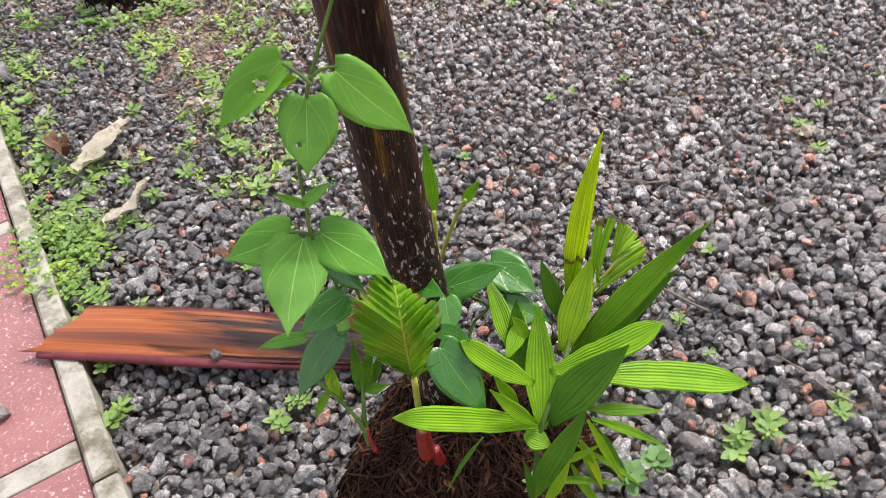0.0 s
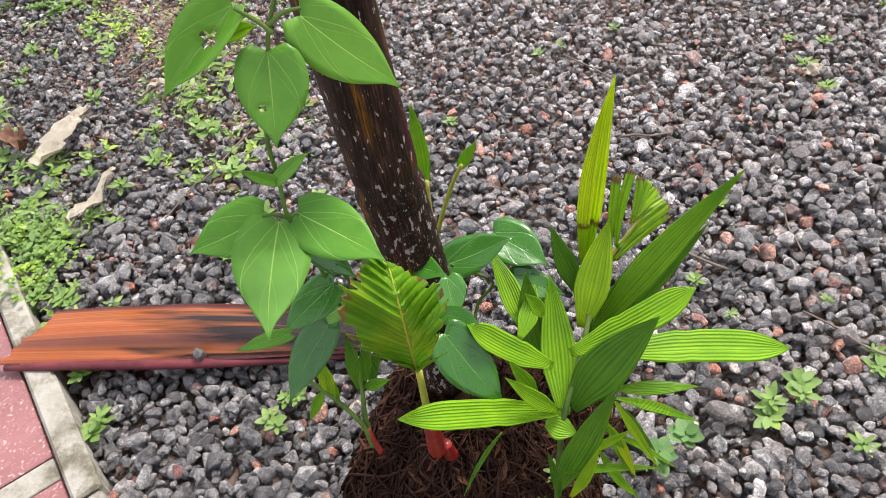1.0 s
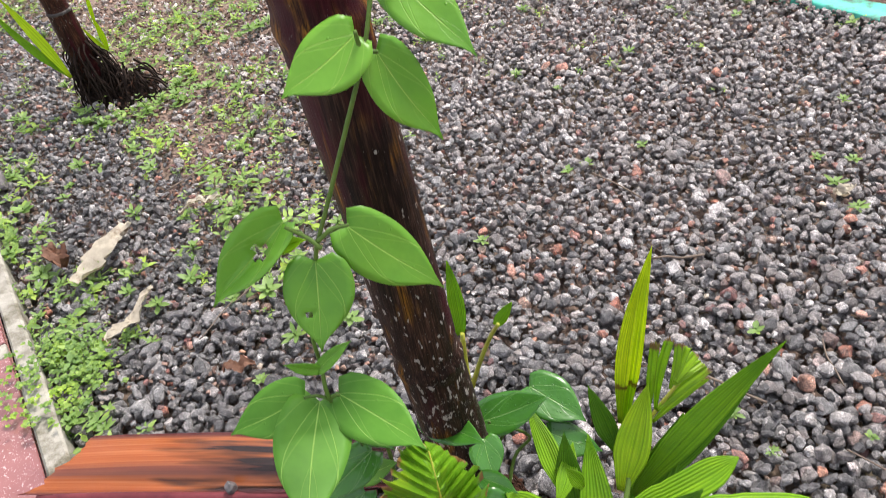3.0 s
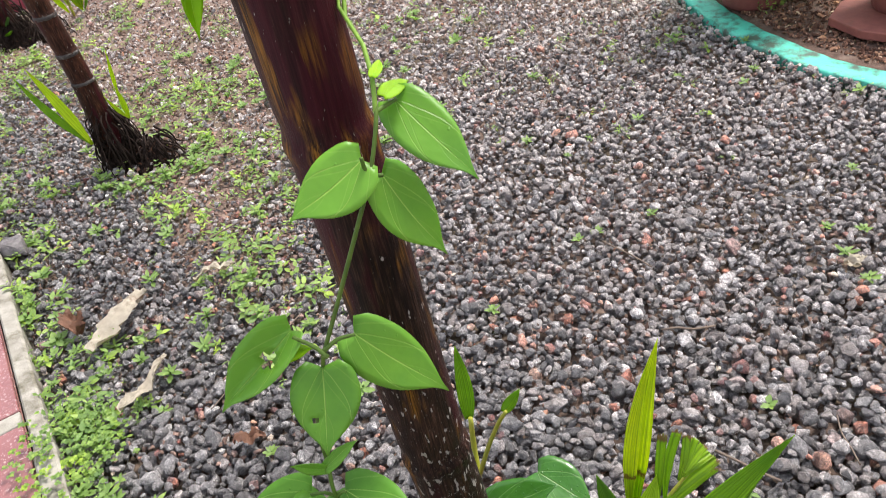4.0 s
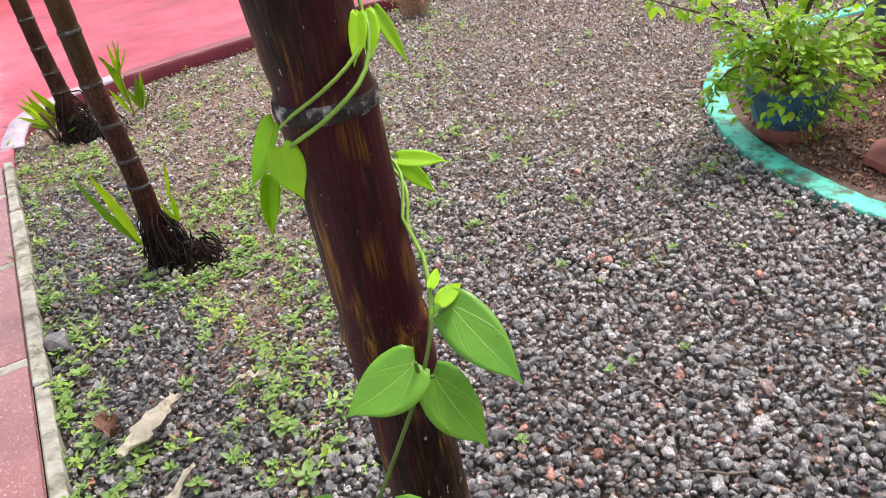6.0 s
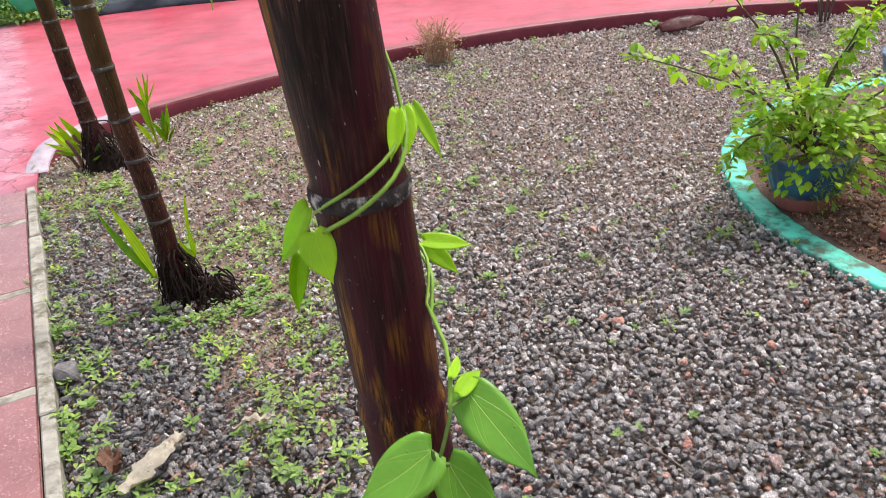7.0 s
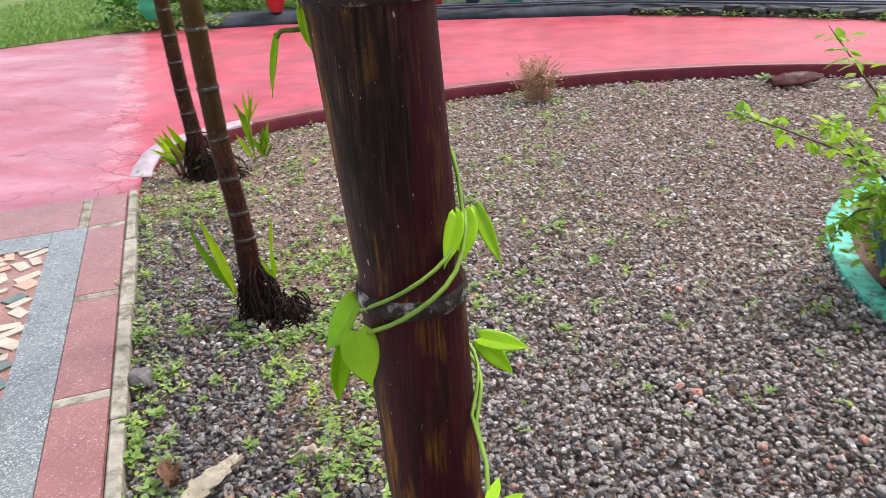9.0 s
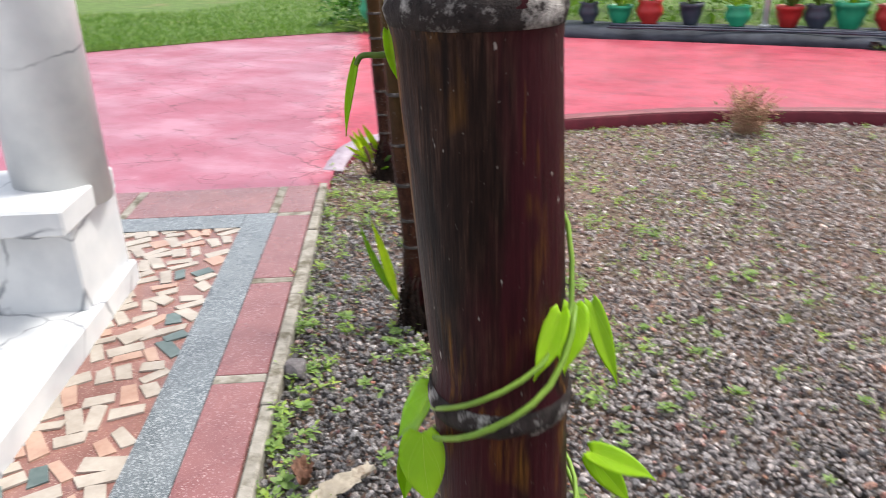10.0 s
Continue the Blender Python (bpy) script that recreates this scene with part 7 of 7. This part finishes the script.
kinds = [weed(p, s, "small green seedling weed rooted in the gravel", 300 + i, 0.5 if i % 2 else 0.3, slim=0.36 if i % 3 else 0.5) for i, (p, s) in enumerate((p, s * 0.85) for p, s in first[:9])]
for i, (p, s) in enumerate(first[9:] + at_roots):
    w = copy_thing(kinds[i % 9], pose(*p, 0, 0, i * 67))
    w.scale = [s / first[i % 9][1]] * 3
weed((1.309, 2.73, 0.006), 0.13, "lime green leafy sprig on bare soil", 352, 0.5, "bush_leaf", slim=0.6)
weed((0.205, 0.555, 0.045), 0.042, "pale grey-green broad-leaved weed at the sapling's foot", 350, 0.5, "weed_pale", slim=0.6)
weed((0.245, 0.585, 0.03), 0.04, "pale grey-green broad-leaved weed at the sapling's foot", 351, 0.4, "weed_pale", slim=0.7)

rng = random.Random(76)
count = 0
while count < 110:
    x, y = rng.uniform(-1.25, 0.15), 1.05 + 1.7 * rng.random() ** 1.2
    near_roots = math.hypot(x + 0.80, y - 1.95) < 0.22
    if not in_bed(x, y, 0.01) or (x > -0.25 - (1.2 - y) * 0.2 and rng.random() > 0.15) or (not near_roots and rng.random() < 0.35 + 0.5 * noise.noise(Vector((x * 3, y * 3, 7)))):
        continue
    w = copy_thing(kinds[count % 9], pose(x, y, 0.003, rng.uniform(-12, 12), rng.uniform(-12, 12), rng.uniform(0, 360)))
    w.scale = [rng.uniform(0.026, 0.06) / first[count % 9][1]] * 3
    count += 1
for i in range(30):
    a = -2.7 + i * 0.115
    w = copy_thing(kinds[i % 9], pose(-0.80 + math.cos(a) * rng.uniform(0.10, 0.20), 2.03 + math.sin(a) * rng.uniform(0.08, 0.15), 0.0, 0, 0, i * 77))
    w.scale = [rng.uniform(0.028, 0.05) / first[i % 9][1]] * 3
for i in range(26):
    x, y = rng.uniform(0.05, 1.1), rng.uniform(1.25, 3.2)
    if in_bed(x, y, 0.02):
        w = copy_thing(kinds[i % 9], pose(x, y, 0.002, 0, 0, i * 61))
        w.scale = [rng.uniform(0.022, 0.042) / first[i % 9][1]] * 3
rng = random.Random(77)


def weed_density(x, y):
    n1 = 0.5 + 0.5 * noise.noise(Vector((x * 3.1, y * 3.1, 7)))
    n2 = 0.5 + 0.5 * noise.noise(Vector((x * 9, y * 9, 1)))
    left = min(1, max(0, (-0.12 - x + (y - 1.2) * 0.12) / 0.35)) * min(1, max(0, (y - 1.0) / 0.25))
    rim = math.exp(-(((Vector((x, y)) - A).dot(N) - 0.20) / 0.045) ** 2)
    clover = math.exp(-((x + 0.72) ** 2 + (y - 1.12) ** 2) / 0.006)
    off = (Vector((x, y)) - A).dot(N) - 0.168
    left *= 1 - 0.75 * min(1, max(0, (off - 0.05) / 0.04)) * min(1, max(0, (0.36 - off) / 0.08)) * min(1, max(0, (y - 1.3) / 0.2))
    far = 0.19 * min(1, max(0, (y - 1.6) / 0.6))
    return (left * 0.85 + far) * max(0, n1 * 1.5 - 0.45) * (0.35 + n2) + rim * 0.36 * n1 + clover * 1.3 + 1.6 * n2 * math.exp(-((x + 1.56) ** 2 + (y - 2.92) ** 2) / 0.08)


spots, tries = [], 0
while tries < 25000:
    tries += 1
    y = 0.9 + 4.1 * rng.random() ** 1.35
    x = rng.uniform(-1.95, 0.9 + y * 0.25)
    if not in_bed(x, y, -0.02) or rng.random() > weed_density(x, y) * (1.0 if y < 2.6 else 0.75):
        continue
    lush = x < -0.25 and y < 2.5
    size = rng.uniform(0.005, 0.010) if rng.random() < (0.5 if lush else 0.85) else rng.uniform(0.011, 0.022)
    for _ in range(rng.randint(1, 4)):
        foot = Vector((x + rng.gauss(0, 0.012), y + rng.gauss(0, 0.012), 0.0))
        tall = size * rng.uniform(0.5, 1.9)
        lean = Vector((rng.gauss(0, 0.35), rng.gauss(0, 0.35), 1))
        a = rng.uniform(0, 6.283)
        tiers = rng.randint(2, 3)
        for tier in range(tiers):
            p = foot + lean * (tall * (tier + 0.4) / tiers)
            a += 1.57 + rng.gauss(0, 0.25)
            l = size * (1.15 - 0.28 * tier) * rng.uniform(0.8, 1.2)
            for turn in (0, math.pi):
                q = a + turn + rng.gauss(0, 0.2)
                spots.append((p, Vector((math.cos(q), math.sin(q), 0.15 + 0.3 * tier + rng.gauss(0, 0.12))), l, l * rng.uniform(0.38, 0.55)))
def clover_patch():
    """A low mat of tiny round-leaved weeds that spills over the edging."""
    rng = random.Random(91)
    spots = []
    for _ in range(420):
        a, r = rng.uniform(0, 6.283), rng.random() ** 0.6
        x = (-0.668) + math.cos(a) * r * 0.085 + rng.gauss(0, 0.01)
        y = 1.062 + math.sin(a) * r * 0.11 + rng.gauss(0, 0.01)
        on_tile = (Vector((x, y)) - A).dot(N) < 0.17
        if on_tile and rng.random() < 0.45:
            continue
        h = (0.030 if on_tile else 0.004) + rng.uniform(0.004, 0.022)
        turn = rng.uniform(0, 6.283)
        l = rng.uniform(0.0045, 0.0085)
        for k in range(rng.choice((3, 4, 5))):
            q = turn + k * 1.4
            spots.append((Vector((x, y, h)), Vector((math.cos(q), math.sin(q), rng.uniform(0.05, 0.4))), l, l * rng.uniform(0.7, 0.9)))
    tagged(leaves_mesh("clover", spots, "weed", None, 92), "low mat of small round-leaved weeds over the edging", "weeds", kind="stuff")


clover_patch()
tagged(leaves_mesh("weed_cover", spots, "weed", None, 5), "scattered low green weeds creeping over gravel and soil", "weeds", kind="stuff")

# ---- by the far kerb ----


def red_bush():
    ob = thing("dry_bush", "reddish wiry little bush against the kerb", "bush", (-0.27, 4.56, 0))
    rng = random.Random(41)
    bm = bmesh.new()
    spots = []
    for _ in range(150):
        a, r = rng.uniform(0, 6.283), rng.uniform(0.02, 0.17)
        top = Vector((math.cos(a) * r, math.sin(a) * r * 0.7, rng.uniform(0.08, 0.25)))
        tube(bm, smooth_line([Vector((math.cos(a) * r * 0.55, math.sin(a) * r * 0.4, 0)), top * 0.6 + Vector((0, 0, 0.02)), top], 3), 0.0013, 4)
        for _ in range(5):
            d = Vector((rng.gauss(0, 1), rng.gauss(0, 1), rng.gauss(0.3, 0.6)))
            spots.append((top * rng.uniform(0.5, 1.0), d, 0.018, 0.008))
    tagged(part("twig", bm, "red_sprig", ob), kind="stuff")
    leaves_mesh("foliage", spots, "red_sprig", ob, 42)
    green = []
    for _ in range(170):
        a, r = rng.uniform(0, 6.283), rng.uniform(0.02, 0.18)
        l = rng.uniform(0.012, 0.026)
        green.append((Vector((math.cos(a) * r, math.sin(a) * r * 0.7, rng.uniform(0.01, 0.22) * (1.1 - r * 3))), Vector((rng.gauss(0, 1), rng.gauss(0, 1), rng.uniform(0.1, 1))), l, l * 0.45))
    leaves_mesh("new_growth", green, "far_leaf", ob, 43)


red_bush()


def far_sheath():
    """A short fallen sheath, arched along its length and pointed at both ends."""
    ob = thing("palm_sheath", "dark red fallen palm sheath by the kerb", "palm sheath", (1.15, 4.87, 0.0))
    rng = random.Random(44)
    bm = bmesh.new()
    rows = []
    for j in range(19):
        v = j / 18
        half = 0.075 * math.sin(math.pi * (0.18 + 0.80 * v)) ** 0.8
        rows.append([bm.verts.new((v * 0.32 - 0.16, u / 5 * half, 0.006 + 0.062 * (1 - abs(u / 5)) ** 0.8 * half / 0.075 + rng.uniform(-0.004, 0.004) + 0.03 * v * v)) for u in range(-5, 6)])
    for a, b in zip(rows, rows[1:]):
        for k in range(10):
            bm.faces.new((a[k], b[k], b[k + 1], a[k + 1]))
    bmesh.ops.solidify(bm, geom=bm.faces[:], thickness=0.004)
    part("sheath", bm, "red_sheath", ob).matrix_local = pose(0, 0, 0, 0, 0, 14)


far_sheath()
weed((0.98, 4.93, 0.004), 0.09, "small pale-leaved weed beside the kerb", 360, 0.6, "far_leaf", slim=0.6)


def far_shrub():
    ob = thing("shrub", "thin upright shrub with dull reddish leaves", "shrub", (1.9, 4.75, 0))
    rng = random.Random(51)
    spots = []
    for k in range(7):
        a = k * 0.9
        top = Vector((math.cos(a) * 0.14, math.sin(a) * 0.1, rng.uniform(0.45, 0.65)))
        line = smooth_line([Vector((math.cos(a) * 0.02, math.sin(a) * 0.02, 0)), top * 0.5, top], 6)
        bm = bmesh.new()
        tube(bm, line, lambda t: 0.006 * (1 - 0.6 * t), 6)
        part("branch", bm, "woody", ob)
        for _ in range(45):
            p = line[int((0.45 + 0.55 * rng.random()) * (len(line) - 1))]
            d = Vector((rng.gauss(0, 1), rng.gauss(0, 1), rng.gauss(0, 0.6)))
            spots.append((p, d, rng.uniform(0.03, 0.06), rng.uniform(0.015, 0.03)))
    leaves_mesh("foliage", spots, "red_sprig", ob, 52)


far_shrub()

# ---- beyond the driveway ----


def far_edging():
    ob = thing("plastic_edging", "black plastic sheet folded over a low bank, with hoses", "edging", (0, 7.7, 0))
    bm = bmesh.new()
    line = [Vector((x, 0.10 * math.sin(x * 0.5) + 0.02 * math.sin(x * 4) + (0.0 if x > -3 else (x + 3) * 0.25) - float(np.interp(x, [0.1, 0.85, 1.45, 2.26, 4.6, 11], [0, 0.19, 0.37, 0.68, 1.38, 1.6])), 0)) for x in [-4.0 + 0.18 * k for k in range(84)]]
    rng = random.Random(61)
    prof = [(-0.02, 0.0), (0.0, 0.04), (0.05, 0.085), (0.25, 0.10), (0.55, 0.10)]
    rows = [[bm.verts.new(p + Vector((rng.uniform(-0.015, 0.015), o * (1 + min(1.8, max(0, p.x - 0.2))) + rng.uniform(-0.015, 0.015), z + rng.uniform(-0.008, 0.008) * (z > 0)))) for o, z in prof] for p in line]
    for a, b in zip(rows, rows[1:]):
        for k in range(len(prof) - 1):
            bm.faces.new((a[k], b[k], b[k + 1], a[k + 1]))
    bmesh.ops.recalc_face_normals(bm, faces=bm.faces[:])
    bmesh.ops.solidify(bm, geom=bm.faces[:], thickness=0.004)
    part("sheet", bm, "black_sheet", ob)
    for off, h in ((0.05, 0.108), (0.10, 0.12), (0.16, 0.118)):
        bm = bmesh.new()
        tube(bm, smooth_line([p + Vector((0, off + 0.03 * math.sin(p.x * 2 + off * 40), h)) for p in line[12::6]], 4), 0.010, 7)
        part("hose", bm, "pot_black", ob, "black garden hose")


far_edging()


def stone_wall():
    """A low retaining wall of rough grey blocks at the far side of the driveway."""
    ob = thing("stone_wall", "low dry-stone retaining wall of rough dark grey blocks", "wall", (0, 0, 0))
    ob["kind"] = "structure"
    rng = random.Random(66)
    foot = lambda x: float(np.interp(x, [0.3, 0.85, 1.45, 2.26, 4.6], [7.62, 7.48, 7.31, 7.0, 6.3])) + 0.06
    x = 0.35
    while x < 4.6:
        w = rng.uniform(0.07, 0.22)
        z = -0.015
        for h in (rng.uniform(0.045, 0.075), rng.uniform(0.03, 0.05)):
            bm = bmesh.new()
            box(bm, (-w / 2, -0.07, 0), (w / 2, 0.05, h), 0.016)
            for v in bm.verts:
                v.co += Vector((rng.uniform(-0.016, 0.016), rng.uniform(-0.022, 0.016), rng.uniform(-0.014, 0.008)))
            block = part("block", bm, "wall_stone", ob)
            block.matrix_local = pose(x + w / 2 + rng.uniform(-0.02, 0.02), foot(x) + rng.uniform(-0.015, 0.015), z, rng.uniform(-5, 5), rng.uniform(-6, 6), rng.uniform(-24, -8))
            z += h - 0.008
        x += w * 0.93
    spots = []
    for _ in range(34):
        x = rng.uniform(0.4, 3.4)
        for _ in range(rng.randint(4, 16)):
            l = rng.uniform(0.018, 0.045)
            spots.append((Vector((x + rng.gauss(0, 0.05), foot(x) - 0.11 + rng.gauss(0, 0.012), rng.uniform(0.005, 0.05))), Vector((rng.gauss(0, 1), rng.gauss(-0.3, 0.6), rng.uniform(0.2, 1.2))), l, l * 0.45))
    tagged(leaves_mesh("weeds", spots, "far_leaf", None, 67), "small green weeds along the foot of the stone wall", "weeds", kind="stuff")


stone_wall()


def small_pot(x, y, material, colour, r, h, seed, plant=True):
    pot = thing("plant_pot", colour + " plastic plant pot on the black sheet", "plant pot", (x, y, 0.10), "row of pots beyond the driveway")
    bm = bmesh.new()
    if seed % 2:
        prof = [(r * 0.55, 0), (r * 0.62, 0.01), (r * 0.95, h * 0.55), (r, h * 0.8), (r * 1.08, h * 0.82), (r * 1.08, h), (r * 0.95, h), (r * 0.9, h * 0.8)]
    else:
        prof = [(r * 0.6, 0), (r * 0.58, h * 0.08), (r * 0.98, h * 0.4), (r * 1.0, h * 0.62), (r * 0.82, h * 0.86), (r * 0.98, h), (r * 0.85, h), (r * 0.75, h * 0.85)]
    lathe(bm, prof, 32)
    part("body", bm, material, pot)
    bm = bmesh.new()
    bmesh.ops.create_circle(bm, cap_ends=True, segments=20, radius=r * 0.85)
    bmesh.ops.translate(bm, verts=bm.verts[:], vec=(0, 0, h * 0.86))
    part("soil", bm, "soil", pot)
    if not plant:
        return
    rng = random.Random(seed)
    ob = thing("potted_plant", "green plant growing in a plastic pot", "plant", (x, y, 0.10 + h * 0.85), "plants in the pots")
    spots = []
    for _ in range(70):
        a = rng.uniform(0, 6.283)
        d = Vector((math.cos(a), math.sin(a), rng.uniform(0.4, 2.2)))
        spots.append((Vector((math.cos(a) * 0.02, math.sin(a) * 0.02, rng.uniform(0, 0.15))), d, rng.uniform(0.1, 0.26), rng.uniform(0.015, 0.04)))
    leaves_mesh("foliage", spots, "far_leaf" if seed % 3 else "bush_leaf", ob, seed)


for k, (x, y, m, c, r, h) in enumerate(((-2.60, 7.92, "pot_green", "green", 0.115, 0.22), (-3.10, 7.75, "pot_red", "red", 0.10, 0.19), (-4.25, 7.45, "pot_green", "green", 0.15, 0.24), (-3.95, 7.65, "pot_black", "black", 0.11, 0.2),
                                        (-2.13, 8.0, "pot_black", "black", 0.10, 0.19), (-1.83, 8.02, "pot_green", "green", 0.115, 0.17), (-1.55, 8.05, "pot_red", "red", 0.125, 0.22), (-1.17, 8.06, "pot_black", "dark blue", 0.105, 0.2),
                                        (-0.76, 8.1, "pot_green", "green", 0.115, 0.18), (-0.33, 8.12, "pot_red", "red", 0.115, 0.19), (-0.10, 8.14, "pot_black", "dark blue", 0.115, 0.2), (0.16, 8.15, "pot_green", "green", 0.135, 0.23),
                                        (0.47, 8.15, "pot_red", "red", 0.13, 0.21), (0.85, 8.15, "pot_black", "black", 0.11, 0.2), (1.25, 8.15, "pot_green", "green", 0.12, 0.2))):
    small_pot(x, y, m, c, r, h, 400 + k)

pole = thing("post", "thin white metal post standing behind the pots", "post", (-0.52, 8.1, 0.1))
bm = bmesh.new()
tube(bm, [Vector((0, 0, z)) for z in (0, 0.5, 1.0, 1.8)], 0.028, 14)
part("tube", bm, "pole", pole)
bm = bmesh.new()
tube(bm, [Vector((0, 0, z)) for z in (0, 0.02)], 0.05, 14)
part("base", bm, "pole", pole)


def lawn():
    bm = bmesh.new()
    pts = [(-4.2, 7.56), (-4.75, 7.1), (-5.3, 6.5), (-6.15, 5.3), (-8.5, 2.0), (-30, 2), (-30, 60), (40, 60), (40, 8.2), (4, 8.35), (0, 8.2), (-3.4, 7.95)]
    f = bm.faces.new([bm.verts.new((x, y, 0.012)) for x, y in pts])
    if f.normal.z < 0:
        f.normal_flip()
    bmesh.ops.triangulate(bm, faces=[f])
    tagged(part("lawn", bm, "lawn_soil"), "mown green lawn beyond the driveway", "lawn", kind="structure")
    rng = random.Random(71)
    verts, faces = [], []
    for _ in range(26000):
        y = 5.3 + 6.5 * rng.random() ** 1.3
        edge = float(np.interp(y, [5.3, 6.5, 7.1, 7.5, 8.2], [-6.15, -5.3, -4.75, -4.3, -2.8]))
        x = edge + 0.06 - rng.random() ** 1.2 * 5 if rng.random() < 0.75 or y < 8.3 else rng.uniform(-3, 3)
        h, a = rng.uniform(0.025, 0.075), rng.uniform(0, 6.283)
        w = 0.006
        o = len(verts)
        verts += [(x - math.cos(a) * w, y - math.sin(a) * w, 0.01), (x + math.cos(a) * w, y + math.sin(a) * w, 0.01), (x + rng.uniform(-0.03, 0.03), y + rng.uniform(-0.03, 0.03), 0.01 + h)]
        faces.append((o, o + 1, o + 2))
    tagged(raw("grass", verts, faces, "far_leaf"), "short lawn grass and low weeds", "grass", kind="stuff")


lawn()


def hedge(name, label, x0, x1, y0, y1, z1, count, material, seed, size=(0.05, 0.12), category="hedge"):
    rng = random.Random(seed)
    spots = []
    for _ in range(count):
        x, y = rng.uniform(x0, x1), rng.uniform(y0, y1)
        top = z1 * (0.55 + 0.6 * (0.5 + 0.5 * noise.noise(Vector((x * 2.2, y * 2.2, seed)))))
        z = top * rng.random() ** 0.7
        d = Vector((rng.gauss(0, 1), rng.gauss(-0.5, 1), rng.gauss(0.2, 0.7)))
        l = rng.uniform(*size)
        spots.append(((x, y, z), d, l, l * rng.uniform(0.35, 0.6)))
    ob = leaves_mesh(name, spots, material, None, seed)
    tagged(ob, label, category, kind="stuff")


hedge("undergrowth", "mixed green undergrowth behind the pots", -2.6, 4.0, 8.5, 10.6, 0.75, 5200, "far_leaf", 81)
hedge("undergrowth", "tangled dark green plants at the lawn edge", -4.7, -2.7, 8.0, 9.4, 0.7, 2600, "far_leaf", 82)
hedge("fern_clump", "silvery green clump at the driveway edge", -5.1, -4.35, 7.55, 8.3, 0.5, 900, "heart_dark", 83, (0.04, 0.09))
hedge("edge_weeds", "low weeds along the black sheet", -4.6, -3.5, 7.2, 7.6, 0.13, 420, "weed", 84, (0.03, 0.06))
